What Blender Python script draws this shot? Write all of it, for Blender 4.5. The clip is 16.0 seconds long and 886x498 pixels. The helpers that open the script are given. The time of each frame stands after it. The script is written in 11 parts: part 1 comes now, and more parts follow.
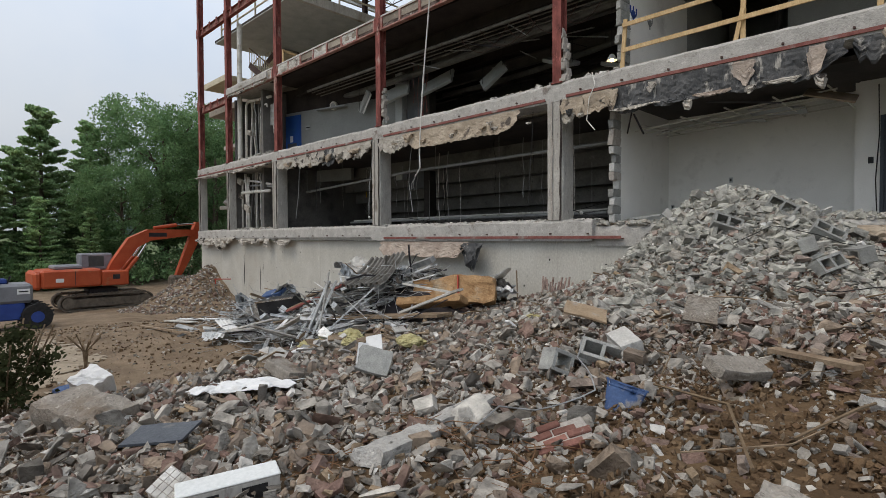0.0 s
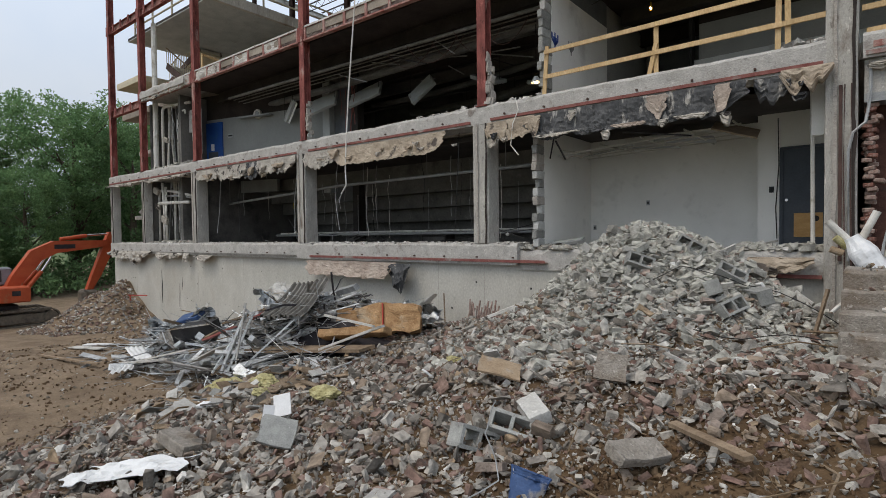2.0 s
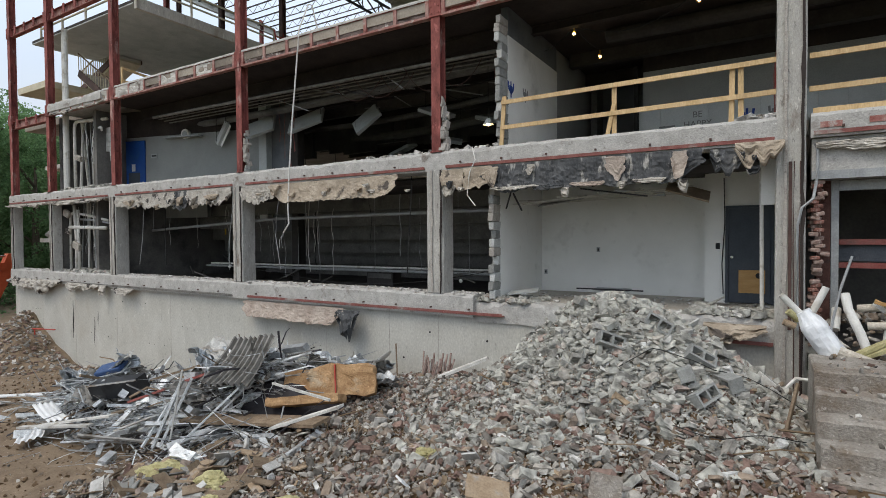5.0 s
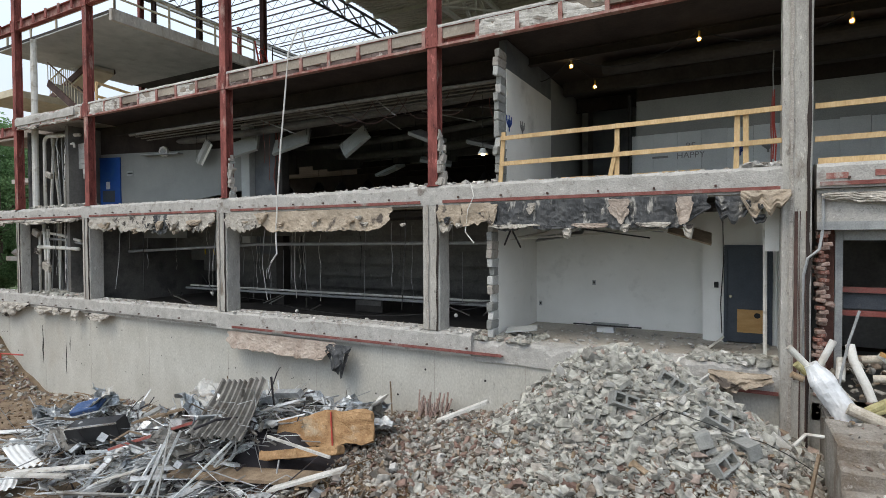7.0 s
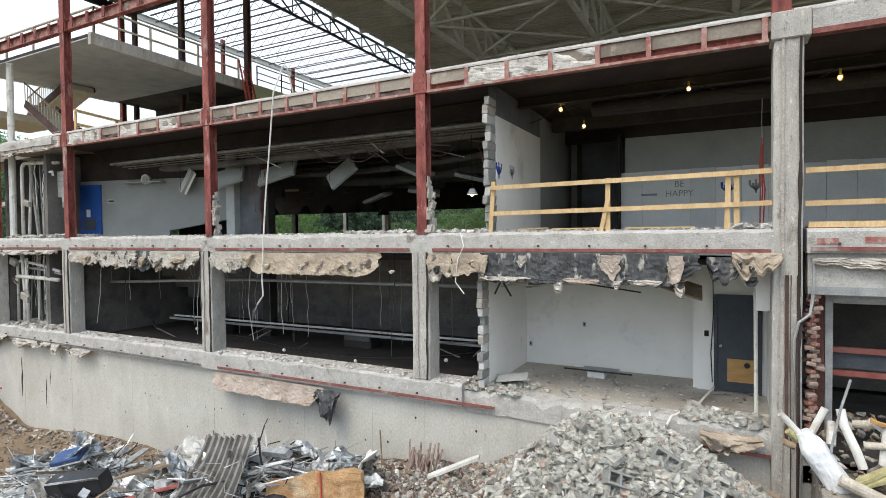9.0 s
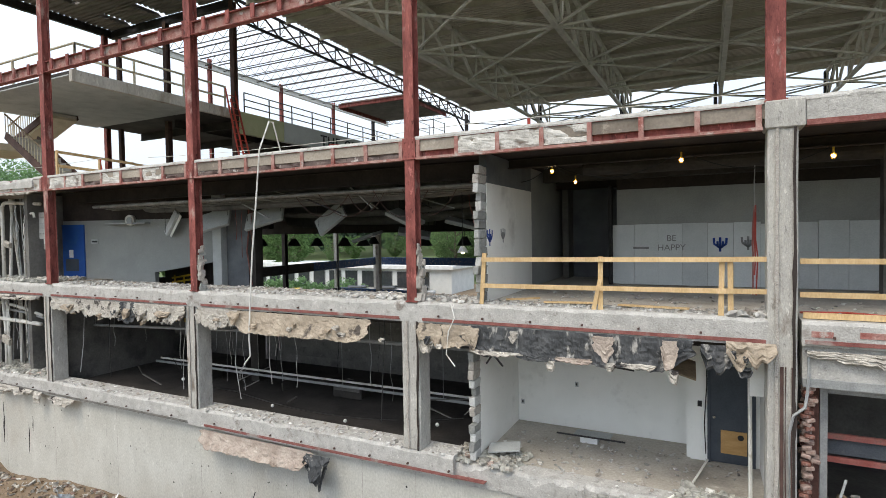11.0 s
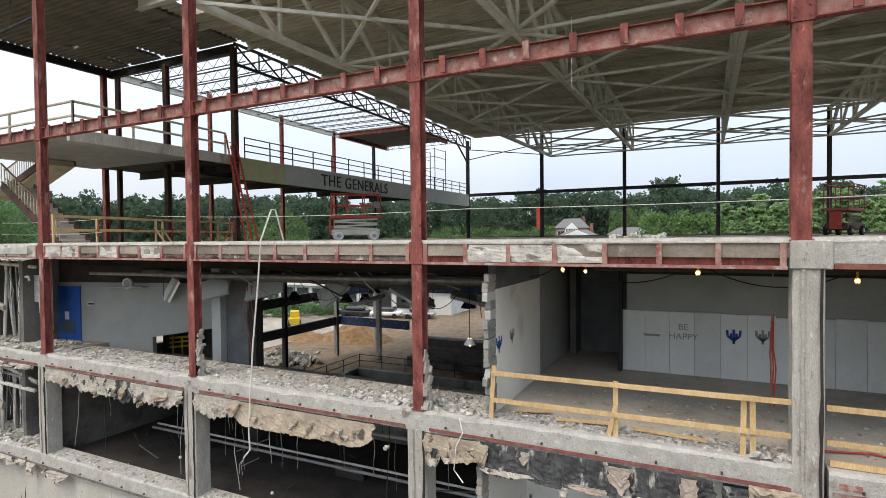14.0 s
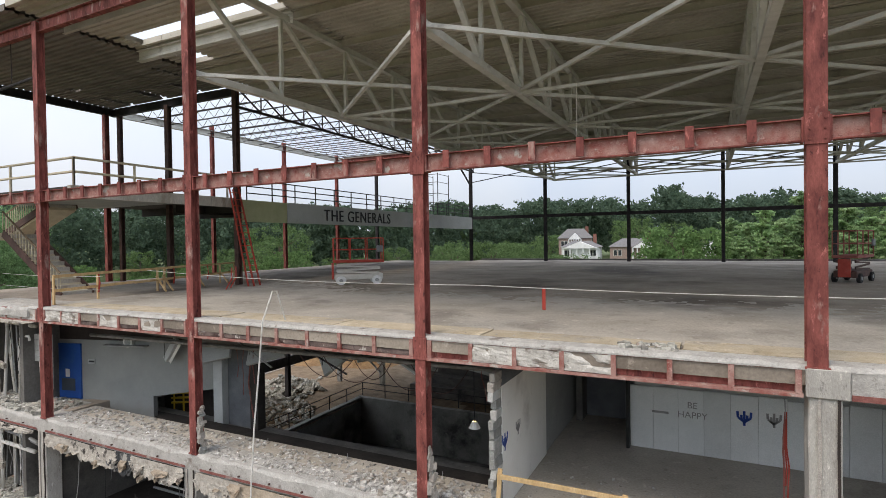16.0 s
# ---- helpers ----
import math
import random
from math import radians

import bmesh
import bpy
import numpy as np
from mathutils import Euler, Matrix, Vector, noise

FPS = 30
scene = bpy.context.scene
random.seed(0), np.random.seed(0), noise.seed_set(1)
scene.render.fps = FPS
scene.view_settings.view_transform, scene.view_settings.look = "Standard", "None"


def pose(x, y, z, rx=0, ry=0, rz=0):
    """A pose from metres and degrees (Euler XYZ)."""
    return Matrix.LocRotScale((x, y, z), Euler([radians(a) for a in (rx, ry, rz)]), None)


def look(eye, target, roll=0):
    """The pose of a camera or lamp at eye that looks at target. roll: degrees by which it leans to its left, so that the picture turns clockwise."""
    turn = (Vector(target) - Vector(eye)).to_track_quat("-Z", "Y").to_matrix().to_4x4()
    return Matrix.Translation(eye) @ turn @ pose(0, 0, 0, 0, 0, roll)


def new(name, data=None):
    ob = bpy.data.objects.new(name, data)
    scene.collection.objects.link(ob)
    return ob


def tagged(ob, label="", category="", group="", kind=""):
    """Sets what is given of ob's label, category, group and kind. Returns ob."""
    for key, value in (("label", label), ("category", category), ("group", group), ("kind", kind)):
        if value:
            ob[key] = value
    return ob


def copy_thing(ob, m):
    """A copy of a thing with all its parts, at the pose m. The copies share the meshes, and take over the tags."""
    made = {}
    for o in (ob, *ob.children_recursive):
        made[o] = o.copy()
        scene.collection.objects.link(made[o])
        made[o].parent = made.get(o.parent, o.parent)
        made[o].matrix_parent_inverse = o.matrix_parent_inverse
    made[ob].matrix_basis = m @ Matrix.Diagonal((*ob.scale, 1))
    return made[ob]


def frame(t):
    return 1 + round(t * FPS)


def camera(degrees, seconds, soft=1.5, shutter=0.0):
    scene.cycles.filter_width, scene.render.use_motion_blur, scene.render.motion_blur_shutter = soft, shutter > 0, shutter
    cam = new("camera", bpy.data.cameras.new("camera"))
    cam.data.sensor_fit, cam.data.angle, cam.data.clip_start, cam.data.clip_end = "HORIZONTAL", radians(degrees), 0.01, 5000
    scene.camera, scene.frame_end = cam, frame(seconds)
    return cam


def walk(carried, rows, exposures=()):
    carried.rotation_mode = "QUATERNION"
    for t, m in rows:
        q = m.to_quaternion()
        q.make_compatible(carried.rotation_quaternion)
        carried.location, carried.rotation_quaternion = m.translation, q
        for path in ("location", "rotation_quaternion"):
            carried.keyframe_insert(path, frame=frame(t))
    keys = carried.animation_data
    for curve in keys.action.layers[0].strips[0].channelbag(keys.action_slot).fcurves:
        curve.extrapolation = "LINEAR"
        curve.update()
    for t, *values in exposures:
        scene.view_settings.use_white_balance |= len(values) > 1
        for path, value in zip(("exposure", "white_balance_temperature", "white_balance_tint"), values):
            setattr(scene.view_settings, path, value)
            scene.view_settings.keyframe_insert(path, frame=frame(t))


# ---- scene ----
cam = camera(78.9, 16.0, soft=0.5)
PATH = [
    (0, (7.729, -11.633, 2.595), (6.308, -10.227, 2.549), -0.3),
    (0.5, (7.707, -11.519, 2.627), (6.326, -10.072, 2.579), -0.4),
    (1, (7.724, -11.398, 2.816), (6.386, -9.913, 2.764), -0.5),
    (1.5, (7.776, -11.300, 3.021), (6.481, -9.777, 2.967), -0.6),
    (2, (7.788, -11.247, 3.228), (6.537, -9.687, 3.173), -0.7),
    (2.5, (7.736, -11.223, 3.415), (6.529, -9.629, 3.361), -0.6),
    (3, (7.621, -11.221, 3.624), (6.456, -9.595, 3.569), -0.6),
    (3.5, (7.454, -11.219, 3.789), (6.328, -9.567, 3.735), -0.5),
    (4, (7.277, -11.188, 3.945), (6.185, -9.513, 3.892), -0.4),
    (4.2, (7.215, -11.197, 4.005), (6.139, -9.512, 3.957), -0.3),
    (6.3, (6.670, -11.163, 4.918), (5.684, -9.424, 4.863), -0.5),
    (6.5, (6.578, -11.171, 4.958), (5.606, -9.424, 4.911), -0.3),
    (7, (6.442, -11.161, 5.200), (5.484, -9.405, 5.154), -0.3),
    (7.5, (6.329, -11.133, 5.416), (5.385, -9.371, 5.372), -0.3),
    (8, (6.292, -11.094, 5.671), (5.358, -9.326, 5.624), -0.4),
    (8.5, (6.289, -11.067, 5.999), (5.365, -9.294, 5.951), -0.5),
    (9, (6.311, -11.028, 6.353), (5.396, -9.250, 6.300), -0.6),
    (9.2, (6.344, -11.017, 6.435), (5.428, -9.240, 6.391), -0.5),
    (11.3, (6.214, -10.710, 8.119), (5.331, -8.917, 8.056), -0.9),
    (11.5, (6.205, -10.665, 8.194), (5.321, -8.872, 8.138), -0.8),
    (12, (6.153, -10.614, 8.588), (5.271, -8.819, 8.535), -0.8),
    (12.5, (6.084, -10.567, 8.996), (5.204, -8.772, 8.944), -0.7),
    (13, (6.035, -10.516, 9.375), (5.154, -8.722, 9.326), -0.7),
    (13.5, (5.964, -10.486, 9.788), (5.084, -8.691, 9.741), -0.7),
    (14, (5.869, -10.462, 10.186), (4.989, -8.666, 10.142), -0.6),
    (14.5, (5.809, -10.416, 10.634), (4.927, -8.621, 10.593), -0.5),
    (15, (5.776, -10.363, 11.104), (4.893, -8.569, 11.066), -0.6),
    (15.5, (5.750, -10.299, 11.619), (4.865, -8.506, 11.584), -0.7),
    (16, (5.748, -10.226, 12.149), (4.859, -8.435, 12.118), -0.8),
]
walk(cam, [(t, look(eye, target, roll)) for t, eye, target, roll in PATH], exposures=[(0,-0.06,7420,12),(4,0.07,7130,11),(7,0.38,7090,10),(8.5,0.62,7160,10),(9,0.78,7160,10),(12,0.66,7340,11),(13.5,0.52,7490,12),(14.5,0.70,7490,12),(15,0.72,7440,13),(16,0.48,7440,14)])

# ---- light ----
world = bpy.data.worlds.new("overcast_sky")
scene.world = world
world.use_nodes = True
wn, wl = world.node_tree.nodes, world.node_tree.links
wn.clear()
SUN_EL, SUN_AZ = 58.0, 200.0
sky = wn.new("ShaderNodeTexSky")
sky.sky_type = "NISHITA"
sky.sun_disc = False
sky.sun_elevation, sky.sun_rotation = radians(SUN_EL), radians(SUN_AZ)
sky.air_density, sky.dust_density, sky.ozone_density = 1.0, 4.0, 1.0
soft_cloud = wn.new("ShaderNodeTexNoise")
soft_cloud.inputs["Scale"].default_value = 2.2
soft_cloud.inputs["Detail"].default_value = 5.0
cloud_ramp = wn.new("ShaderNodeValToRGB")
cloud_ramp.color_ramp.elements[0].color = (6.2, 8.0, 10.8, 1)
cloud_ramp.color_ramp.elements[1].color = (8.8, 9.9, 11.4, 1)
cloud_ramp.color_ramp.elements[0].position = 0.3
cloud_ramp.color_ramp.elements[1].position = 0.75
veil = wn.new("ShaderNodeMixRGB")
veil.inputs[0].default_value = 0.8
bg = wn.new("ShaderNodeBackground")
bg.inputs["Strength"].default_value = 0.10
wout = wn.new("ShaderNodeOutputWorld")
wl.new(soft_cloud.outputs["Fac"], cloud_ramp.inputs["Fac"])
wl.new(sky.outputs["Color"], veil.inputs[1])
wl.new(cloud_ramp.outputs["Color"], veil.inputs[2])
way = wn.new("ShaderNodeTexCoord")
height = wn.new("ShaderNodeSeparateXYZ")
wl.new(way.outputs["Generated"], height.inputs["Vector"])
# an overcast dome: about three times as bright overhead as at the horizon
dome = wn.new("ShaderNodeMapRange")
dome.inputs["From Min"].default_value, dome.inputs["From Max"].default_value = 0.0, 0.62
dome.inputs["To Min"].default_value, dome.inputs["To Max"].default_value = 0.066, 0.147
wl.new(height.outputs["Z"], dome.inputs["Value"])
wl.new(dome.outputs["Result"], bg.inputs["Strength"])
wl.new(veil.outputs["Color"], bg.inputs["Color"])
wl.new(bg.outputs["Background"], wout.inputs["Surface"])
sun_data = bpy.data.lights.new("sun", "SUN")
sun_data.energy, sun_data.angle, sun_data.color = 0.9, radians(25), (1.0, 0.92, 0.79)
sun = new("sun", sun_data)
sun.matrix_world = look((30 * math.cos(radians(SUN_EL)) * math.sin(radians(SUN_AZ)), 30 * math.cos(radians(SUN_EL)) * math.cos(radians(SUN_AZ)), 30 * math.sin(radians(SUN_EL))), (0, 0, 0))

# ---- materials ----
def material(name, low, high, scale=3.0, rough=0.85, metal=0.0, bump=0.3, fine=40.0, stain=None, stain_scale=0.6, stain_at=0.55, stain_width=0.12, streak=1.0, island=0.0, random_object=0.0, spec=0.3, noise_detail=6.0, speck=0.0, speck_scale=11.0):
    """Two colours mixed by a mid noise, a stain colour by a coarse noise with an edge, grain and bump by a fine one."""
    m = bpy.data.materials.new(name)
    m.use_nodes = True
    n, l = m.node_tree.nodes, m.node_tree.links
    b = n["Principled BSDF"]
    b.inputs["Roughness"].default_value, b.inputs["Metallic"].default_value = rough, metal
    b.inputs["Specular IOR Level"].default_value = spec
    tc = n.new("ShaderNodeTexCoord")
    mp = n.new("ShaderNodeMapping")
    mp.inputs["Scale"].default_value = (1, 1, streak)
    l.new(tc.outputs["Object"], mp.inputs["Vector"])

    def noise_node(s, detail):
        t = n.new("ShaderNodeTexNoise")
        t.inputs["Scale"].default_value, t.inputs["Detail"].default_value = s, detail
        t.inputs["Roughness"].default_value = 0.6
        l.new(mp.outputs["Vector"], t.inputs["Vector"])
        return t

    mid, grain = noise_node(scale, noise_detail), noise_node(fine, 3.0)
    r = n.new("ShaderNodeValToRGB")
    r.color_ramp.elements[0].color, r.color_ramp.elements[0].position = (*low, 1), 0.32
    r.color_ramp.elements[1].color, r.color_ramp.elements[1].position = (*high, 1), 0.68
    l.new(mid.outputs["Fac"], r.inputs["Fac"])
    col = r.outputs["Color"]
    if stain:
        big = noise_node(stain_scale, 8.0)
        sr = n.new("ShaderNodeValToRGB")
        sr.color_ramp.elements[0].position, sr.color_ramp.elements[1].position = stain_at, stain_at + stain_width
        l.new(big.outputs["Fac"], sr.inputs["Fac"])
        mx = n.new("ShaderNodeMixRGB")
        mx.inputs[2].default_value = (*stain, 1)
        l.new(sr.outputs["Color"], mx.inputs[0])
        l.new(col, mx.inputs[1])
        col = mx.outputs["Color"]
    if speck:
        sp = noise_node(speck_scale, 12.0)
        sp.inputs["Roughness"].default_value = 0.72
        for lo, hi, tint in ((0.585, 0.64, tuple(c * 0.42 for c in low)), (0.41, 0.36, tuple(min(0.85, c * 1.4 + 0.03) for c in high))):
            mr = n.new("ShaderNodeMapRange")
            mr.inputs["From Min"].default_value, mr.inputs["From Max"].default_value = lo, hi
            mr.inputs["To Max"].default_value = speck
            l.new(sp.outputs["Fac"], mr.inputs["Value"])
            mx = n.new("ShaderNodeMixRGB")
            mx.inputs[2].default_value = (*tint, 1)
            l.new(mr.outputs["Result"], mx.inputs[0])
            l.new(col, mx.inputs[1])
            col = mx.outputs["Color"]
    gm = n.new("ShaderNodeMixRGB")
    gm.blend_type = "OVERLAY"
    gm.inputs[0].default_value = 0.35
    l.new(col, gm.inputs[1])
    l.new(grain.outputs["Fac"], gm.inputs[2])
    col = gm.outputs["Color"]
    for amount, node, out in ((island, "ShaderNodeNewGeometry", "Random Per Island"), (random_object, "ShaderNodeObjectInfo", "Random")):
        if amount:
            src = n.new(node)
            hv = n.new("ShaderNodeHueSaturation")
            mr = n.new("ShaderNodeMapRange")
            mr.inputs["To Min"].default_value, mr.inputs["To Max"].default_value = 1 - amount, 1 + amount
            l.new(src.outputs[out], mr.inputs["Value"])
            l.new(mr.outputs["Result"], hv.inputs["Value"])
            l.new(col, hv.inputs["Color"])
            col = hv.outputs["Color"]
    l.new(col, b.inputs["Base Color"])
    if bump:
        bp = n.new("ShaderNodeBump")
        bp.inputs["Strength"].default_value, bp.inputs["Distance"].default_value = bump, 0.02
        ad = n.new("ShaderNodeMath")
        ad.operation = "ADD"
        l.new(mid.outputs["Fac"], ad.inputs[0])
        l.new(grain.outputs["Fac"], ad.inputs[1])
        l.new(ad.outputs["Value"], bp.inputs["Height"])
        l.new(bp.outputs["Normal"], b.inputs["Normal"])
    return m


def pieces_material(name, colours, rough=0.92, bump=0.9, dust=((0.25, 0.24, 0.22), (0.36, 0.34, 0.32)), share=0.85):
    """Broken masonry: each loose piece takes one of the colours, with dust and grain on it."""
    m = material(name, dust[0], dust[1], scale=6, rough=rough, bump=bump, fine=50, speck=0.55, speck_scale=20)
    n, l = m.node_tree.nodes, m.node_tree.links
    b = n["Principled BSDF"]
    geo = n.new("ShaderNodeNewGeometry")
    ramp = n.new("ShaderNodeValToRGB")
    cr = ramp.color_ramp
    cr.interpolation = "CONSTANT"
    at = 0.0
    for i, (part_of, c) in enumerate(colours):
        e = cr.elements[i] if i < 2 else cr.elements.new(at)
        e.position, e.color = at, (*c, 1)
        at += part_of
    l.new(geo.outputs["Random Per Island"], ramp.inputs["Fac"])
    old = b.inputs["Base Color"].links[0].from_socket
    mx = n.new("ShaderNodeMixRGB")
    mx.blend_type = "MIX"
    mx.inputs[0].default_value = share
    l.new(old, mx.inputs[1])
    l.new(ramp.outputs["Color"], mx.inputs[2])
    dust = n.new("ShaderNodeTexNoise")
    dust.inputs["Scale"].default_value, dust.inputs["Detail"].default_value = 9.0, 8.0
    l.new(n["Mapping"].outputs["Vector"], dust.inputs["Vector"])
    dr = n.new("ShaderNodeMapRange")
    dr.inputs["From Min"].default_value, dr.inputs["From Max"].default_value = 0.3, 0.7
    dr.inputs["To Min"].default_value, dr.inputs["To Max"].default_value = 0.5, 1.4
    l.new(dust.outputs["Fac"], dr.inputs["Value"])
    hv = n.new("ShaderNodeHueSaturation")
    l.new(dr.outputs["Result"], hv.inputs["Value"])
    l.new(mx.outputs["Color"], hv.inputs["Color"])
    l.new(hv.outputs["Color"], b.inputs["Base Color"])
    return m


def glow(name, colour, strength):
    m = bpy.data.materials.new(name)
    m.use_nodes = True
    b = m.node_tree.nodes["Principled BSDF"]
    b.inputs["Base Color"].default_value = (*colour, 1)
    b.inputs["Emission Color"].default_value, b.inputs["Emission Strength"].default_value = (*colour, 1), strength
    return m


CONCRETE = material("weathered_concrete", speck=0.4, speck_scale=7, low=(0.42, 0.395, 0.36), high=(0.56, 0.535, 0.49), scale=1.3, stain=(0.30, 0.255, 0.205), stain_scale=1.0, stain_at=0.52, stain_width=0.16, streak=0.3, fine=30)
CONCRETE_COL = material("column_concrete", speck=0.6, speck_scale=12, low=(0.35, 0.335, 0.31), high=(0.49, 0.475, 0.435), scale=3.5, stain=(0.2, 0.165, 0.135), stain_scale=2.4, stain_at=0.6, stain_width=0.1, streak=0.4, fine=45, bump=0.6)
CONCRETE_EDGE = material("slab_edge_concrete", speck=0.5, speck_scale=10, low=(0.36, 0.348, 0.325), high=(0.50, 0.487, 0.46), scale=4, stain=(0.22, 0.19, 0.165), stain_scale=2.5, stain_at=0.6, stain_width=0.12, fine=30, bump=0.6)
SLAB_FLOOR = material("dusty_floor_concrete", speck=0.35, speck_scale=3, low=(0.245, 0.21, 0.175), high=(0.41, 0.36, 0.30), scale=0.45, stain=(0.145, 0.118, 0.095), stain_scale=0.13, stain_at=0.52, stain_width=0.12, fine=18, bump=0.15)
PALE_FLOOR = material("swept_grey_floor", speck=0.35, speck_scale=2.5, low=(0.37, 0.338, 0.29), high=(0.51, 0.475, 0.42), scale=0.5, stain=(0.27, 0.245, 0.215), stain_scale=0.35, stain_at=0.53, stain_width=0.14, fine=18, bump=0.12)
STUD_WALL = material("bare_grey_plasterboard", (0.29, 0.30, 0.29), (0.37, 0.378, 0.366), scale=0.9, rough=0.85, bump=0.06, stain=(0.36, 0.36, 0.34), stain_scale=0.9, stain_at=0.58)
UNDERLAY = material("dusty_tan_underlay", speck=0.4, speck_scale=3, low=(0.40, 0.335, 0.235), high=(0.56, 0.49, 0.38), scale=1.6, rough=0.9, bump=0.15, stain=(0.34, 0.31, 0.27), stain_scale=0.8, stain_at=0.55, random_object=0.1)
PACKING = material("packed_pale_concrete", speck=0.6, speck_scale=8, low=(0.42, 0.40, 0.365), high=(0.62, 0.60, 0.56), scale=3, stain=(0.2, 0.165, 0.145), stain_scale=2.2, stain_at=0.57, stain_width=0.08, fine=30, bump=0.7)
GRIME = material("grimy_steel_web", speck=0.6, speck_scale=9, low=(0.085, 0.062, 0.057), high=(0.19, 0.145, 0.13), scale=3, rough=0.85, bump=0.4, stain=(0.5, 0.47, 0.43), stain_scale=2.6, stain_at=0.61, stain_width=0.05, streak=0.6)
# dark brown that also carries the shade below slabs and inside rooms
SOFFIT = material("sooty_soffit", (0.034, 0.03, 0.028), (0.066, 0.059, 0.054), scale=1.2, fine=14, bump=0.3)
# concrete darkened to carry the shade of the pit and inner rooms
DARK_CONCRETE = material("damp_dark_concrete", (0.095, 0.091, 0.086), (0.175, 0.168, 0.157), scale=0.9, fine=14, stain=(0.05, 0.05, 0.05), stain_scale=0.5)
RED_STEEL = material("red_primer_steel", speck=0.8, speck_scale=8, low=(0.11, 0.028, 0.025), high=(0.34, 0.105, 0.088), scale=4.5, rough=0.75, stain=(0.40, 0.26, 0.225), stain_scale=3.4, stain_at=0.585, stain_width=0.1, streak=0.35, bump=0.3, fine=50)
RED_SCUFFED = material("scuffed_red_steel", speck=0.6, speck_scale=9, low=(0.27, 0.08, 0.065), high=(0.42, 0.27, 0.235), scale=4.0, rough=0.75, stain=(0.46, 0.42, 0.38), stain_scale=2.2, stain_at=0.6, stain_width=0.06, bump=0.4, fine=50)
RUST_ANGLE = material("rusty_red_angle", speck=0.6, speck_scale=10, low=(0.17, 0.05, 0.045), high=(0.30, 0.13, 0.11), scale=5, rough=0.8, stain=(0.36, 0.33, 0.30), stain_scale=1.6, stain_at=0.57)
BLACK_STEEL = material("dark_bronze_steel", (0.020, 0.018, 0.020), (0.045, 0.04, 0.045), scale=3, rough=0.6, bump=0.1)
WHITE_STEEL = material("dusty_white_painted_steel", (0.52, 0.51, 0.46), (0.66, 0.65, 0.6), scale=2, rough=0.6, bump=0.1, stain=(0.3, 0.28, 0.25), stain_scale=1.2, stain_at=0.6)
DECK = material("dusty_roof_deck", speck=0.3, speck_scale=4, low=(0.45, 0.42, 0.36), high=(0.58, 0.55, 0.48), scale=0.6, rough=0.8, bump=0.1, stain=(0.34, 0.31, 0.26), stain_scale=0.3, stain_at=0.56)
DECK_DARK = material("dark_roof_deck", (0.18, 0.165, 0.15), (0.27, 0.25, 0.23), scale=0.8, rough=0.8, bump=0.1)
WHITE_WALL = material("scuffed_white_wall", speck=0.12, speck_scale=4, low=(0.785, 0.782, 0.748), high=(0.865, 0.862, 0.828), scale=0.9, rough=0.8, bump=0.08, stain=(0.52, 0.51, 0.48), stain_scale=0.8, stain_at=0.63, stain_width=0.2)
GREY_WALL = material("dull_grey_painted_wall", (0.24, 0.25, 0.245), (0.31, 0.32, 0.31), scale=0.8, rough=0.8, bump=0.08, stain=(0.23, 0.23, 0.22), stain_scale=0.8, stain_at=0.58, stain_width=0.2)
PIT_WALL = material("stained_pit_concrete", speck=0.4, speck_scale=3, low=(0.20, 0.205, 0.19), high=(0.33, 0.335, 0.31), scale=0.5, fine=12, stain=(0.07, 0.07, 0.065), stain_scale=0.3, stain_at=0.5)
GREY_PANEL = material("scuffed_grey_panel", (0.36, 0.38, 0.38), (0.48, 0.50, 0.49), scale=1.2, rough=0.8, bump=0.08, stain=(0.33, 0.33, 0.32), stain_scale=1.4, stain_at=0.6, random_object=0.12)
PALE_PANEL = material("pale_wall_board", (0.58, 0.605, 0.6), (0.68, 0.70, 0.692), scale=1.0, rough=0.8, bump=0.06, stain=(0.6, 0.61, 0.6), stain_scale=1.2, stain_at=0.6, random_object=0.08)
BLOCK = material("painted_block", speck=0.5, speck_scale=10, low=(0.40, 0.405, 0.39), high=(0.55, 0.555, 0.54), scale=5, rough=0.9, bump=0.4, stain=(0.4, 0.39, 0.37), stain_scale=2, random_object=0.1)
BLOCK_GREY = material("grey_cinder_block", speck=0.5, speck_scale=25, low=(0.24, 0.245, 0.235), high=(0.35, 0.355, 0.335), scale=9, rough=0.95, bump=0.6, fine=90, random_object=0.18, stain=(0.4, 0.385, 0.35), stain_scale=3, stain_at=0.62)
BRICK = material("red_brick", (0.15, 0.065, 0.05), (0.25, 0.12, 0.095), scale=7, rough=0.9, bump=0.5, random_object=0.25, stain=(0.42, 0.39, 0.36), stain_scale=5, stain_at=0.6)
MORTAR = material("old_mortar", speck=0.6, speck_scale=14, low=(0.33, 0.30, 0.27), high=(0.44, 0.41, 0.37), scale=8, bump=0.6)
BLUE_DOOR = material("blue_door_paint", (0.015, 0.075, 0.30), (0.02, 0.095, 0.36), scale=1.5, rough=0.45, bump=0.05, stain=(0.03, 0.11, 0.3), stain_scale=2)
SLATE_DOOR = material("slate_grey_door_paint", (0.05, 0.062, 0.08), (0.07, 0.083, 0.10), scale=2, rough=0.5, bump=0.05)
PLYWOOD = material("plywood_board", (0.42, 0.24, 0.09), (0.52, 0.32, 0.14), scale=3, rough=0.7, bump=0.1, streak=4)
LUMBER = material("fresh_yellow_lumber", (0.51, 0.345, 0.17), (0.66, 0.475, 0.265), scale=5, rough=0.7, bump=0.15, streak=0.3, random_object=0.12)
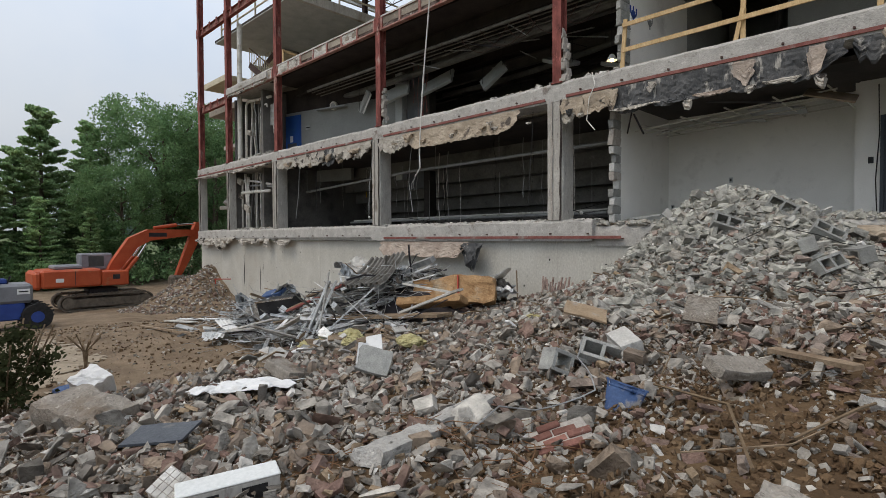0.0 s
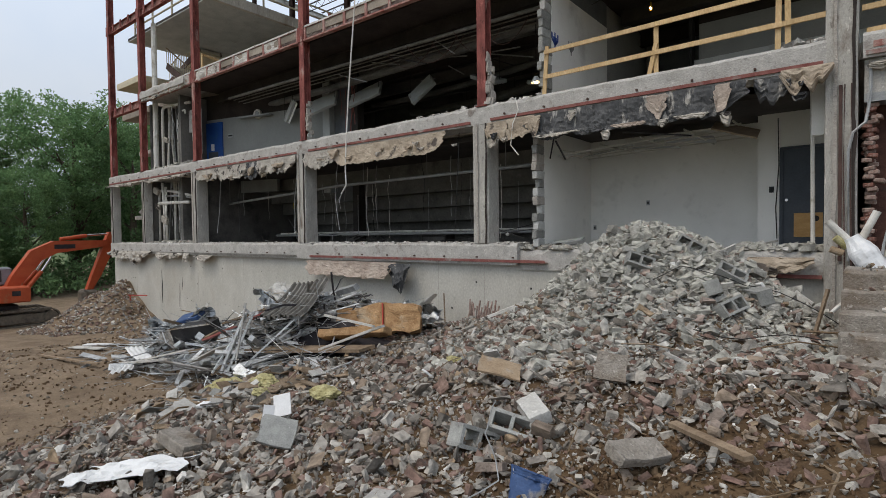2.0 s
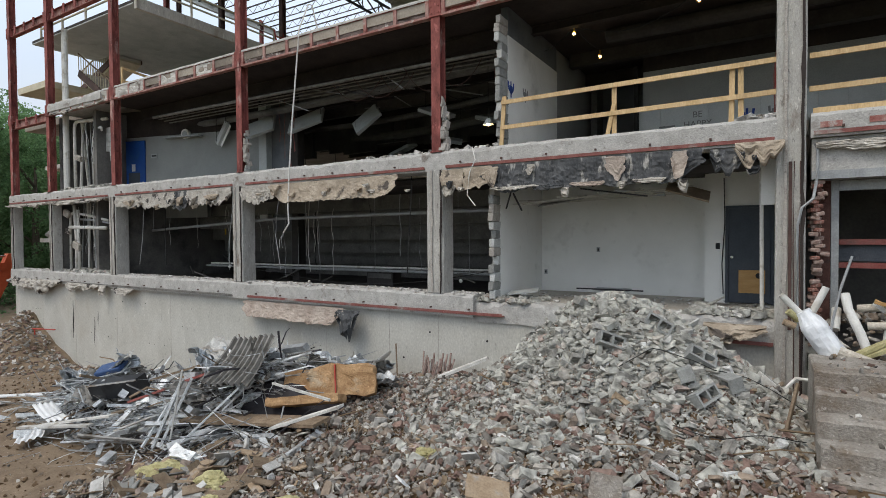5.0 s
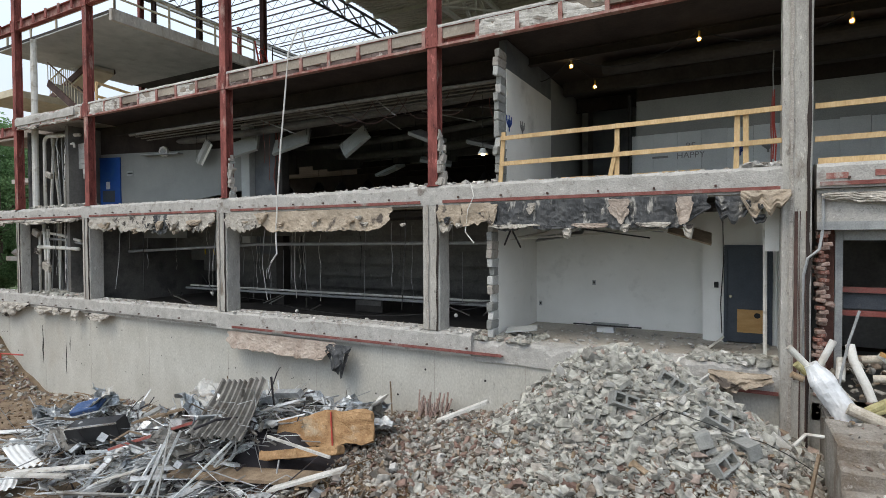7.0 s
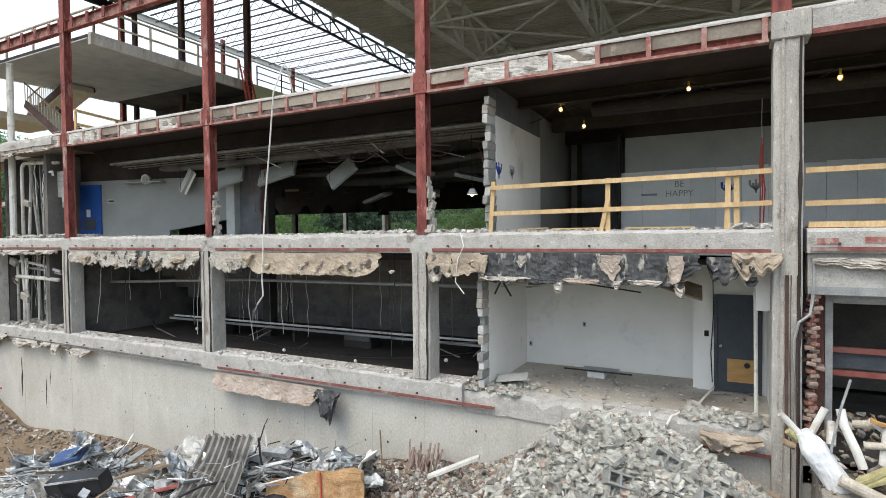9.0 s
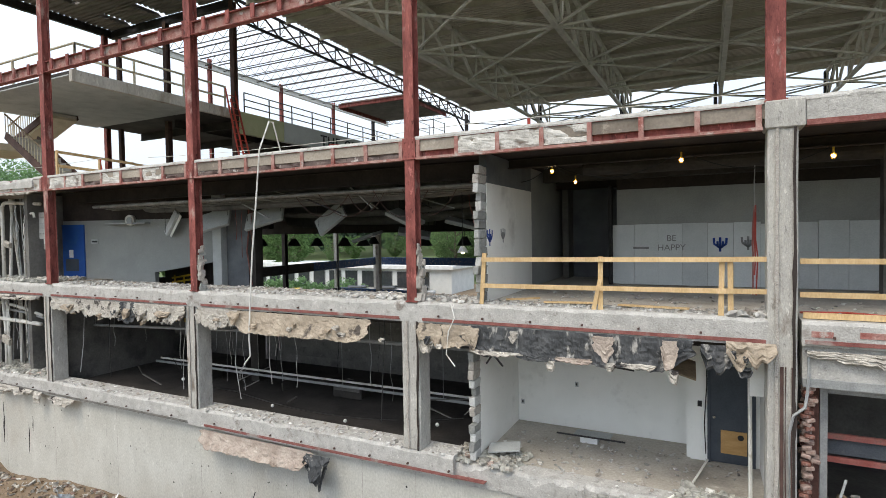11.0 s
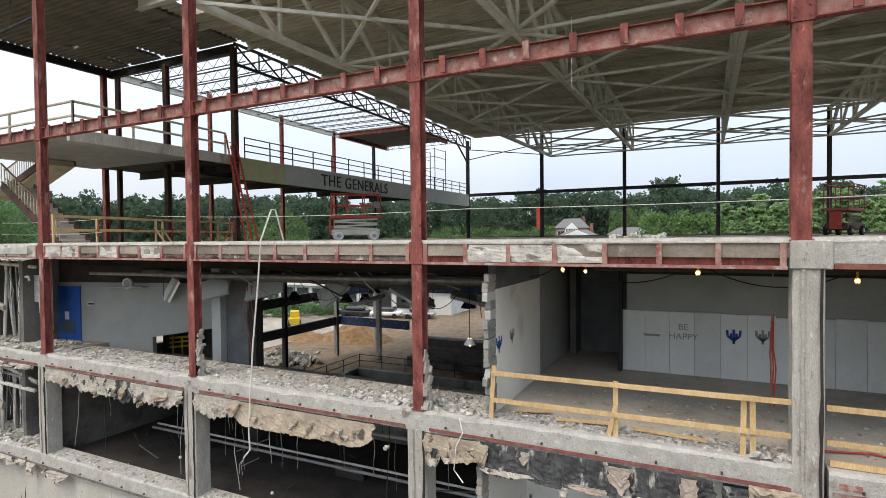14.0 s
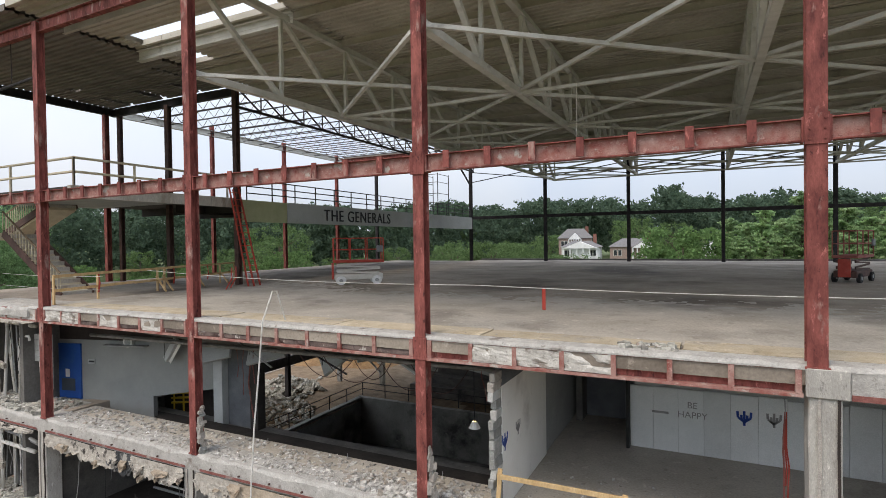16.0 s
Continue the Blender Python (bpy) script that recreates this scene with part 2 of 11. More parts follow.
TAN_BOARD = material("weathered_tan_board", (0.27, 0.19, 0.12), (0.38, 0.29, 0.20), scale=5, rough=0.9, bump=0.3, stain=(0.34, 0.31, 0.27), stain_scale=4, stain_at=0.55)
OLD_WOOD = material("grey_brown_timber", (0.17, 0.12, 0.08), (0.30, 0.23, 0.16), scale=5, rough=0.85, bump=0.4, random_object=0.2)
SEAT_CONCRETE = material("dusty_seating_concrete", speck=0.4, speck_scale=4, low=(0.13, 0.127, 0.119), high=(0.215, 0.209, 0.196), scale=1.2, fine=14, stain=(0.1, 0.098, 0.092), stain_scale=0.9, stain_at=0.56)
WALL_CONCRETE = material("pale_poured_concrete", speck=0.3, speck_scale=5, low=(0.44, 0.428, 0.385), high=(0.55, 0.54, 0.495), scale=1.1, stain=(0.375, 0.345, 0.295), stain_scale=0.55, stain_at=0.56, stain_width=0.2, streak=0.6, fine=24, bump=0.25)
BLOCK_DUST = material("crushed_block_dust", speck=0.6, speck_scale=22, low=(0.20, 0.19, 0.172), high=(0.34, 0.33, 0.305), scale=7, rough=0.95, bump=1.0, fine=45)
MEMBRANE = material("torn_tan_membrane", speck=0.3, speck_scale=5, low=(0.27, 0.22, 0.165), high=(0.45, 0.38, 0.30), scale=2.6, rough=0.85, bump=0.45, stain=(0.09, 0.075, 0.065), stain_scale=2.2, stain_at=0.58, stain_width=0.06, fine=30)
MEMBRANE_PINK = material("faded_pink_felt", speck=0.3, speck_scale=5, low=(0.30, 0.24, 0.20), high=(0.45, 0.385, 0.33), scale=2.6, rough=0.9, bump=0.45, stain=(0.22, 0.17, 0.135), stain_scale=2.4, stain_at=0.58, stain_width=0.1, fine=30)
MEMBRANE_BLACK = material("torn_black_membrane", speck=0.7, speck_scale=8, low=(0.022, 0.024, 0.027), high=(0.085, 0.088, 0.09), scale=4.2, rough=0.6, bump=1.0, stain=(0.36, 0.345, 0.315), stain_scale=3.6, stain_at=0.575, stain_width=0.05, streak=0.3, fine=22, spec=0.45)
MEMBRANE_PALE = material("pale_torn_sheathing", speck=0.7, speck_scale=9, low=(0.31, 0.285, 0.25), high=(0.52, 0.485, 0.43), scale=4, rough=0.9, bump=1.0, stain=(0.055, 0.048, 0.044), stain_scale=2.0, stain_at=0.575, stain_width=0.05, fine=24)
PIPE_WHITE = material("white_pipe_jacket", (0.62, 0.61, 0.57), (0.74, 0.73, 0.69), scale=3, rough=0.7, bump=0.1, stain=(0.42, 0.38, 0.32), stain_scale=2.5, random_object=0.08)
PIPE_GREY = material("grey_conduit", (0.28, 0.29, 0.29), (0.40, 0.41, 0.41), scale=4, rough=0.45, metal=0.3, bump=0.1)
BLACK_RUBBER = material("black_rubber", (0.015, 0.015, 0.016), (0.035, 0.034, 0.033), scale=8, rough=0.8)
GALV = material("galvanised_sheet", speck=0.4, speck_scale=14, low=(0.37, 0.39, 0.398), high=(0.67, 0.69, 0.697), scale=5, rough=0.42, metal=0.25, bump=0.3, island=0.45, stain=(0.2, 0.19, 0.175), stain_scale=3, stain_at=0.57)
FOIL = material("crushed_bluish_foil", speck=0.4, speck_scale=12, low=(0.22, 0.245, 0.26), high=(0.48, 0.51, 0.53), scale=5, rough=0.35, metal=0.55, bump=0.3, stain=(0.15, 0.14, 0.13), stain_scale=3, stain_at=0.57, random_object=0.3)
CORRUGATED = material("dull_corrugated_metal", speck=0.5, speck_scale=9, low=(0.125, 0.12, 0.108), high=(0.27, 0.26, 0.24), scale=3, rough=0.55, metal=0.35, bump=0.2, stain=(0.14, 0.12, 0.1), stain_scale=2.5, stain_at=0.57)
FOAM = material("ochre_insulation_board", speck=0.6, speck_scale=14, low=(0.30, 0.168, 0.08), high=(0.52, 0.335, 0.18), scale=5, rough=0.95, bump=1.0, fine=35, stain=(0.52, 0.43, 0.31), stain_scale=1.5, stain_at=0.575)
WOOL = material("yellow_glass_wool", (0.34, 0.30, 0.14), (0.54, 0.50, 0.28), scale=9, rough=1.0, bump=1.0, fine=50)
WHITE_SHEET = material("dirty_white_sheet", (0.66, 0.67, 0.67), (0.80, 0.81, 0.81), scale=2, rough=0.6, bump=0.3, stain=(0.5, 0.48, 0.44), stain_scale=1.6, stain_at=0.6)
PALE_BOARD = material("dull_pale_board", speck=0.5, speck_scale=12, low=(0.40, 0.39, 0.365), high=(0.58, 0.57, 0.54), scale=3, rough=0.7, bump=0.4, stain=(0.26, 0.235, 0.2), stain_scale=2.5, stain_at=0.53, island=0.2, random_object=0.15)
# bare brown, darkened so the upper rooms' shade is in the colour
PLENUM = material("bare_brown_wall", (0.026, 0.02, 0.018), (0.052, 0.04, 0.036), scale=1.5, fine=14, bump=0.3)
BRICK_DUSTY = material("dusty_brown_brick", (0.25, 0.17, 0.145), (0.40, 0.315, 0.275), scale=7, rough=0.95, bump=0.7, random_object=0.2, stain=(0.22, 0.12, 0.095), stain_scale=6, stain_at=0.56)
# shaded copy of the red brick: recess shade put into the colour
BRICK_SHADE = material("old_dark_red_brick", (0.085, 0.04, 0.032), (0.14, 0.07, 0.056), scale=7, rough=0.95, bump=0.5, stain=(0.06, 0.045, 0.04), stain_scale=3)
WRAP = material("white_plastic_wrap", (0.70, 0.72, 0.74), (0.80, 0.82, 0.84), scale=3, rough=0.35, bump=0.25, fine=12, spec=0.5)
LAGGING = material("dusty_pipe_lagging", (0.42, 0.37, 0.30), (0.60, 0.555, 0.48), scale=5, rough=0.9, bump=0.5, stain=(0.33, 0.27, 0.2), stain_scale=4, stain_at=0.55)
SLATE_RUBBER = material("slate_rubber_sheet", (0.055, 0.065, 0.08), (0.095, 0.105, 0.12), scale=2.5, rough=0.6, bump=0.3, stain=(0.2, 0.195, 0.185), stain_scale=3, stain_at=0.62)
# grey wall tone with the inner rooms' shade put into it
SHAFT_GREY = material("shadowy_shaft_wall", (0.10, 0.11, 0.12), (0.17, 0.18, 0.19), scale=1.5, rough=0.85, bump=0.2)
BLUE_PLASTIC = material("dusty_blue_plastic", (0.025, 0.06, 0.155), (0.05, 0.1, 0.22), scale=6, rough=0.6, bump=0.3, speck=0.4, speck_scale=20, stain=(0.26, 0.25, 0.24), stain_scale=5, stain_at=0.55)
BLACK_PAINT = material("black_enamel", (0.012, 0.013, 0.015), (0.03, 0.031, 0.034), scale=3, rough=0.3, bump=0.1, stain=(0.16, 0.15, 0.14), stain_scale=3, stain_at=0.64)
RED_PAINT = material("red_paint", (0.36, 0.045, 0.03), (0.45, 0.07, 0.05), scale=4, rough=0.5, bump=0.1, stain=(0.25, 0.1, 0.08), stain_scale=4, stain_at=0.6)
RUST_TUFT = material("rust_brown_wire", (0.14, 0.07, 0.035), (0.24, 0.13, 0.07), scale=8, rough=0.9, bump=0)
BROWN_STEEL = material("brown_painted_steel", (0.06, 0.034, 0.03), (0.12, 0.07, 0.058), scale=3, rough=0.7, bump=0.1)
RED_FADED = material("faded_red_paint", (0.26, 0.07, 0.06), (0.36, 0.14, 0.12), scale=3, rough=0.75, bump=0.2, stain=(0.2, 0.12, 0.1), stain_scale=3, stain_at=0.58)
ORANGE = material("orange_machine_paint", (0.40, 0.064, 0.024), (0.49, 0.1, 0.04), scale=2, rough=0.45, bump=0.08, stain=(0.36, 0.14, 0.07), stain_scale=1.6, stain_at=0.6)
MACHINE_GREY = material("grey_machine_paint", (0.17, 0.18, 0.2), (0.24, 0.25, 0.27), scale=2, rough=0.5, bump=0.08)
MACHINE_BLUE = material("blue_machine_paint", (0.02, 0.05, 0.22), (0.035, 0.08, 0.3), scale=2, rough=0.45, bump=0.08)
TRACK_STEEL = material("muddy_track_steel", (0.10, 0.085, 0.07), (0.22, 0.185, 0.145), scale=4, rough=0.8, bump=0.6, metal=0.2)
CHROME = material("bright_cylinder_rod", (0.6, 0.6, 0.6), (0.7, 0.7, 0.7), rough=0.2, metal=1.0, bump=0)
GLASS_DARK = material("dark_cab_glass", (0.03, 0.035, 0.04), (0.05, 0.055, 0.06), rough=0.08, bump=0, spec=0.6)
GREEN_BOARD = material("pale_green_board", (0.40, 0.42, 0.25), (0.47, 0.48, 0.31), scale=2, rough=0.8, bump=0.1)
SIGN_GREY = material("pale_grey_fascia", (0.43, 0.45, 0.45), (0.5, 0.52, 0.52), scale=1, rough=0.75, bump=0.05, stain=(0.37, 0.38, 0.37), stain_scale=0.6, stain_at=0.6)
LETTER = material("dark_lettering", (0.02, 0.022, 0.025), (0.035, 0.036, 0.04), rough=0.6, bump=0)
BLUE_SPRAY = material("blue_spray_paint", (0.02, 0.05, 0.26), (0.04, 0.09, 0.32), rough=0.8, bump=0)
GREY_SPRAY = material("grey_marker", (0.22, 0.22, 0.22), (0.3, 0.3, 0.3), rough=0.9, bump=0)
BARK = material("bark", (0.07, 0.055, 0.04), (0.13, 0.105, 0.08), scale=6, bump=0.8)
TWIG = material("dry_twig", (0.12, 0.08, 0.05), (0.22, 0.16, 0.10), scale=8, bump=0.3)
ROOF_GREY = material("grey_shingle", (0.12, 0.12, 0.125), (0.19, 0.185, 0.18), scale=4, bump=0.3)
BULB = glow("lit_work_bulb", (1.0, 0.74, 0.38), 10.0)
CAGE = material("yellow_lamp_cage", (0.5, 0.32, 0.03), (0.6, 0.4, 0.06), rough=0.5, bump=0)
YELLOW = material("yellow_machine_paint", (0.62, 0.42, 0.03), (0.7, 0.5, 0.06), scale=2, rough=0.45, bump=0.05)
# pale blue-green: the air's haze before the ridge, as a base colour
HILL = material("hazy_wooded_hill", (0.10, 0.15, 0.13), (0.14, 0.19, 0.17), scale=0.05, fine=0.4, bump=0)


def leaf_material(name, a, c):
    m = material(name, a, c, scale=0.6, rough=0.95, bump=0, fine=6, island=0.3, random_object=0.18, spec=0.08)
    b = m.node_tree.nodes["Principled BSDF"]
    n, l = m.node_tree.nodes, m.node_tree.links
    through_leaf = n.new("ShaderNodeBsdfTranslucent")
    l.new(b.inputs["Base Color"].links[0].from_socket, through_leaf.inputs["Color"])
    both = n.new("ShaderNodeMixShader")
    both.inputs[0].default_value = 0.45
    l.new(b.outputs["BSDF"], both.inputs[1])
    l.new(through_leaf.outputs["BSDF"], both.inputs[2])
    l.new(both.outputs["Shader"], n["Material Output"].inputs["Surface"])
    return m


# the far elms' green has some bluish haze mixed into its colour
LEAF = leaf_material("broad_leaves", (0.085, 0.145, 0.06), (0.165, 0.245, 0.105))
LEAF_LIGHT = leaf_material("light_leaves", (0.08, 0.15, 0.055), (0.155, 0.25, 0.095))
NEEDLE = leaf_material("pine_needles", (0.21, 0.35, 0.17), (0.37, 0.49, 0.25))
LEAF_NEAR = leaf_material("near_broad_leaves", (0.105, 0.20, 0.09), (0.20, 0.315, 0.15))
# haze over the distant wood is put into this leaf colour
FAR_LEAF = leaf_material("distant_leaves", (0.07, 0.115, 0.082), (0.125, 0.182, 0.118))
SHRUB = leaf_material("shrub_leaves", (0.03, 0.045, 0.02), (0.07, 0.075, 0.035))

GREY_BITS = pieces_material("broken_grey_block", [(0.28, (0.40, 0.397, 0.355)), (0.24, (0.46, 0.455, 0.407)), (0.2, (0.31, 0.305, 0.275)), (0.09, (0.48, 0.472, 0.44)), (0.05, (0.45, 0.41, 0.355)), (0.04, (0.37, 0.28, 0.24)), (0.015, (0.60, 0.59, 0.56)), (0.015, (0.74, 0.74, 0.72)), (0.07, (0.23, 0.225, 0.205))], dust=((0.33, 0.317, 0.282), (0.43, 0.414, 0.372)), share=0.8)
PALE_BITS = pieces_material("pale_plaster_dust", [(0.25, (0.42, 0.41, 0.385)), (0.25, (0.52, 0.51, 0.48)), (0.2, (0.34, 0.33, 0.31)), (0.14, (0.62, 0.61, 0.585)), (0.1, (0.36, 0.31, 0.26)), (0.06, (0.74, 0.735, 0.72))], dust=((0.36, 0.345, 0.32), (0.5, 0.485, 0.455)), share=0.7)
MIXED_BITS = pieces_material("broken_mixed_masonry", [(0.18, (0.325, 0.31, 0.28)), (0.16, (0.43, 0.402, 0.358)), (0.16, (0.15, 0.138, 0.122)), (0.12, (0.27, 0.205, 0.15)), (0.1, (0.21, 0.125, 0.1)), (0.1, (0.215, 0.165, 0.128)), (0.1, (0.54, 0.52, 0.475)), (0.05, (0.335, 0.24, 0.15)), (0.03, (0.66, 0.65, 0.62))], dust=((0.21, 0.182, 0.15), (0.35, 0.31, 0.262)), share=0.8)
BRICK_BITS = pieces_material("broken_brick", [(0.24, (0.205, 0.118, 0.098)), (0.22, (0.245, 0.16, 0.135)), (0.2, (0.275, 0.225, 0.195)), (0.14, (0.175, 0.105, 0.088)), (0.2, (0.34, 0.315, 0.285))], dust=((0.17, 0.13, 0.10), (0.29, 0.235, 0.19)), share=0.7)
CLOD = pieces_material("dirt_clods", [(0.34, (0.098, 0.058, 0.031)), (0.32, (0.135, 0.084, 0.046)), (0.23, (0.175, 0.118, 0.071)), (0.07, (0.25, 0.22, 0.175)), (0.04, (0.36, 0.34, 0.30))], bump=0.8, dust=((0.09, 0.056, 0.031), (0.16, 0.108, 0.064)))
def ground_material():
    m = material("brown_site_dirt", speck=0.6, speck_scale=16, low=(0.070, 0.042, 0.022), high=(0.135, 0.086, 0.046), scale=1.6, rough=0.95, bump=1.0, fine=22, stain=(0.17, 0.125, 0.084), stain_scale=0.5, stain_at=0.6, stain_width=0.16)
    return m


DIRT = ground_material()
ROUGH_STEP = material("dirty_step_concrete", speck=0.6, speck_scale=12, low=(0.24, 0.215, 0.185), high=(0.36, 0.33, 0.29), scale=5, rough=0.95, bump=0.9, fine=40, stain=(0.19, 0.15, 0.115), stain_scale=1.4, stain_at=0.5, stain_width=0.14)
DRY_DIRT = material("dry_packed_earth", speck=0.5, speck_scale=14, low=(0.145, 0.102, 0.066), high=(0.25, 0.187, 0.128), scale=1.3, rough=0.95, bump=1.0, fine=20, stain=(0.12, 0.085, 0.056), stain_scale=0.6, stain_at=0.55, stain_width=0.16)
CREAM = material("cream_painted_timber", (0.52, 0.46, 0.34), (0.64, 0.58, 0.45), scale=3, rough=0.7, bump=0.2, random_object=0.1)
GRASS = material("rough_grass", (0.06, 0.095, 0.03), (0.11, 0.14, 0.055), scale=0.3, rough=0.95, bump=0.4, fine=6)
PALE_CONCRETE = material("pale_broken_concrete", speck=0.6, speck_scale=16, low=(0.34, 0.33, 0.31), high=(0.50, 0.485, 0.455), scale=7, rough=0.95, bump=1.0, fine=45, stain=(0.24, 0.215, 0.185), stain_scale=3.5, stain_at=0.54)
PALE_DIRT = material("pale_packed_dirt", speck=0.4, speck_scale=9, low=(0.27, 0.22, 0.16), high=(0.38, 0.32, 0.245), scale=0.9, rough=0.95, bump=0.5, fine=12)
ORANGE_DIRT = material("orange_soil", (0.17, 0.10, 0.05), (0.30, 0.19, 0.10), scale=2.2, rough=0.95, bump=0.8, fine=12)


# ---- mesh helpers ----
def prism_xz(bm, pts, y0, y1):
    """An upright slab whose outline in x and z is pts."""
    a = [bm.verts.new((x, y0, z)) for x, z in pts]
    b = [bm.verts.new((x, y1, z)) for x, z in pts]
    n = len(pts)
    bm.faces.new(a)
    bm.faces.new(b[::-1])
    for i in range(n):
        bm.faces.new((a[i], b[i], b[(i + 1) % n], a[(i + 1) % n]))
    bmesh.ops.recalc_face_normals(bm, faces=bm.faces)


def empty(name, at=(0, 0, 0)):
    ob = new(name)
    ob.empty_display_size = 0.2
    ob.location = at
    return ob


def link(name, mesh, mat, parent=None, label=""):
    ob = new(name, mesh)
    if mat and not mesh.materials:
        mesh.materials.append(mat)
    if parent:
        ob.parent = parent
        ob.matrix_parent_inverse = Matrix.Translation(-Vector(parent.location)) if parent.type == "EMPTY" else Matrix()
    if label:
        tagged(ob, label)
    return ob


def part(name, bm, mat, parent=None, label="", smooth=False):
    mesh = bpy.data.meshes.new(name)
    bm.normal_update()
    bm.to_mesh(mesh)
    bm.free()
    if smooth:
        mesh.polygons.foreach_set("use_smooth", [True] * len(mesh.polygons))
    return link(name, mesh, mat, parent, label)


def thing(ob, label, category, group="", kind=""):
    return tagged(ob, label, category, group, kind)


def structure(ob, label):
    return tagged(ob, label, "", "", "structure")


def box(bm, x0, x1, y0, y1, z0, z1, bevel=0.0, m=None):
    r = bmesh.ops.create_cube(bm, size=1.0)
    vs = r["verts"]
    for v in vs:
        v.co = Vector(((x0 + x1) / 2 + v.co.x * (x1 - x0), (y0 + y1) / 2 + v.co.y * (y1 - y0), (z0 + z1) / 2 + v.co.z * (z1 - z0)))
    if bevel:
        es = list({e for v in vs for e in v.link_edges})
        out = bmesh.ops.bevel(bm, geom=es, offset=bevel, segments=1, affect="EDGES")
        vs = list({v for v in vs if v.is_valid} | set(out["verts"]))
    if m is not None:
        bmesh.ops.transform(bm, matrix=m, verts=vs)
    return vs


def boxes(*specs, bevel=0.0):
    bm = bmesh.new()
    for s in specs:
        box(bm, *s, bevel=bevel)
    return bm


def tube(bm, a, b, r, r2=None, sides=10):
    a, b = Vector(a), Vector(b)
    d = b - a
    m = Matrix.Translation((a + b) / 2) @ d.to_track_quat("Z", "Y").to_matrix().to_4x4()
    return bmesh.ops.create_cone(bm, cap_ends=True, segments=sides, radius1=r, radius2=r if r2 is None else r2, depth=d.length, matrix=m)["verts"]


def bar(bm, a, b, w, h, up=(0, 0, 1)):
    """A square bar from a to b, w wide and h high."""
    a, b = Vector(a), Vector(b)
    d = (b - a)
    x = d.normalized()
    z = Vector(up)
    y = z.cross(x)
    if y.length < 1e-4:
        y = Vector((0, 1, 0)).cross(x)
    y.normalize()
    z = x.cross(y)
    m = Matrix((x, y, z)).transposed().to_4x4()
    m.translation = (a + b) / 2
    return box(bm, -d.length / 2, d.length / 2, -w / 2, w / 2, -h / 2, h / 2, m=m)


def i_section(bm, a, b, width, depth, tf=0.02, tw=0.014, up=(0, 0, 1)):
    """A rolled I from a to b; its flanges lie square to up."""
    a, b, u = Vector(a), Vector(b), Vector(up)
    x = (b - a).normalized()
    y = u.cross(x).normalized()
    u = x.cross(y)
    o = u * (depth / 2 - tf / 2)
    bar(bm, a + o, b + o, width, tf, u)
    bar(bm, a - o, b - o, width, tf, u)
    bar(bm, a, b, tw, depth - 2 * tf, u)


def path_tube(bm, pts, r, sides=6):
    """One round rod along the points."""
    pts = [Vector(p) for p in pts]
    rings = []
    for i, p in enumerate(pts):
        d = (pts[min(i + 1, len(pts) - 1)] - pts[max(i - 1, 0)]).normalized()
        q = d.to_track_quat("Z", "Y").to_matrix()
        rings.append([bm.verts.new(p + q @ Vector((r * math.cos(2 * math.pi * k / sides), r * math.sin(2 * math.pi * k / sides), 0))) for k in range(sides)])
    for a, b in zip(rings, rings[1:]):
        for k in range(sides):
            bm.faces.new((a[k], a[(k + 1) % sides], b[(k + 1) % sides], b[k]))
    bm.faces.new(rings[0][::-1])
    bm.faces.new(rings[-1])


def sag(a, b, drop, n=14):
    a, b = Vector(a), Vector(b)
    return [a.lerp(b, i / n) - Vector((0, 0, drop * 4 * (i / n) * (1 - i / n))) for i in range(n + 1)]


def smooth(e0, e1, x):
    t = min(1.0, max(0.0, (x - e0) / (e1 - e0)))
    return t * t * (3 - 2 * t)


def fnoise(x, y, z=0.0, s=1.0):
    return noise.noise(Vector((x * s, y * s, z)))


def heap_shape(x, y):
    """1 on the heap's crest, which runs to the wall; falls off in front and to the sides."""
    dy = (y + 1.9) / 1.75 if y < -1.9 else (y + 1.9) / 3.4
    return math.exp(-(((x - 4.75) / (2.45 if x > 4.75 else 2.15)) ** 2 + dy ** 2))


def site_height(x, y):
    """The made ground: a worn bank that climbs towards the camera's side, and the heap against the house."""
    if x > 40 or y > 45 or x < -60 or y < -60:
        return -0.7
    rise = smooth(-6.0, 2.2, x + 0.25 * (y + 6))
    h = -0.45 + 1.44 * rise
    h += 0.25 * smooth(5, 9, x) * smooth(-9, -6, y) * (1 - smooth(-5, -2, y))
    heap = heap_shape(x, y)
    h += 2.1 * heap
    h += 0.25 * smooth(2.5, 5, x) * smooth(-0.5, -2.5, y) + 0.15 * smooth(5.5, 7.5, x) * smooth(-1.5, -4, y)
    h += 0.35 * math.exp(-((y + 5.6) / 1.7) ** 2) * smooth(1.5, 4, x)
    h += 0.12 * math.exp(-(((x - 0.6) / 2.0) ** 2 + ((y + 1.6) / 1.2) ** 2))
    h += (2.35 + 0.9 * fnoise(x, y, 17, 0.6)) * max(0.0, 1 - math.hypot((x + 22.0) / 4.3, (y + 0.4) / 3.2) + 0.16 * fnoise(x, y, 19, 0.9)) ** 1.2 * smooth(1.4, 0.2, y) if x < -15 else 0.0
    h += 0.10 * fnoise(x, y, 3.0, 0.9) + 0.05 * fnoise(x, y, 9.0, 2.5)
    h -= 0.45 * smooth(-12, -18, x) + 0.4 * smooth(-18, -27, x)
    if y > 4:
        h = h + (-0.75 - h) * smooth(4, 9, y)
    return h

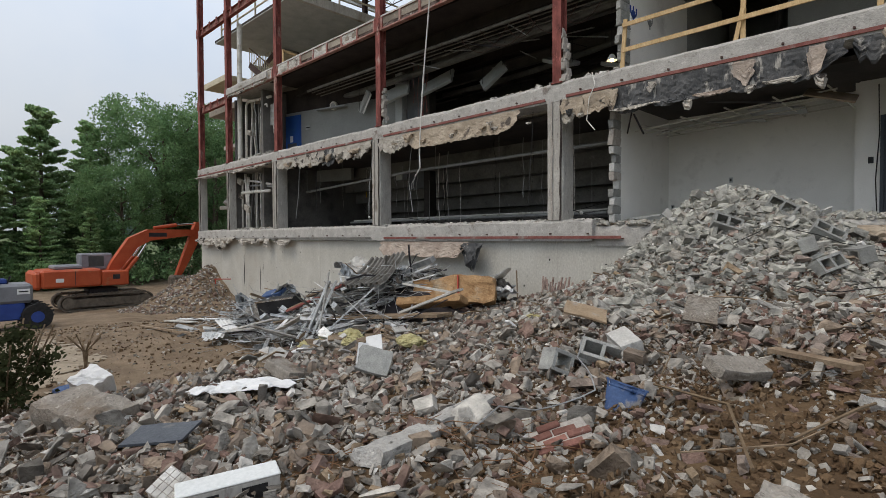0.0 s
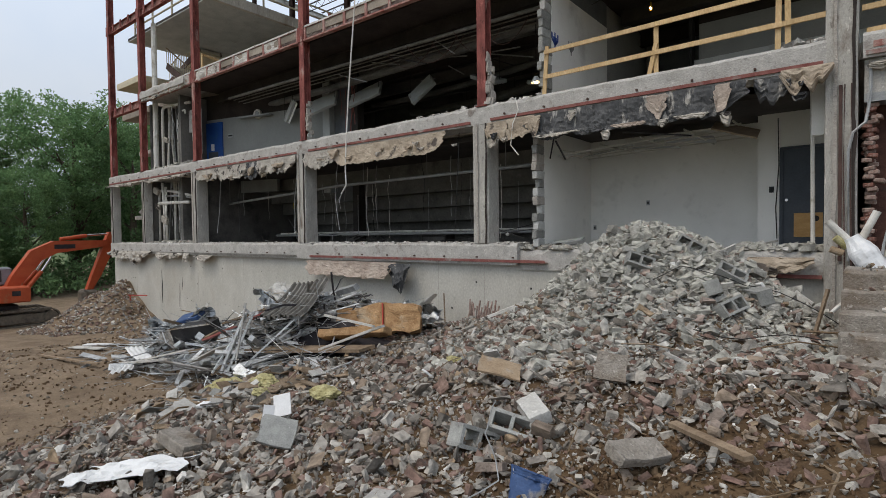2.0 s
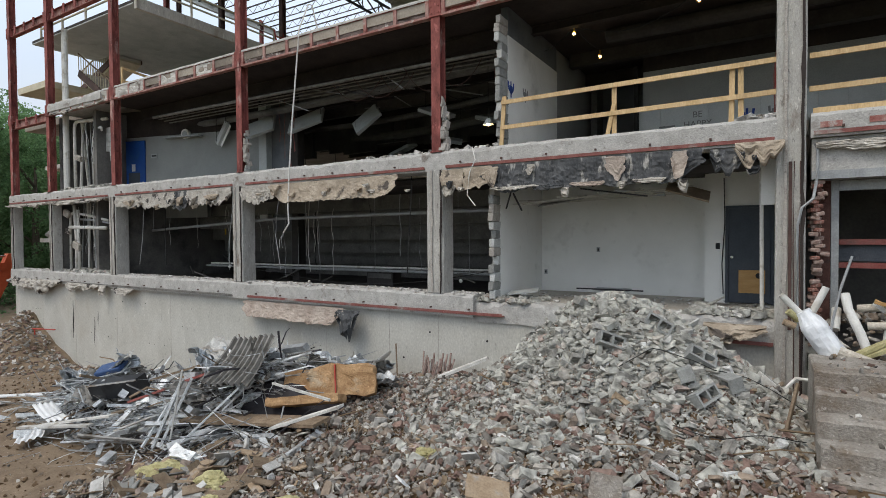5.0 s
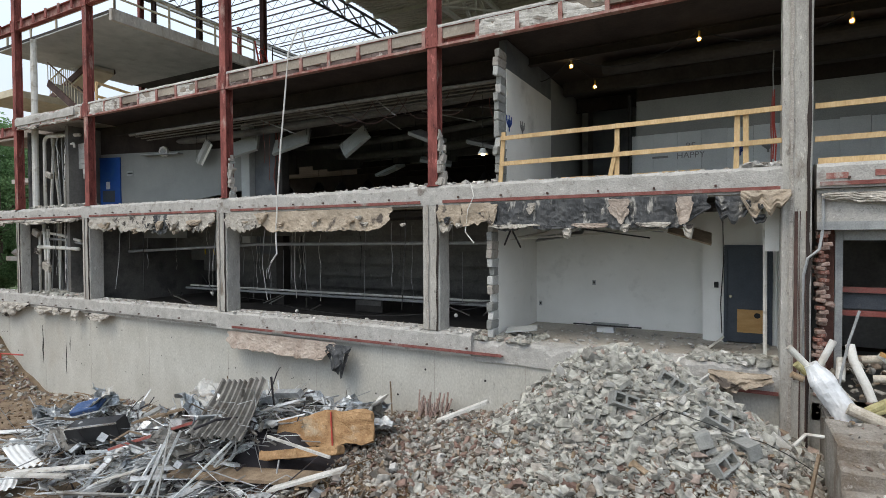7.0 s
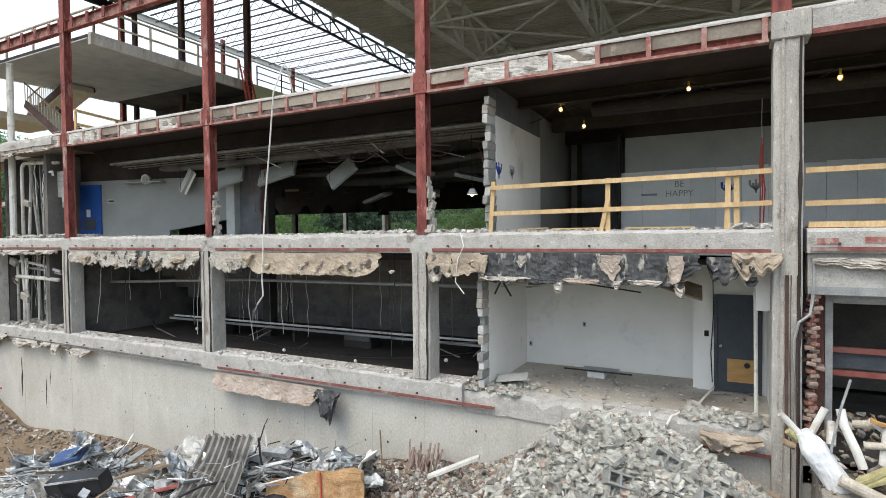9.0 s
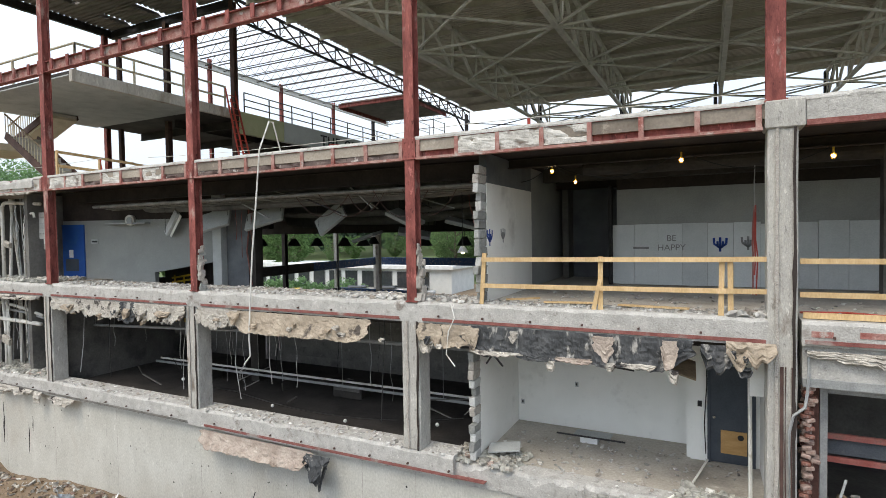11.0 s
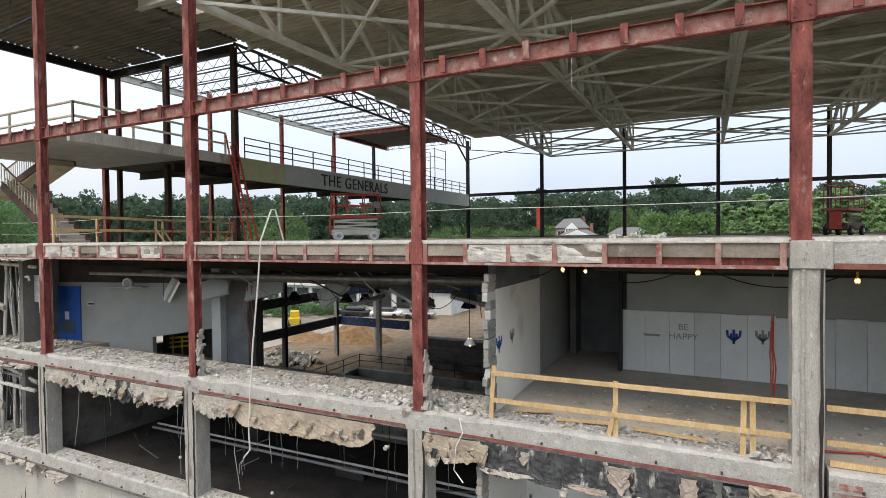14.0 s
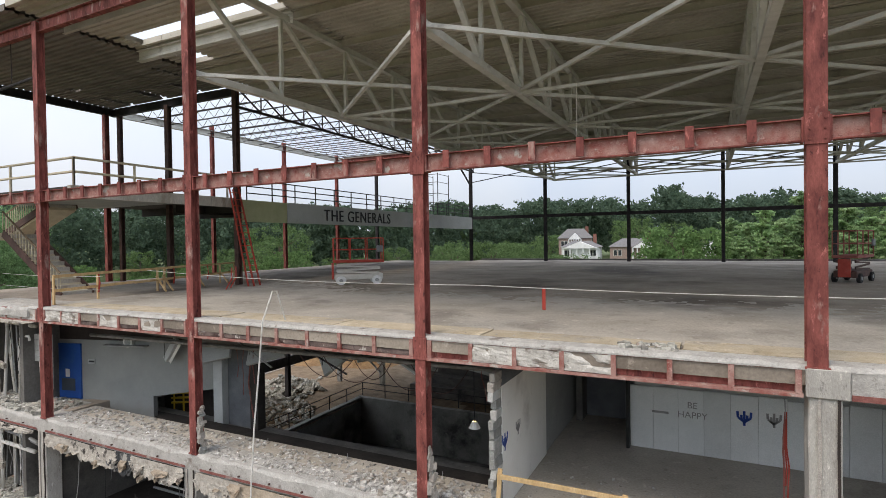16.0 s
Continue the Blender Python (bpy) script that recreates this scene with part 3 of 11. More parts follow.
# ---- ground ----
def ground_sheet():
    """One sheet to the horizon, fine near the house, with the pit left open."""
    xs = [-900, -600, -400, -260, -180, -130, -100, -80, -65, -55, -48, -42, -37, -33, -30, -28, -26]
    x = -25.0
    while x < 13.01:
        xs.append(x)
        x += 0.25
    xs += [14, 16, 19, 23, 28, 35, 45, 60, 80, 110, 150, 200, 300, 450, 700, 900]
    ys = [-700, -400, -250, -150, -100, -70, -50, -38, -30, -25, -21, -18, -16, -15]
    y = -14.0
    while y < 0.3:
        ys.append(y)
        y += 0.25
    ys += [0.5, 1.5, 3, 5, 7, 8.5, 10, 12, 14, 16, 18, 20, 22, 24, 26, 28, 31, 34, 38, 43, 50, 60, 72, 85, 100, 120, 145, 175, 220, 300, 420, 700, 1100]
    verts, faces = [], []
    for yy in ys:
        for xx in xs:
            if -26 <= xx <= 13 and -14 <= yy <= 10:
                z = site_height(xx, yy)
            else:
                z = site_height(max(-59, min(39, xx)), max(-59, min(44, yy))) if (abs(xx) < 60 and abs(yy) < 60) else -0.7
                far = math.hypot(xx, yy)
                z += 9.5 * smooth(95, 175, yy + 0.25 * xx) * smooth(-70, 10, xx) + 6 * smooth(170, 500, far)
                z += 1.2 * smooth(70, 160, far) * fnoise(xx, yy, 1.0, 0.02)
            verts.append((xx, yy, z))
    w = len(xs)
    for j in range(len(ys) - 1):
        for i in range(w - 1):
            if -19.9 < xs[i] and xs[i + 1] < 1.6 and 8 < ys[j] and ys[j + 1] <= 26:
                continue
            faces.append((j * w + i, j * w + i + 1, (j + 1) * w + i + 1, (j + 1) * w + i))
    mesh = bpy.data.meshes.new("ground")
    mesh.from_pydata(verts, [], faces)
    for m in (DIRT, GRASS, PALE_DIRT, PALE_CONCRETE, DRY_DIRT, BLOCK_DUST):
        mesh.materials.append(m)
    for p in mesh.polygons:
        c = p.center
        far = math.hypot(c.x, c.y)
        p.material_index = 1 if (far > 75 or c.y < -40) else (4 if c.x + 0.25 * (c.y + 6) < -3.0 else 0)
        if -6 < c.y < 0.2 and heap_shape(c.x, c.y) + 0.15 * fnoise(c.x, c.y, 4, 1.2) > 0.3:
            p.material_index = 5
        if -115 < c.x < -45 and 72 < c.y < 118:
            p.material_index = 3
    mesh.polygons.foreach_set("use_smooth", [True] * len(mesh.polygons))
    return structure(link("ground", mesh, None), "brown churned dirt ground of the demolition site")


ground_sheet()


def loose_film(name, x0, x1, y0, y1, cell, keep, height, mat, label):
    """A thin spread of dust or dry dirt with a frayed outline; keep gives how surely it lies at a place."""
    verts, faces, ids = [], [], {}

    def at(i, j):
        if (i, j) not in ids:
            ids[(i, j)] = len(verts)
            x, y = x0 + cell * i, y0 + cell * j
            x, y = x + 0.4 * cell * fnoise(x, y, 2, 3.1), y + 0.4 * cell * fnoise(x, y, 7, 3.1)
            verts.append((x, y, height(x, y)))
        return ids[(i, j)]

    for i in range(int((x1 - x0) / cell)):
        for j in range(int((y1 - y0) / cell)):
            x, y = x0 + cell * (i + 0.5), y0 + cell * (j + 0.5)
            if keep(x, y) + 0.5 * fnoise(x, y, 3, 0.8) + 0.35 * fnoise(x, y, 5, 2.7) + 0.3 * fnoise(x, y, 8, 7.0) > 0.5:
                faces.append((at(i, j), at(i + 1, j), at(i + 1, j + 1), at(i, j + 1)))
    mesh = bpy.data.meshes.new(name)
    mesh.from_pydata(verts, [], faces)
    mesh.polygons.foreach_set("use_smooth", [True] * len(mesh.polygons))
    return thing(link(name, mesh, mat), label, "dust", kind="stuff")


loose_film("pale_dirt_patch", -15.5, -4.5, -12.6, -6.6, 0.12, lambda x, y: 1.5 - 1.2 * math.hypot((x + 9.5) / 4.0, (y + 9.7) / 1.6), lambda x, y: site_height(x, y) + 0.02, PALE_DIRT, "pale trodden dirt on the site's track")

Z1, Z2, Z3 = 3.0, 6.40, 10.08
COLS = (("c0", -23.0), ("c1", -19.4), ("n2", -14.25), ("n3", -7.0), ("n4", 0.165), ("n5", 7.28), ("n6", 14.6))

# the long concrete wall below the ground floor, with board joints and drips
bm = bmesh.new()
box(bm, -23.3, 7.75, 0.0, 0.3, -2.0, 2.46)
wall_low = structure(part("wall_south", bm, WALL_CONCRETE), "long stained poured concrete basement wall")
for xj in (-20.6, -17.7, -14.5, -11.0, -7.1, -3.6, -1.4, 0.1, 2.4):
    part("wall_panel_joint", boxes((xj - 0.005, xj + 0.005, -0.004, 0.004, -1.2, 2.44)), MORTAR, wall_low, "dark vertical joint in the concrete")
for xj, zb, zt, w in ((-17.9, 0.2, 1.75, 0.06), (-16.2, 0.0, 1.2, 0.045), (-15.9, 0.9, 1.5, 0.03)):
    bm = bmesh.new()
    prev = None
    for i in range(9):
        z = zb + (zt - zb) * i / 8
        o = 0.05 * fnoise(z, xj, 2, 3)
        ww = w * (1 - abs(i / 4 - 1) * 0.8) * (0.6 + abs(fnoise(z, xj, 7, 5)))
        cur = [bm.verts.new((xj + o - ww, -0.005, z)), bm.verts.new((xj + o + ww, -0.005, z))]
        if prev:
            bm.faces.new((prev[0], prev[1], cur[1], cur[0]))
        prev = cur
    part("crack", bm, BLACK_RUBBER, wall_low, "dark ragged crack in the concrete")

# tie holes in the basement wall
random.seed(4)
bm = bmesh.new()
for i in range(46):
    x, z = random.uniform(-22, 1.5), random.choice((0.55, 1.25, 1.95)) + random.uniform(-0.05, 0.05)
    bmesh.ops.create_circle(bm, cap_ends=True, segments=8, radius=random.uniform(0.015, 0.03), matrix=pose(x, -0.004, z, 90))
tagged(part("tie_holes", bm, BLACK_RUBBER, wall_low), "small dark form tie holes", "", "", "stuff")


def ragged_beam(name, x0, x1, y0, y1, z0, z1, mat, rough_top=0.05, step=0.12, seed=0, label=""):
    """A concrete edge beam whose top and front edges are chipped."""
    rnd = random.Random(seed)
    bm = bmesh.new()
    n = max(2, int((x1 - x0) / step))
    rings = []
    for i in range(n + 1):
        x = x0 + (x1 - x0) * i / n
        j = rough_top * (0.4 * rnd.random() + max(0, fnoise(x, seed, 0.3, 1.8)) * 1.2)
        k = rough_top * 0.6 * max(0, fnoise(x, seed, 5.3, 2.7))
        ring = [(x, y0, z0 + 0.3 * k), (x, y0, z1 - 0.05 - j), (x, y0 + 0.04 + k, z1 - 0.3 * j), (x, y1, z1), (x, y1, z0)]
        rings.append([bm.verts.new(p) for p in ring])
    for a, b in zip(rings, rings[1:]):
        for q in range(5):
            bm.faces.new((a[q], a[(q + 1) % 5], b[(q + 1) % 5], b[q]))
    bm.faces.new(rings[0])
    bm.faces.new(rings[-1][::-1])
    bmesh.ops.recalc_face_normals(bm, faces=bm.faces)
    return structure(part(name, bm, mat), label)


ragged_beam("trim_ground_floor_ledge", -23.35, 1.15, -0.16, 0.45, 2.47, Z1, CONCRETE_EDGE, 0.07, seed=3, label="chipped concrete ledge along the ground floor")
ragged_beam("trim_ground_floor_ledge", 1.15, 4.0, -0.05, 0.4, 2.35, 2.86, CONCRETE_EDGE, 0.22, seed=5, label="broken concrete ledge behind the rubble heap")
ragged_beam("trim_ground_floor_ledge", 4.0, 5.6, -0.02, 0.4, 2.3, 2.86, CONCRETE_EDGE, 0.2, seed=25, label="broken concrete ledge behind the rubble heap")
ragged_beam("trim_ground_floor_ledge", 5.6, 7.16, -0.12, 0.4, 2.42, 2.86, CONCRETE_EDGE, 0.16, seed=6, label="broken stained concrete ledge below the white room")
ragged_beam("trim_slab_edge", -23.3, -19.55, -0.16, 0.5, 5.93, Z2, CONCRETE_EDGE, 0.12, seed=7, label="chipped concrete edge of the upper floor")
ragged_beam("trim_slab_edge", -19.55, -14.6, -0.16, 1.6, 5.93, Z2, CONCRETE_EDGE, 0.16, seed=8, label="broken concrete edge of the upper floor")
ragged_beam("trim_slab_edge", -14.6, -0.12, -0.16, 0.62, 5.93, Z2, CONCRETE_EDGE, 0.1, seed=9, label="chipped concrete edge beam of the upper floor")
ragged_beam("trim_slab_edge", -0.12, 7.14, -0.16, 0.4, 5.93, Z2, CONCRETE_EDGE, 0.06, seed=10, label="pale concrete edge beam of the upper floor")
ragged_beam("trim_slab_edge", 7.62, 14.9, -0.16, 0.4, 5.98, Z2, CONCRETE_EDGE, 0.06, seed=11, label="pale concrete edge beam with red paint scars")

# red shelf angles under the edges, with bolt heads
def shelf_angle(x0, x1, z, mat=RUST_ANGLE, y=-0.19, label="thin rusty red shelf angle along the slab edge"):
    a = structure(part("trim_shelf_angle", boxes((x0, x1, y, -0.05, z - 0.012, z + 0.004), (x0, x1, y - 0.008, y, z - 0.012, z + 0.055)), mat), label)
    x = x0 + 0.4
    while x < x1 - 0.2:
        part("bolt", boxes((x - 0.018, x + 0.018, y - 0.022, y + 0.05, z + 0.09, z + 0.128)), BROWN_STEEL, a)
        x += 1.05
    return a


shelf_angle(-23.2, -14.6, 5.99)
shelf_angle(-14.1, -7.3, 5.99)
shelf_angle(-6.7, -0.15, 5.99)
shelf_angle(0.45, 7.1, 5.99)
shelf_angle(7.66, 14.8, 6.03)
shelf_angle(-23.2, -7.4, 2.54, CORRUGATED, label="thin grimy shelf angle along the ledge")
shelf_angle(-6.7, 1.9, 2.54)
shelf_angle(5.2, 7.1, 2.4)

# ---- columns ----
def steel_column(x, z0, z1, w=0.25, d=0.26, mat=RED_STEEL, y=-0.02, name="steel_column", label="tall red primed steel column, scuffed and rust-marked"):
    root = empty(name, (x, y, z0))
    bm = bmesh.new()
    i_section(bm, (x, y, z0), (x, y, z1), w, d, 0.022, 0.016, up=(0, -1, 0))
    part("shaft", bm, mat, root)
    part("base_plate", boxes((x - w * 0.6, x + w * 0.6, y - d * 0.62, y + d * 0.62, z0, z0 + 0.03)), mat, root)
    thing(root, label, "column", "red facade columns")
    return root


def joint_plates(root, x, zs, mat=RED_STEEL, y=-0.02):
    for z in zs:
        part("connection_plate", boxes((x - 0.165, x + 0.165, y - 0.155, y - 0.135, z - 0.24, z + 0.24), (x - 0.2, x - 0.165, y - 0.12, y + 0.1, z - 0.2, z + 0.2), (x + 0.165, x + 0.2, y - 0.12, y + 0.1, z - 0.2, z + 0.2)), mat, root)
        bm = bmesh.new()
        for dx in (-0.1, 0.1):
            for dz in (-0.16, 0.0, 0.16):
                tube(bm, (x + dx, y - 0.175, z + dz), (x + dx, y - 0.15, z + dz), 0.017, sides=6)
        part("bolts", bm, mat, root)


def concrete_column(x, z0, z1, w=0.46, d=0.52, label="square concrete column with stained, spalled corners"):
    root = empty("concrete_column", (x, 0.1, z0))
    bm = bmesh.new()
    box(bm, x - w / 2, x + w / 2, -0.155, d - 0.155, z0, z1, bevel=0.02)
    bmesh.ops.subdivide_edges(bm, edges=[e for e in bm.edges if abs((e.verts[0].co - e.verts[1].co).z) > 1], cuts=18)
    for v in bm.verts:
        if z0 + 0.02 < v.co.z < z1 - 0.02:
            f = fnoise(v.co.x * 7, v.co.z, x, 2.3)
            v.co.x += 0.009 * f
            v.co.y += 0.009 * fnoise(v.co.z, v.co.x * 5, 3 + x, 2.9)
    part("shaft", bm, CONCRETE_COL, root)
    for off, nm, mt, lab in ((-0.08, "mortar_ridge", MORTAR, "rough brown mortar ridge left on the column"), (w / 2 - 0.05, "torn_seam", PLENUM, "dark torn seam down the column's corner")):
        bm = bmesh.new()
        prev = None
        for i in range(26):
            z = z0 + (z1 - z0) * i / 25
            o = 0.03 * fnoise(z, x + off, 4, 2.0)
            ww = 0.02 + 0.03 * max(0, fnoise(z, x + off, 8, 1.6))
            cur = [bm.verts.new((x + off + o - ww, -0.185 + 0.01 * fnoise(z, x, 1, 3), z)), bm.verts.new((x + off + o + ww, -0.185, z)), bm.verts.new((x + off + o, -0.15, z))]
            if prev:
                for k in range(3):
                    bm.faces.new((prev[k], prev[(k + 1) % 3], cur[(k + 1) % 3], cur[k]))
            prev = cur
        part(nm, bm, mt, root, lab)
    thing(root, label, "column", "concrete facade columns")
    return root


for x in (-23.05, -19.3, -14.4, -7.15, 0.115):
    concrete_column(x, Z1 - 0.02, 5.95, 0.46 if x > -16 else 0.34, 0.5 if x > -16 else 0.36)
concrete_column(7.34, -0.6, Z3 - 0.45, 0.44, 0.5, "tall pale concrete column, grooved and chipped")
thing(part("rust_strip", boxes((7.31, 7.36, -0.185, -0.16, 2.7, 5.6)), BROWN_STEEL), "rust-brown strip running up the concrete column", "strip")
for x, z1 in ((-23.0, 19.3), (-19.4, 19.3), (-14.27, 19.6), (-7.0, 19.6), (0.165, 19.6)):
    c = steel_column(x, Z2 - 0.02, z1)
    joint_plates(c, x, (9.85, 13.81))
c = steel_column(7.24, Z3 - 0.02, 19.6, 0.28, 0.27)
joint_plates(c, 7.24, (13.81,))
c = steel_column(14.6, Z2, 19.6, 0.3, 0.27)
structure(part("trim_column_cap", boxes((7.08, 7.66, -0.2, 0.34, Z3 - 0.47, Z3 + 0.0), bevel=0.02), CONCRETE_COL), "concrete head of the tall column at the top floor")

# broken block remnants clinging to the columns at the upper floor
def block_remnant(x, z0, z1, seed):
    rnd = random.Random(seed)
    root = empty("masonry_remnant", (x, 0.1, z0))
    z = z0
    while z < z1:
        h = rnd.uniform(0.07, 0.16)
        t = (z - z0) / (z1 - z0)
        for k in range(2 if t < 0.7 else 1):
            bm = bmesh.new()
            w = rnd.uniform(0.05, 0.13) * (1.25 - 0.5 * t)
            m = pose(x + (k - 0.5) * 0.05 + 0.04 * fnoise(z, seed, 2, 1.7) - 0.02, 0.0 + rnd.uniform(-0.07, 0.06), z + h / 2, rnd.uniform(-16, 16), rnd.uniform(-14, 14), rnd.uniform(-30, 30))
            box(bm, -w / 2, w / 2, -0.08, 0.08, -h * 0.62, h * 0.62, m=m, bevel=0.016)
            for v in bm.verts:
                v.co += Vector((rnd.uniform(-1, 1), rnd.uniform(-1, 1), rnd.uniform(-1, 1))) * 0.012
            part("block", bm, MORTAR if rnd.random() < 0.7 else BLOCK_GREY, root)
        z += h
    thing(root, "ragged strip of broken block and mortar beside a column", "masonry remnant")


block_remnant(0.35, Z2, 7.62, 2)
block_remnant(-6.78, Z2, 7.65, 3)

# ---- top floor: edge channel with stiffeners, concrete topping, timber strip ----
def spandrel(x0, x1, filled, name="spandrel_beam"):
    root = empty(name, (x0, 0, 9.630))
    part("channel", boxes((x0, x1, -0.03, -0.015, 9.660, 10.030), (x0, x1, -0.15, -0.03, 10.030, 10.048)), RED_STEEL, root)
    part("bottom_flange", boxes((x0, x1, -0.175, -0.015, 9.600, 9.655)), RED_SCUFFED, root)
    n = int((x1 - x0) / 0.9)
    for i in range(n + 1):
        x = x0 + 0.06 + (x1 - x0 - 0.12) * i / n
        part("stiffener", boxes((x - 0.045, x + 0.045, -0.16, -0.03, 9.657, 10.030)), RED_SCUFFED, root)
    for i in range(n):
        a, b = x0 + 0.06 + (x1 - x0 - 0.12) * i / n + 0.04, x0 + 0.06 + (x1 - x0 - 0.12) * (i + 1) / n - 0.04
        f = filled(i, n)
        if f:
            bm = bmesh.new()
            rough = random.Random(int(x0 * 7) + i)
            box(bm, a, b, -0.10 - f * 0.05, -0.032, 9.66 + 0.02 * rough.random(), 10.020)
            bmesh.ops.subdivide_edges(bm, edges=bm.edges[:], cuts=7, use_grid_fill=True)
            for v in bm.verts:
                if v.co.y < -0.05:
                    chip = max(0.0, fnoise(v.co.x, v.co.z * 1.6, i + x0, 3.4) - 0.12)
                    v.co.y += 0.022 * fnoise(v.co.x, v.co.z * 2, i + x0, 7) + 0.16 * chip
                    v.co.y = min(v.co.y, -0.04)
            part("concrete_infill", bm, PACKING if f > 0.5 else GRIME, root, "chipped pale concrete packed between the stiffeners" if f > 0.5 else "dark stained steel web between the stiffeners")
    return thing(root, "red steel edge channel with stiffener plates and concrete infill", "beam", "top floor edge beams")


spandrel(-19.3, -14.5, lambda i, n: 1)
spandrel(-14.15, -7.15, lambda i, n: 1 if i < 2 else (0.6 if i in (3, 5) else 0.2))
spandrel(-6.85, 0.0, lambda i, n: 0.1)
spandrel(0.33, 7.05, lambda i, n: 0 if (i == 0 or i > n - 4) else 1)
root = empty("edge_beam", (7.7, 0, 9.630))
part("beam", boxes((7.67, 14.45, -0.15, 0.2, 9.690, 10.060)), CONCRETE_EDGE, root)
part("angle", boxes((7.67, 14.45, -0.19, 0.0, 9.620, 9.645), (7.67, 14.45, -0.19, -0.175, 9.645, 9.710)), RUST_ANGLE, root)
thing(root, "grey concrete edge beam on a red steel angle", "beam", "top floor edge beams")

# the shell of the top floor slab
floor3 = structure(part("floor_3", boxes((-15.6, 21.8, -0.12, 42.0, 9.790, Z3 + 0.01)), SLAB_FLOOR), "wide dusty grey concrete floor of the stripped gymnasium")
ragged_beam("trim_top_slab_edge", -15.0, 21.8, -0.155, 0.3, 10.035, Z3 + 0.05, CONCRETE_EDGE, 0.05, seed=14, label="chipped concrete lip of the top floor")
ragged_beam("trim_top_slab_edge", -19.3, -15.0, -0.2, 1.4, 9.750, 10.110, CONCRETE_EDGE, 0.2, seed=15, label="broken end of the top floor slab")
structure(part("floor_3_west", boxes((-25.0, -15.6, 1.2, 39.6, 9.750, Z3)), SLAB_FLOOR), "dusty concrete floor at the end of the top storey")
for k in range(9):
    x0 = -14.2 + k * 3.9
    rnd = random.Random(k)
    b = part("timber_strip", boxes((x0, x0 + 3.84, 0.31 + 0.03 * rnd.random(), 1.05 + 0.25 * rnd.random(), Z3 + 0.014, Z3 + 0.05 + 0.01 * rnd.random())), UNDERLAY)
    thing(b, "long dusty tan board lying along the floor's edge", "board", "boards along the floor edge")
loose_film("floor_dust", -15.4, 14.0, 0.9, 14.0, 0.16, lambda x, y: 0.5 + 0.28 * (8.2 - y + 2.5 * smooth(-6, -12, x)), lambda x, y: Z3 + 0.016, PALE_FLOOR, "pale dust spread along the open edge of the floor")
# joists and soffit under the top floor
# soffit and girders take their ceiling shade from a near-black colour
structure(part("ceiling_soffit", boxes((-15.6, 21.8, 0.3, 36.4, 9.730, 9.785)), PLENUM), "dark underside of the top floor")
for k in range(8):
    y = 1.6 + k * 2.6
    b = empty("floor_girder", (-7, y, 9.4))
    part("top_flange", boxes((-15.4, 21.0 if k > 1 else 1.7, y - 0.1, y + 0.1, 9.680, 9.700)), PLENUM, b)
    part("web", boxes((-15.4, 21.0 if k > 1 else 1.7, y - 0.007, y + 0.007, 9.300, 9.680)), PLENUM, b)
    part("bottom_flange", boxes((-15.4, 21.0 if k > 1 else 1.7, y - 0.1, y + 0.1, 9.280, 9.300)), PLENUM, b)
    thing(b, "dark steel girder under the top floor", "girder", "girders under the top floor")

# girts along the facade with clip plates
def girt(x0, x1, z, seed):
    root = empty("girt", (x0, -0.02, z))
    part("top_flange", boxes((x0, x1, -0.125, 0.065, z + 0.16, z + 0.18)), RED_STEEL, root)
    part("web", boxes((x0, x1, -0.037, -0.023, z - 0.16, z + 0.16)), RED_SCUFFED, root)
    part("bottom_flange", boxes((x0, x1, -0.125, 0.065, z - 0.18, z - 0.16)), RED_STEEL, root)
    x = x0 + 0.55
    while x < x1 - 0.3:
        part("clip_plate", boxes((x - 0.07, x + 0.07, -0.16, -0.125, z - 0.14, z + 0.22)), RED_STEEL, root)
        x += 0.92
    return thing(root, "red steel wall girt with bolted clip plates", "girt", "red facade girts")


for a, b in ((-22.87, -19.53), (-19.27, -14.46), (-14.2, -7.13), (-6.87, 0.04), (0.29, 7.1), (7.42, 14.45)):
    girt(a, b, 13.81, 1)
girt(-22.87, -19.53, 9.6, 2)
for a, b in ((-22.87, -14.46), (-14.2, -7.13), (-6.87, 0.04), (0.29, 7.1), (7.42, 14.45)):
    root = empty("eaves_beam", (a, 0, 19.5))
    bm = bmesh.new()
    i_section(bm, (a, 0, 19.45), (b, 0, 19.45), 0.2, 0.4)
    part("beam", bm, RED_STEEL, root)
    thing(root, "red steel beam at the roof's edge", "beam", "roof edge beams")

# ---- roof over the gymnasium ----
def corrugated(name, x0, x1, y0, y1, z, mat, pitch=0.3, depth=0.07, label=""):
    """A ribbed deck whose ribs run along x."""
    verts, faces = [], []
    y = y0
    prof = []
    while y < y1:
        prof += [(y, 0), (y + pitch * 0.4, 0), (y + pitch * 0.5, depth), (y + pitch * 0.9, depth)]
        y += pitch
    for yy, zz in prof:
        verts += [(x0, yy, z + zz), (x1, yy, z + zz)]
    n = len(prof)
    for i in range(n - 1):
        faces.append((2 * i, 2 * i + 1, 2 * i + 3, 2 * i + 2))
    verts += [(x0, y0, z + 0.22), (x1, y0, z + 0.22), (x1, y1, z + 0.22), (x0, y1, z + 0.22)]
    k = 2 * n
    faces.append((k, k + 1, k + 2, k + 3))
    faces += [(0, k, k + 1, 1), (2 * n - 2, 2 * n - 1, k + 2, k + 3)]
    mesh = bpy.data.meshes.new(name)
    mesh.from_pydata(verts, [], faces)
    return structure(link(name, mesh, mat), label)


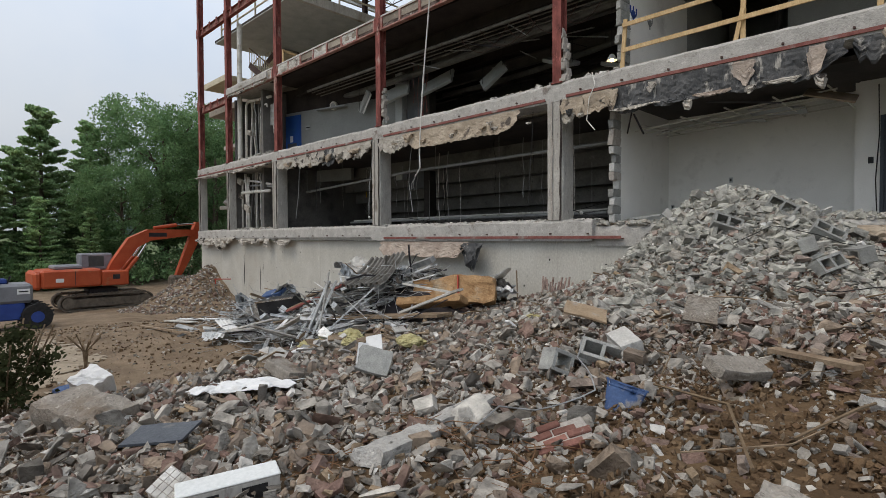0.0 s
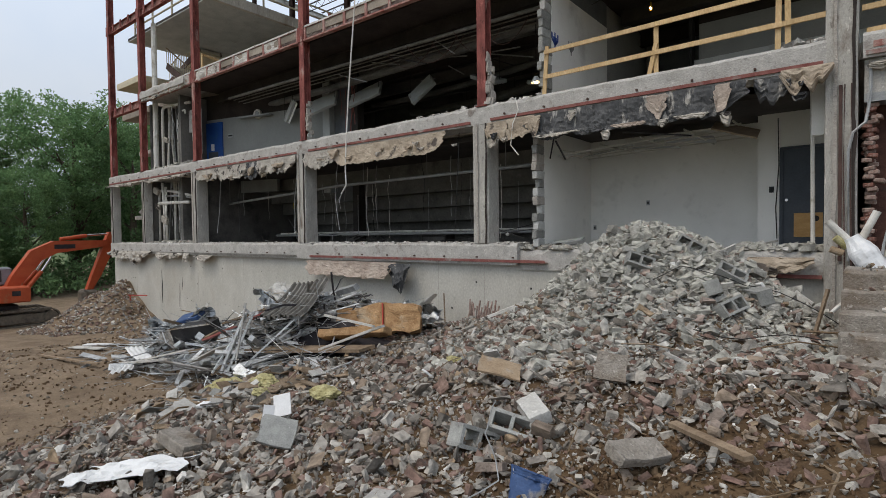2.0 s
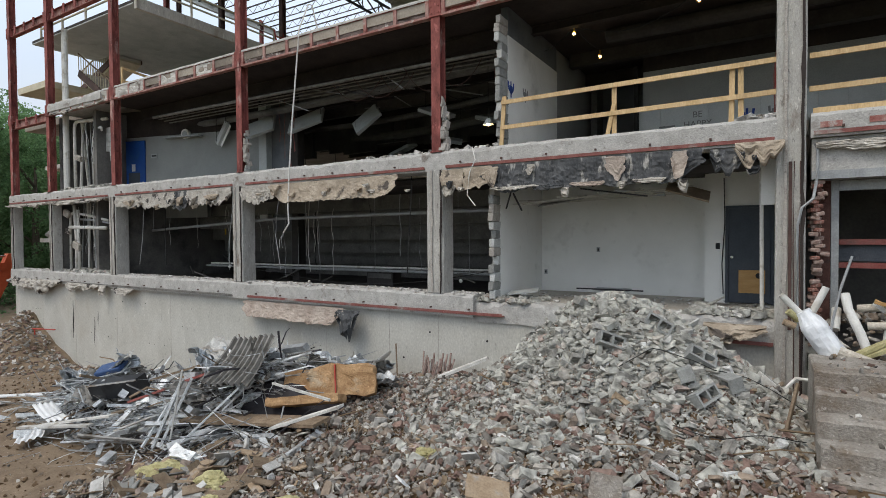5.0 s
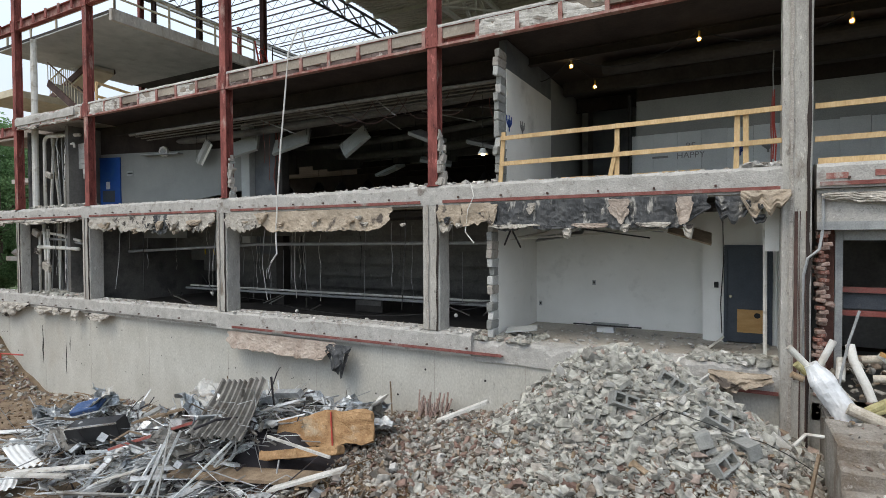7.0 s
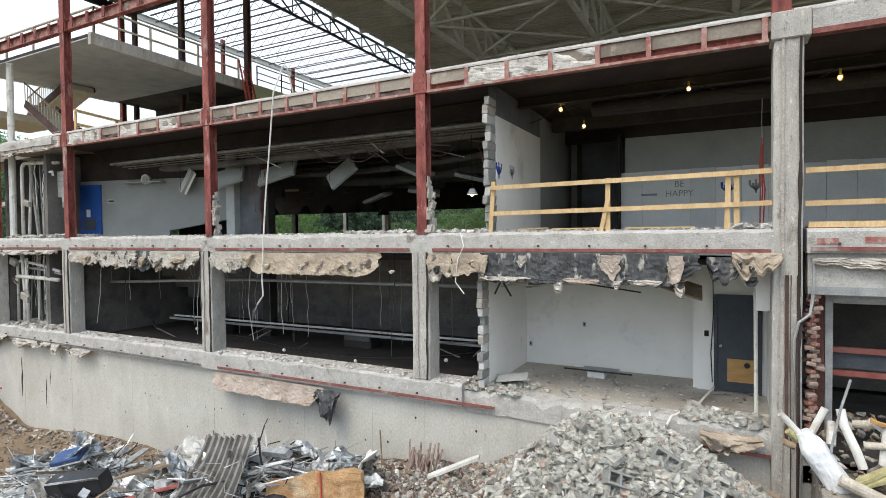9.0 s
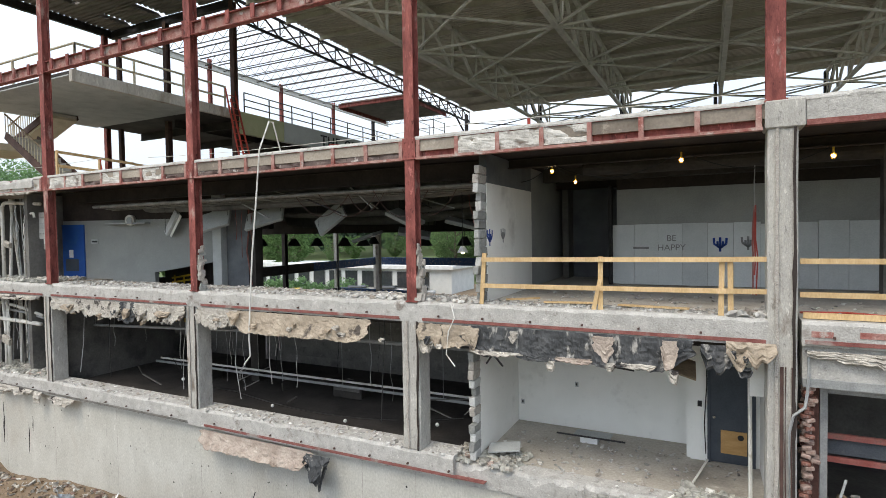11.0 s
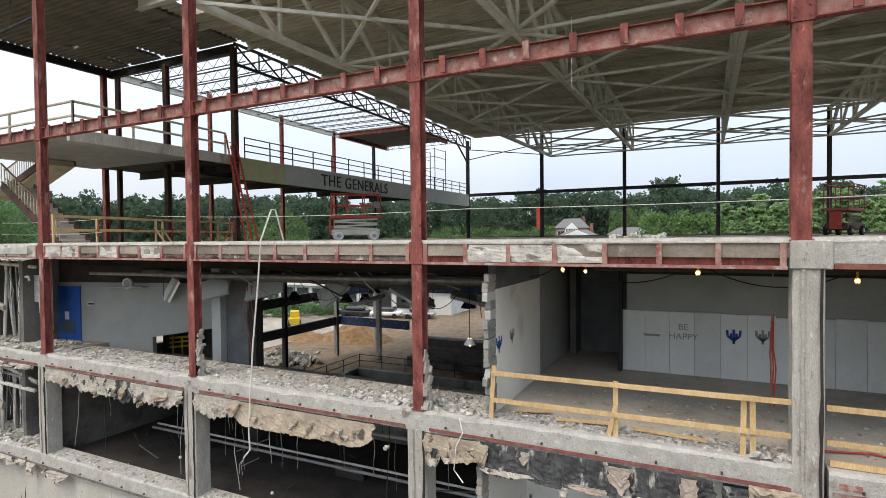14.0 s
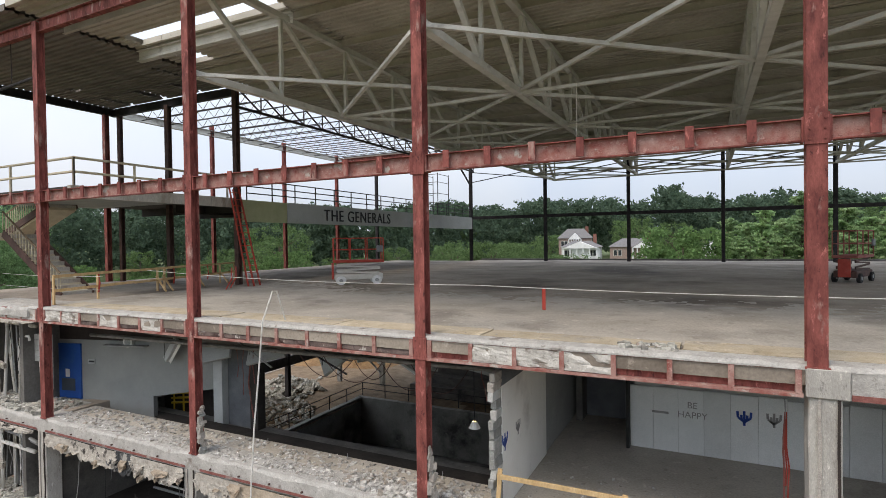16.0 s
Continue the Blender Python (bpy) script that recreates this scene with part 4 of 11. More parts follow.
ZR = 20.05
corrugated("ceiling_roof_deck", -6.9, 21.8, -0.6, 39.7, ZR, DECK, label="dusty beige ribbed steel roof deck")
for x0, x1, y0, y1 in ((-15.0, -6.95, 6.2, 39.7), (-13.2, -6.95, 3.75, 6.17), (-15.0, -14.32, 2.72, 6.17), (-15.0, -6.95, -0.6, 2.7), (-14.3, -13.22, 3.75, 4.45)):
    corrugated("ceiling_roof_deck_bay", x0, x1, y0, y1, ZR, DECK, label="dusty beige ribbed steel roof deck beside a torn opening")
bm = bmesh.new()
i_section(bm, (-15.0, 4.05, 19.78), (-6.9, 4.05, 19.78), 0.26, 0.42)
thing(part("edge_beam", bm, WHITE_STEEL), "dusty white steel beam along the torn roof opening", "beam", "roof bay beams")
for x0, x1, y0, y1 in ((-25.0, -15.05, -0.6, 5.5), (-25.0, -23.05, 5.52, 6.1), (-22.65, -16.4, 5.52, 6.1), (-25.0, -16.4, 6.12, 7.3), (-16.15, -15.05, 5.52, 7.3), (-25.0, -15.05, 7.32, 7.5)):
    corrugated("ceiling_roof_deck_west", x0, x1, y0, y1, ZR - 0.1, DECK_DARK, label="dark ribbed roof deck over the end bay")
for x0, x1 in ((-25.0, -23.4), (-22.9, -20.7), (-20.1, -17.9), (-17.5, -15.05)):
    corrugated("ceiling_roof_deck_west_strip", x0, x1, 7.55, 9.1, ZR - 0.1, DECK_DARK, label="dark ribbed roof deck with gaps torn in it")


def truss(x, mat, name, label, z_end0=16.9, z_end1=17.65, y0=0.15, y1=39.3, zt=19.75, cw=0.16, nodes=11, chord=0.22):
    root = empty(name, (x, y0, z_end0))
    bm = bmesh.new()
    bar(bm, (x, y0, zt), (x, y1, zt), chord, chord * 0.9)
    part("top_chord", bm, mat, root)
    bm = bmesh.new()
    bar(bm, (x, y0, z_end0), (x, y1, z_end1), chord, chord * 0.9)
    part("bottom_chord", bm, mat, root)
    zb = lambda y: z_end0 + (z_end1 - z_end0) * (y - y0) / (y1 - y0)
    ys = [y0 + (y1 - y0) * i / nodes for i in range(nodes + 1)]
    for i, y in enumerate(ys):
        bm = bmesh.new()
        bar(bm, (x, y, zb(y)), (x, y, zt), cw * 0.7, cw * 0.7, (0, 1, 0))
        part("vertical", bm, mat, root)
        if i < nodes:
            a, b = y, ys[i + 1]
            bm = bmesh.new()
            bar(bm, (x, a, zt), (x, b, zb(b)), cw, cw * 0.8)
            part("diagonal", bm, mat, root)
    return thing(root, label, "truss", "roof trusses")


for x in (-7.15, 0.1, 7.0, 14.3, 21.5):
    truss(x, WHITE_STEEL, "roof_truss", "deep white-painted steel roof truss, dusty")
# flat cross bracing at the lower chords
BY = [0.2, 6.95, 13.5, 20.0, 26.5, 33.0, 39.3]
for xa, xb in ((-7.15, 0.1), (0.1, 7.0), (7.0, 14.3), (14.3, 21.5)):
    for i in range(6):
        z0, z1 = 16.88 + 0.12 * i, 17.0 + 0.12 * i
        for p, q in (((xa, BY[i], z0), (xb, BY[i + 1], z1)), ((xb, BY[i], z0 + 0.06), (xa, BY[i + 1], z1 + 0.06)), ((xa, BY[i + 1], z1), (xb, BY[i + 1], z1))):
            bm = bmesh.new()
            bar(bm, p, q, 0.10, 0.10)
            thing(part("brace", bm, WHITE_STEEL), "slim white steel brace between roof trusses", "brace", "roof braces")
# purlins below the deck
for i in range(13):
    y = 1.2 + i * 2.9
    x0 = -15.0
    bm = bmesh.new()
    i_section(bm, (x0, y, ZR - 0.16), (21.6, y, ZR - 0.16), 0.12, 0.28)
    thing(part("purlin", bm, DECK), "dusty steel purlin under the roof deck", "purlin", "purlins")

# dark truss and open joists where the deck is gone
truss(-15.3, BLACK_STEEL, "dark_roof_truss", "dark steel roof truss over the balcony's edge", 18.95, 18.95, 9.3, 39.2, 19.95, 0.075, 18, 0.13)


def bar_joist(y):
    root = empty("bar_joist", (-20, y, 19.7))
    part("top_chord", boxes((-24.9, -15.4, y - 0.05, y + 0.05, 20.0, 20.05)), BLACK_STEEL, root)
    part("bottom_chord", boxes((-24.4, -15.9, y - 0.03, y + 0.03, 19.5, 19.54)), BLACK_STEEL, root)
    bm = bmesh.new()
    n = 18
    for i in range(n):
        xa, xb = -24.4 + 8.5 * i / n, -24.4 + 8.5 * (i + 1) / n
        za, zb = (19.53, 20.0) if i % 2 else (20.0, 19.53)
        bar(bm, (xa, y, za), (xb, y, zb), 0.022, 0.022, (0, 1, 0))
    part("web", bm, BLACK_STEEL, root)
    return root


first = bar_joist(10.6)
thing(first, "open web steel bar joist with no roof deck on it", "joist", "bare roof joists")
for i in range(1, 19):
    copy_thing(first, pose(-20, 10.6 + i * 1.55, 19.7))
for p, q, nm in (((-25, 9.2, 19.75), (-25, 39.5, 19.75), "edge_beam"), ((-25, -0.3, 19.75), (-25, 9.2, 19.75), "edge_beam"), ((-25, 9.2, 19.7), (-15.3, 9.3, 19.7), "edge_beam")):
    bm = bmesh.new()
    i_section(bm, p, q, 0.22, 0.4)
    thing(part(nm, bm, WHITE_STEEL if q[1] > 30 else BLACK_STEEL), "steel beam at the edge of the roof bay", "beam", "roof bay beams")
for (x, y, z0, z1, w, mat) in ((-25, 8.8, 10, 19.6, 0.26, RED_STEEL), (-24.5, 9.3, 10, 19.6, 0.22, BROWN_STEEL), (-20.26, 9.2, -0.7, 19.6, 0.26, BROWN_STEEL), (-15.35, 9.3, -0.7, 19.8, 0.26, BROWN_STEEL), (-25, 16.1, -0.7, 20.3, 0.22, RED_STEEL), (-25, 23.1, -0.7, 20.2, 0.24, RED_STEEL), (-25, 29.9, -0.7, 20.1, 0.24, RED_STEEL), (-25, 36.5, -0.7, 19.6, 0.26, BLACK_STEEL)):
    root = empty("steel_post", (x, y, z0))
    bm = bmesh.new()
    i_section(bm, (x, y, 10.05), (x, y, z1), w, w, up=(0, -1, 0))
    part("shaft", bm, mat, root)
    if z0 < 0:
        bm = bmesh.new()
        i_section(bm, (x, y, z0), (x, y, 9.62), w + 0.1, w + 0.1, 0.05, 0.05, up=(0, -1, 0))
        part("lower_shaft", bm, BLACK_STEEL if y < 26 else PIPE_GREY, root)
    thing(root, "slim steel post of the open end wall", "column", "end wall posts")

# far row of posts, dark girt and bracing
BACK_X = (-15.7, -8.1, -0.65, 6.72, 14.25, 21.7)
YB = 39.4
for k, x in enumerate(BACK_X):
    root = empty("back_post", (x, YB, 10.08))
    bm = bmesh.new()
    i_section(bm, (x, YB, 10.08), (x, YB, 19.8), 0.28, 0.3, up=(0, -1, 0))
    part("shaft", bm, BLACK_STEEL, root)
    bm = bmesh.new()
    bar(bm, (x, YB - 0.2, 17.7), (x, YB - 2.9, 19.4), 0.12, 0.12)
    part("knee_brace", bm, BLACK_STEEL, root)
    thing(root, "dark steel post along the open back wall", "column", "back wall posts")
    if k < 5:
        x1 = BACK_X[k + 1]
        bm = bmesh.new()
        bar(bm, (x + 0.15, YB, 14.36), (x1 - 0.15, YB, 14.36), 0.12, 0.3)
        thing(part("back_girt", bm, BLACK_STEEL), "dark steel girt along the open back wall", "girt", "back wall girts")
        for za, zb in ((17.9, 18.9), (18.9, 17.9)):
            bm = bmesh.new()
            bar(bm, (x + 0.15, YB - 0.05, za), (x1 - 0.15, YB - 0.05, zb), 0.07, 0.07)
            thing(part("back_brace", bm, BLACK_STEEL), "dark diagonal brace high on the back wall", "brace", "back wall braces")
structure(part("trim_floor_kerb", boxes((-15.6, 21.8, 41.7, 42.0, Z3 + 0.012, Z3 + 0.16)), DARK_CONCRETE), "low dark kerb along the floor's far edge")

# ---- balcony with fascia, rail and sign ----
ZB = 14.38
balcony = empty("balcony", (-20, 18, ZB))
# slab and joists are near-black to give the shade under the balcony
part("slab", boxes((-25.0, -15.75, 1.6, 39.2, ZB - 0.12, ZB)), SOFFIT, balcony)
part("near_edge", boxes((-15.75, -15.55, 1.6, 9.6, ZB - 0.42, ZB + 0.04)), CONCRETE, balcony, "pale concrete edge of the balcony")
part("green_fascia", boxes((-15.75, -15.5, 9.62, 12.98, ZB - 1.12, ZB)), GREEN_BOARD, balcony, "pale green fascia board")
part("grey_fascia", boxes((-15.75, -15.49, 13.0, 39.2, ZB - 1.12, ZB + 0.02)), SIGN_GREY, balcony, "pale grey fascia board")
for i in range(2, 9):
    y = 2.6 + i * 4.1
    bm = bmesh.new()
    i_section(bm, (-24.9, y, ZB - 0.34), (-15.8, y, ZB - 0.34), 0.16, 0.42)
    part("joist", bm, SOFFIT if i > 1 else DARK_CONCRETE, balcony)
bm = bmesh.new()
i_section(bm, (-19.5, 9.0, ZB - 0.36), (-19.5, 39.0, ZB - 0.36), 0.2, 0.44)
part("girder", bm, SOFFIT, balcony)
part("soffit_panel", boxes((-25.0, -15.8, 1.6, 8.2, ZB - 0.17, ZB - 0.125)), GREY_PANEL, balcony, "pale panels under the near end of the balcony")
thing(balcony, "long balcony slab with pale grey fascia over the gym floor", "balcony")
letters = bpy.data.curves.new("sign_letters", "FONT")
letters.body, letters.size, letters.extrude = "THE GENERALS", 1.02, 0.02
letters.space_character = 1.12
sign = new("sign_letters", letters)
sign.data.materials.append(LETTER)
sign.matrix_world = Matrix.Translation((-15.46, 16.15, ZB - 0.92)) @ Euler((radians(90), 0, radians(90))).to_matrix().to_4x4()
dg = bpy.context.evaluated_depsgraph_get()
sign_mesh = bpy.data.meshes.new_from_object(sign.evaluated_get(dg))
sign_at = sign.matrix_world.copy()
bpy.data.objects.remove(sign)
sign = empty("sign_letters", sign_at.translation)
bm = bmesh.new()
bm.from_mesh(sign_mesh)
bmesh.ops.remove_doubles(bm, verts=bm.verts, dist=0.0005)
bmesh.ops.transform(bm, matrix=sign_at, verts=bm.verts)
left = set(bm.faces)
while left:
    reach, todo = set(), [next(f for f in bm.faces if f in left)]
    while todo:
        f = todo.pop()
        if f in left:
            left.discard(f)
            reach.add(f)
            todo += [g for v in f.verts for g in v.link_faces]
    one = bmesh.new()
    ids = {}
    for f in sorted(reach, key=lambda f: f.index):
        for v in f.verts:
            if v not in ids:
                ids[v] = one.verts.new(v.co)
        one.faces.new([ids[v] for v in f.verts])
    part("letter", one, LETTER, sign)
bm.free()
thing(sign, "dark capital letters spelling THE GENERALS on grey fascia", "lettering")


def railing(pts, height, rails, r, mat, label, category="railing", every=1.8, group="", name="railing"):
    root = empty(name, pts[0])
    for a, b in zip(pts, pts[1:]):
        a, b = Vector(a), Vector(b)
        n = max(1, round((b - a).length / every))
        for i in range(n + 1):
            p = a.lerp(b, i / n)
            bm = bmesh.new()
            tube(bm, p, p + Vector((0, 0, height)), r, sides=6)
            part("post", bm, mat, root)
        for h in rails:
            bm = bmesh.new()
            tube(bm, a + Vector((0, 0, h)), b + Vector((0, 0, h)), r * 0.9, sides=6)
            part("rail", bm, mat, root)
    return thing(root, label, category, group)


railing([(-15.65, 10.2, ZB + 0.02), (-15.65, 39.1, ZB + 0.02)], 1.05, (1.05, 0.7, 0.35), 0.035, BLACK_STEEL, "dark steel pipe railing along the balcony")
railing([(-24.5, 1.8, ZB + 0.02), (-15.7, 1.8, ZB + 0.02), (-15.7, 9.0, ZB + 0.02)], 1.1, (1.08, 0.55), 0.055, CREAM, "pale timber guard rail on the balcony's near end", every=2.3)

# ---- pit, end ground, far steps below the gym ----
structure(part("wall_pit_west", boxes((-20.3, -19.9, 8.5, 26.3, -4.2, -0.55)), PIT_WALL), "concrete side wall of the open pit")
structure(part("wall_pit_north", boxes((-20.3, 1.9, 26.0, 26.4, -4.2, -0.55)), PIT_WALL), "pale concrete end wall of the open pit")
structure(part("wall_pit_east", boxes((1.55, 1.9, 8.5, 26.0, -4.2, -0.55)), DARK_CONCRETE), "dark concrete side wall of the open pit")
structure(part("wall_pit_south", boxes((-20.3, 1.9, 8.2, 8.5, -4.2, -0.6)), DARK_CONCRETE), "dark concrete wall of the open pit")
# dark colour stands for the shadow down in the pit
structure(part("floor_pit", boxes((-20.3, 1.9, 8.2, 26.4, -4.4, -4.2)), DARK_CONCRETE), "floor of the pit, its shade put into a dark colour")
railing([(-20.15, 13.5, -0.56), (-20.15, 26.6, -0.56), (1.7, 26.6, -0.56)], 1.05, (1.05, 0.55), 0.035, BLACK_STEEL, "dark pipe railing round the pit", every=2.2)
for i in range(3):
    b = structure(part("trim_seating_step", boxes((-17, 12, 29.0 + i * 1.0, 30.1 + i * 1.0, -0.75, 0.1 + i * 0.62)), DARK_CONCRETE), "dark concrete seating step at the back")
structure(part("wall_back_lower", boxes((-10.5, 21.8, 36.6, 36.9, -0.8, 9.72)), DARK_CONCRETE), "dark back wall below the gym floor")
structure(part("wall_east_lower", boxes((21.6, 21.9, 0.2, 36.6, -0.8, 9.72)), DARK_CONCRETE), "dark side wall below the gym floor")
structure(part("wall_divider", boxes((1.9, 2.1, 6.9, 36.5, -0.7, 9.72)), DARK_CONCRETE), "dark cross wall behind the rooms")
for (a, b, mat) in (((-25, 16, 5.05), (-25, 26.5, 5.1), BLACK_STEEL), ((-25, 26.5, 5.1), (-25, 36.5, 5.1), BLUE_PLASTIC), ((-25, 36.5, 5.1), (-12, 36.5, 5.1), BLUE_PLASTIC), ((-25, 9, 5.0), (-25, 16, 5.05), BLACK_STEEL), ((-25, 9, 2.6), (-25, 30.2, 2.55), BLACK_STEEL), ((-25, 30.3, 2.55), (-17.5, 30.3, 2.5), BLUE_PLASTIC)):
    bm = bmesh.new()
    bar(bm, a, b, 0.25, 0.75)
    thing(part("end_beam", bm, mat), "dark edge beam left between the end posts, partly blue", "beam", "end wall beams")
# spoil heap and rubble beyond the posts
def mound(name, cx, cy, rx, ry, h, mat, label, seed=0, base=-0.85):
    bm = bmesh.new()
    n = 26
    grid = []
    for j in range(n + 1):
        row = []
        for i in range(n + 1):
            u, v = 2 * i / n - 1, 2 * j / n - 1
            d = math.hypot(u, v)
            z = h * max(0, 1 - d) ** 1.1 * (1 + 0.5 * fnoise(u * 3, v * 3, seed)) + 0.06 * fnoise(u * 9, v * 9, seed)
            row.append(bm.verts.new((cx + u * rx, cy + v * ry, base + max(0, z))))
        grid.append(row)
    for j in range(n):
        for i in range(n):
            bm.faces.new((grid[j][i], grid[j][i + 1], grid[j + 1][i + 1], grid[j + 1][i]))
    return thing(part(name, bm, mat, smooth=True), label, "heap", kind="stuff")


mound("spoil_heap", -28.4, 37.6, 5.2, 3.4, 2.1, ORANGE_DIRT, "heap of orange-brown dug soil behind the building", 3)
mound("spoil_heap", -33.5, 35.5, 3.6, 2.6, 1.2, ORANGE_DIRT, "low heap of brown dug soil behind the building", 9)
structure(part("road", boxes((-54, -33.5, 16, 80, -1.2, -0.68)), SLAB_FLOOR), "pale dusty concrete road beyond the building")
post = empty("steel_post", (-20.6, 30.3, -0.7))
part("shaft", boxes((-20.8, -20.4, 30.1, 30.5, -0.7, 9.7), bevel=0.02), CONCRETE_COL, post)
thing(post, "stained concrete post under the end of the hall", "post", "posts under the hall")


def broken_pile(cx, cy, rx, ry, h, n, size, seed, label):
    """Broken slabs and lumps tipped into a heap."""
    rnd = random.Random(seed)
    bm = bmesh.new()
    for k in range(n):
        u, v = rnd.gauss(0, 0.42), rnd.gauss(0, 0.42)
        z = -0.75 + h * max(0.0, 1 - math.hypot(u, v)) * rnd.uniform(0.55, 1.1)
        s = size * rnd.uniform(0.4, 1.3)
        m = pose(cx + u * rx, cy + v * ry, z + 0.08, rnd.uniform(-50, 50), rnd.uniform(-50, 50), rnd.uniform(0, 360))
        box(bm, -s / 2, s / 2, -s * 0.36, s * 0.36, -s * 0.13, s * 0.13, m=m)
    return thing(part("rubble_pile", bm, GREY_BITS), label, "rubble", kind="stuff")


broken_pile(-27.4, 25.0, 3.0, 3.4, 1.25, 420, 0.6, 4, "tipped pile of broken concrete beside the pit")

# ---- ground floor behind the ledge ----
# the low room's shade is put into this floor's near-black colour
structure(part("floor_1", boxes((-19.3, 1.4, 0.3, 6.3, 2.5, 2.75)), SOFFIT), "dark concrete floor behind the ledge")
for i in range(6):
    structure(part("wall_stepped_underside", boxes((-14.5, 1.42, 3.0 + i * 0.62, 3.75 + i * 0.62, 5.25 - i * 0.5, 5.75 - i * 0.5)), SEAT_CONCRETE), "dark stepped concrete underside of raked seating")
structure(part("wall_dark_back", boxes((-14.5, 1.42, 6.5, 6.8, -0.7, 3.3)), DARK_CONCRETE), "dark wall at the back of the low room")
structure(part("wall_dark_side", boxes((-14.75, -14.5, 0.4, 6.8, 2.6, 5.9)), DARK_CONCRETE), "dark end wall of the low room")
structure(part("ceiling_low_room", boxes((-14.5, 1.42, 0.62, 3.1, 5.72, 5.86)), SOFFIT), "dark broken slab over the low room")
structure(part("wall_door_head", boxes((6.9, 7.13, 0.36, 0.5, 4.9, 5.9)), WHITE_WALL), "white strip of wall beside the tall column")
structure(part("floor_1_room", boxes((1.4, 7.2, 0.3, 3.4, 2.6, 2.84)), PALE_FLOOR), "dusty concrete floor of the open white room")
structure(part("wall_room_back", boxes((1.6, 5.86, 3.1, 3.3, 2.84, 5.9)), WHITE_WALL), "scuffed white back wall of the open room")
structure(part("wall_room_left", boxes((1.42, 1.6, 0.34, 3.3, 2.84, 5.92)), WHITE_WALL), "white painted side wall of the open room")
structure(part("wall_room_return", boxes((5.78, 5.86, 2.32, 3.1, 2.84, 5.9)), WHITE_WALL), "white return wall beside the door")
structure(part("wall_room_front_piece", boxes((5.86, 6.2, 2.25, 2.42, 2.84, 5.9), (6.2, 7.22, 2.25, 2.42, 4.98, 5.9), (7.1, 7.5, 2.25, 2.42, 2.84, 5.9)), WHITE_WALL), "white wall round the grey door")
structure(part("wall_room_right", boxes((7.2, 7.4, 0.3, 2.3, 2.84, 5.9)), WHITE_WALL), "white side wall beside the tall column")
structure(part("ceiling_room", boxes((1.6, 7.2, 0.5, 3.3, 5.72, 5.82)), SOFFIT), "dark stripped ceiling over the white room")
# leftovers of the hung ceiling grid
grid = empty("ceiling_grid", (3.5, 2, 5.3))
for i in range(5):
    bm = bmesh.new()
    bar(bm, (2.0 + i * 0.9, 0.6, 5.18 + 0.05 * i), (1.9 + i * 0.95, 3.05, 5.32), 0.025, 0.03)
    part("grid_runner", bm, WHITE_STEEL, grid)
for i in range(4):
    bm = bmesh.new()
    bar(bm, (1.7, 0.9 + i * 0.6, 5.12 + 0.03 * i), (5.7, 0.9 + i * 0.6, 5.36), 0.025, 0.03)
    part("grid_runner", bm, WHITE_STEEL, grid)
for (x, y, z, rx, ry) in ((2.7, 1.6, 5.2, 12, -8), (4.4, 2.2, 5.36, -6, 5), (3.5, 2.6, 5.32, 3, 4)):
    bm = bmesh.new()
    box(bm, -0.55, 0.55, -0.28, 0.28, -0.01, 0.01, m=pose(x, y, z, rx, ry, 5))
    part("ceiling_tile", bm, GREY_PANEL, grid, "sagging pale ceiling tile")
thing(grid, "bent remains of a hung ceiling grid with tiles", "ceiling grid")
bm = bmesh.new()
box(bm, -0.42, 0.42, -0.3, 0.3, -0.015, 0.015, m=pose(5.6, 0.9, 5.25, 24, 18, 10))
thing(part("hanging_tile", bm, OLD_WOOD), "dark brown board dangling from the ceiling", "board")

d1 = empty("door_1", (6.7, 2.25, 2.84))
part("leaf", boxes((6.26, 7.06, 2.235, 2.29, 2.86, 4.93), bevel=0.006), SLATE_DOOR, d1)
part("frame", boxes((6.2, 6.26, 2.2, 2.33, 2.84, 4.98), (7.06, 7.12, 2.2, 2.33, 2.84, 4.98), (6.26, 7.06, 2.2, 2.33, 4.93, 4.985)), SLATE_DOOR, d1)
part("plywood_patch", boxes((6.46, 6.96, 2.205, 2.234, 3.08, 3.58)), PLYWOOD, d1, "orange-brown plywood patch")
bm = bmesh.new()
tube(bm, (6.84, 2.2, 3.46), (6.84, 2.21, 3.46), 0.06, sides=14)
part("patch_hole", bm, BLACK_RUBBER, d1, "round black hole in the patch")
bm = bmesh.new()
tube(bm, (6.33, 2.17, 3.86), (6.33, 2.234, 3.86), 0.03, sides=10)
part("door_knob", bm, CHROME, d1, "small bright knob")
structure(d1, "closed slate grey door with a plywood patch")
for (x, y, z, n) in ((6.05, 2.246, 4.1, "light_switch"), (3.17, 3.096, 3.98, "wall_socket"), (1.72, 3.096, 3.36, "wall_socket")):
    r = empty(n, (x, y, z))
    part("plate", boxes((x - 0.045, x + 0.045, y - 0.012, y, z - 0.065, z + 0.065), bevel=0.004), BLACK_PAINT if n == "light_switch" else GREY_PANEL, r)
    part("insert", boxes((x - 0.018, x + 0.018, y - 0.018, y - 0.012, z - 0.03, z + 0.03)), BLACK_RUBBER, r)
    thing(r, "small wall plate on the white wall", "wall fitting", "wall fittings")
bm = bmesh.new()
path_tube(bm, [(6.17, 2.2, 5.6), (6.19, 2.18, 4.6), (6.14, 2.15, 3.7), (6.17, 2.1, 3.05)], 0.012)
thing(part("loose_cable", bm, BLACK_RUBBER), "black cable hanging down beside the door", "cable")
bm = bmesh.new()
tube(bm, (6.9, 0.52, 5.72), (6.92, 0.5, 2.95), 0.035, sides=8)
thing(part("white_pipe", bm, PIPE_WHITE), "slim white pipe standing in front of the door", "pipe")


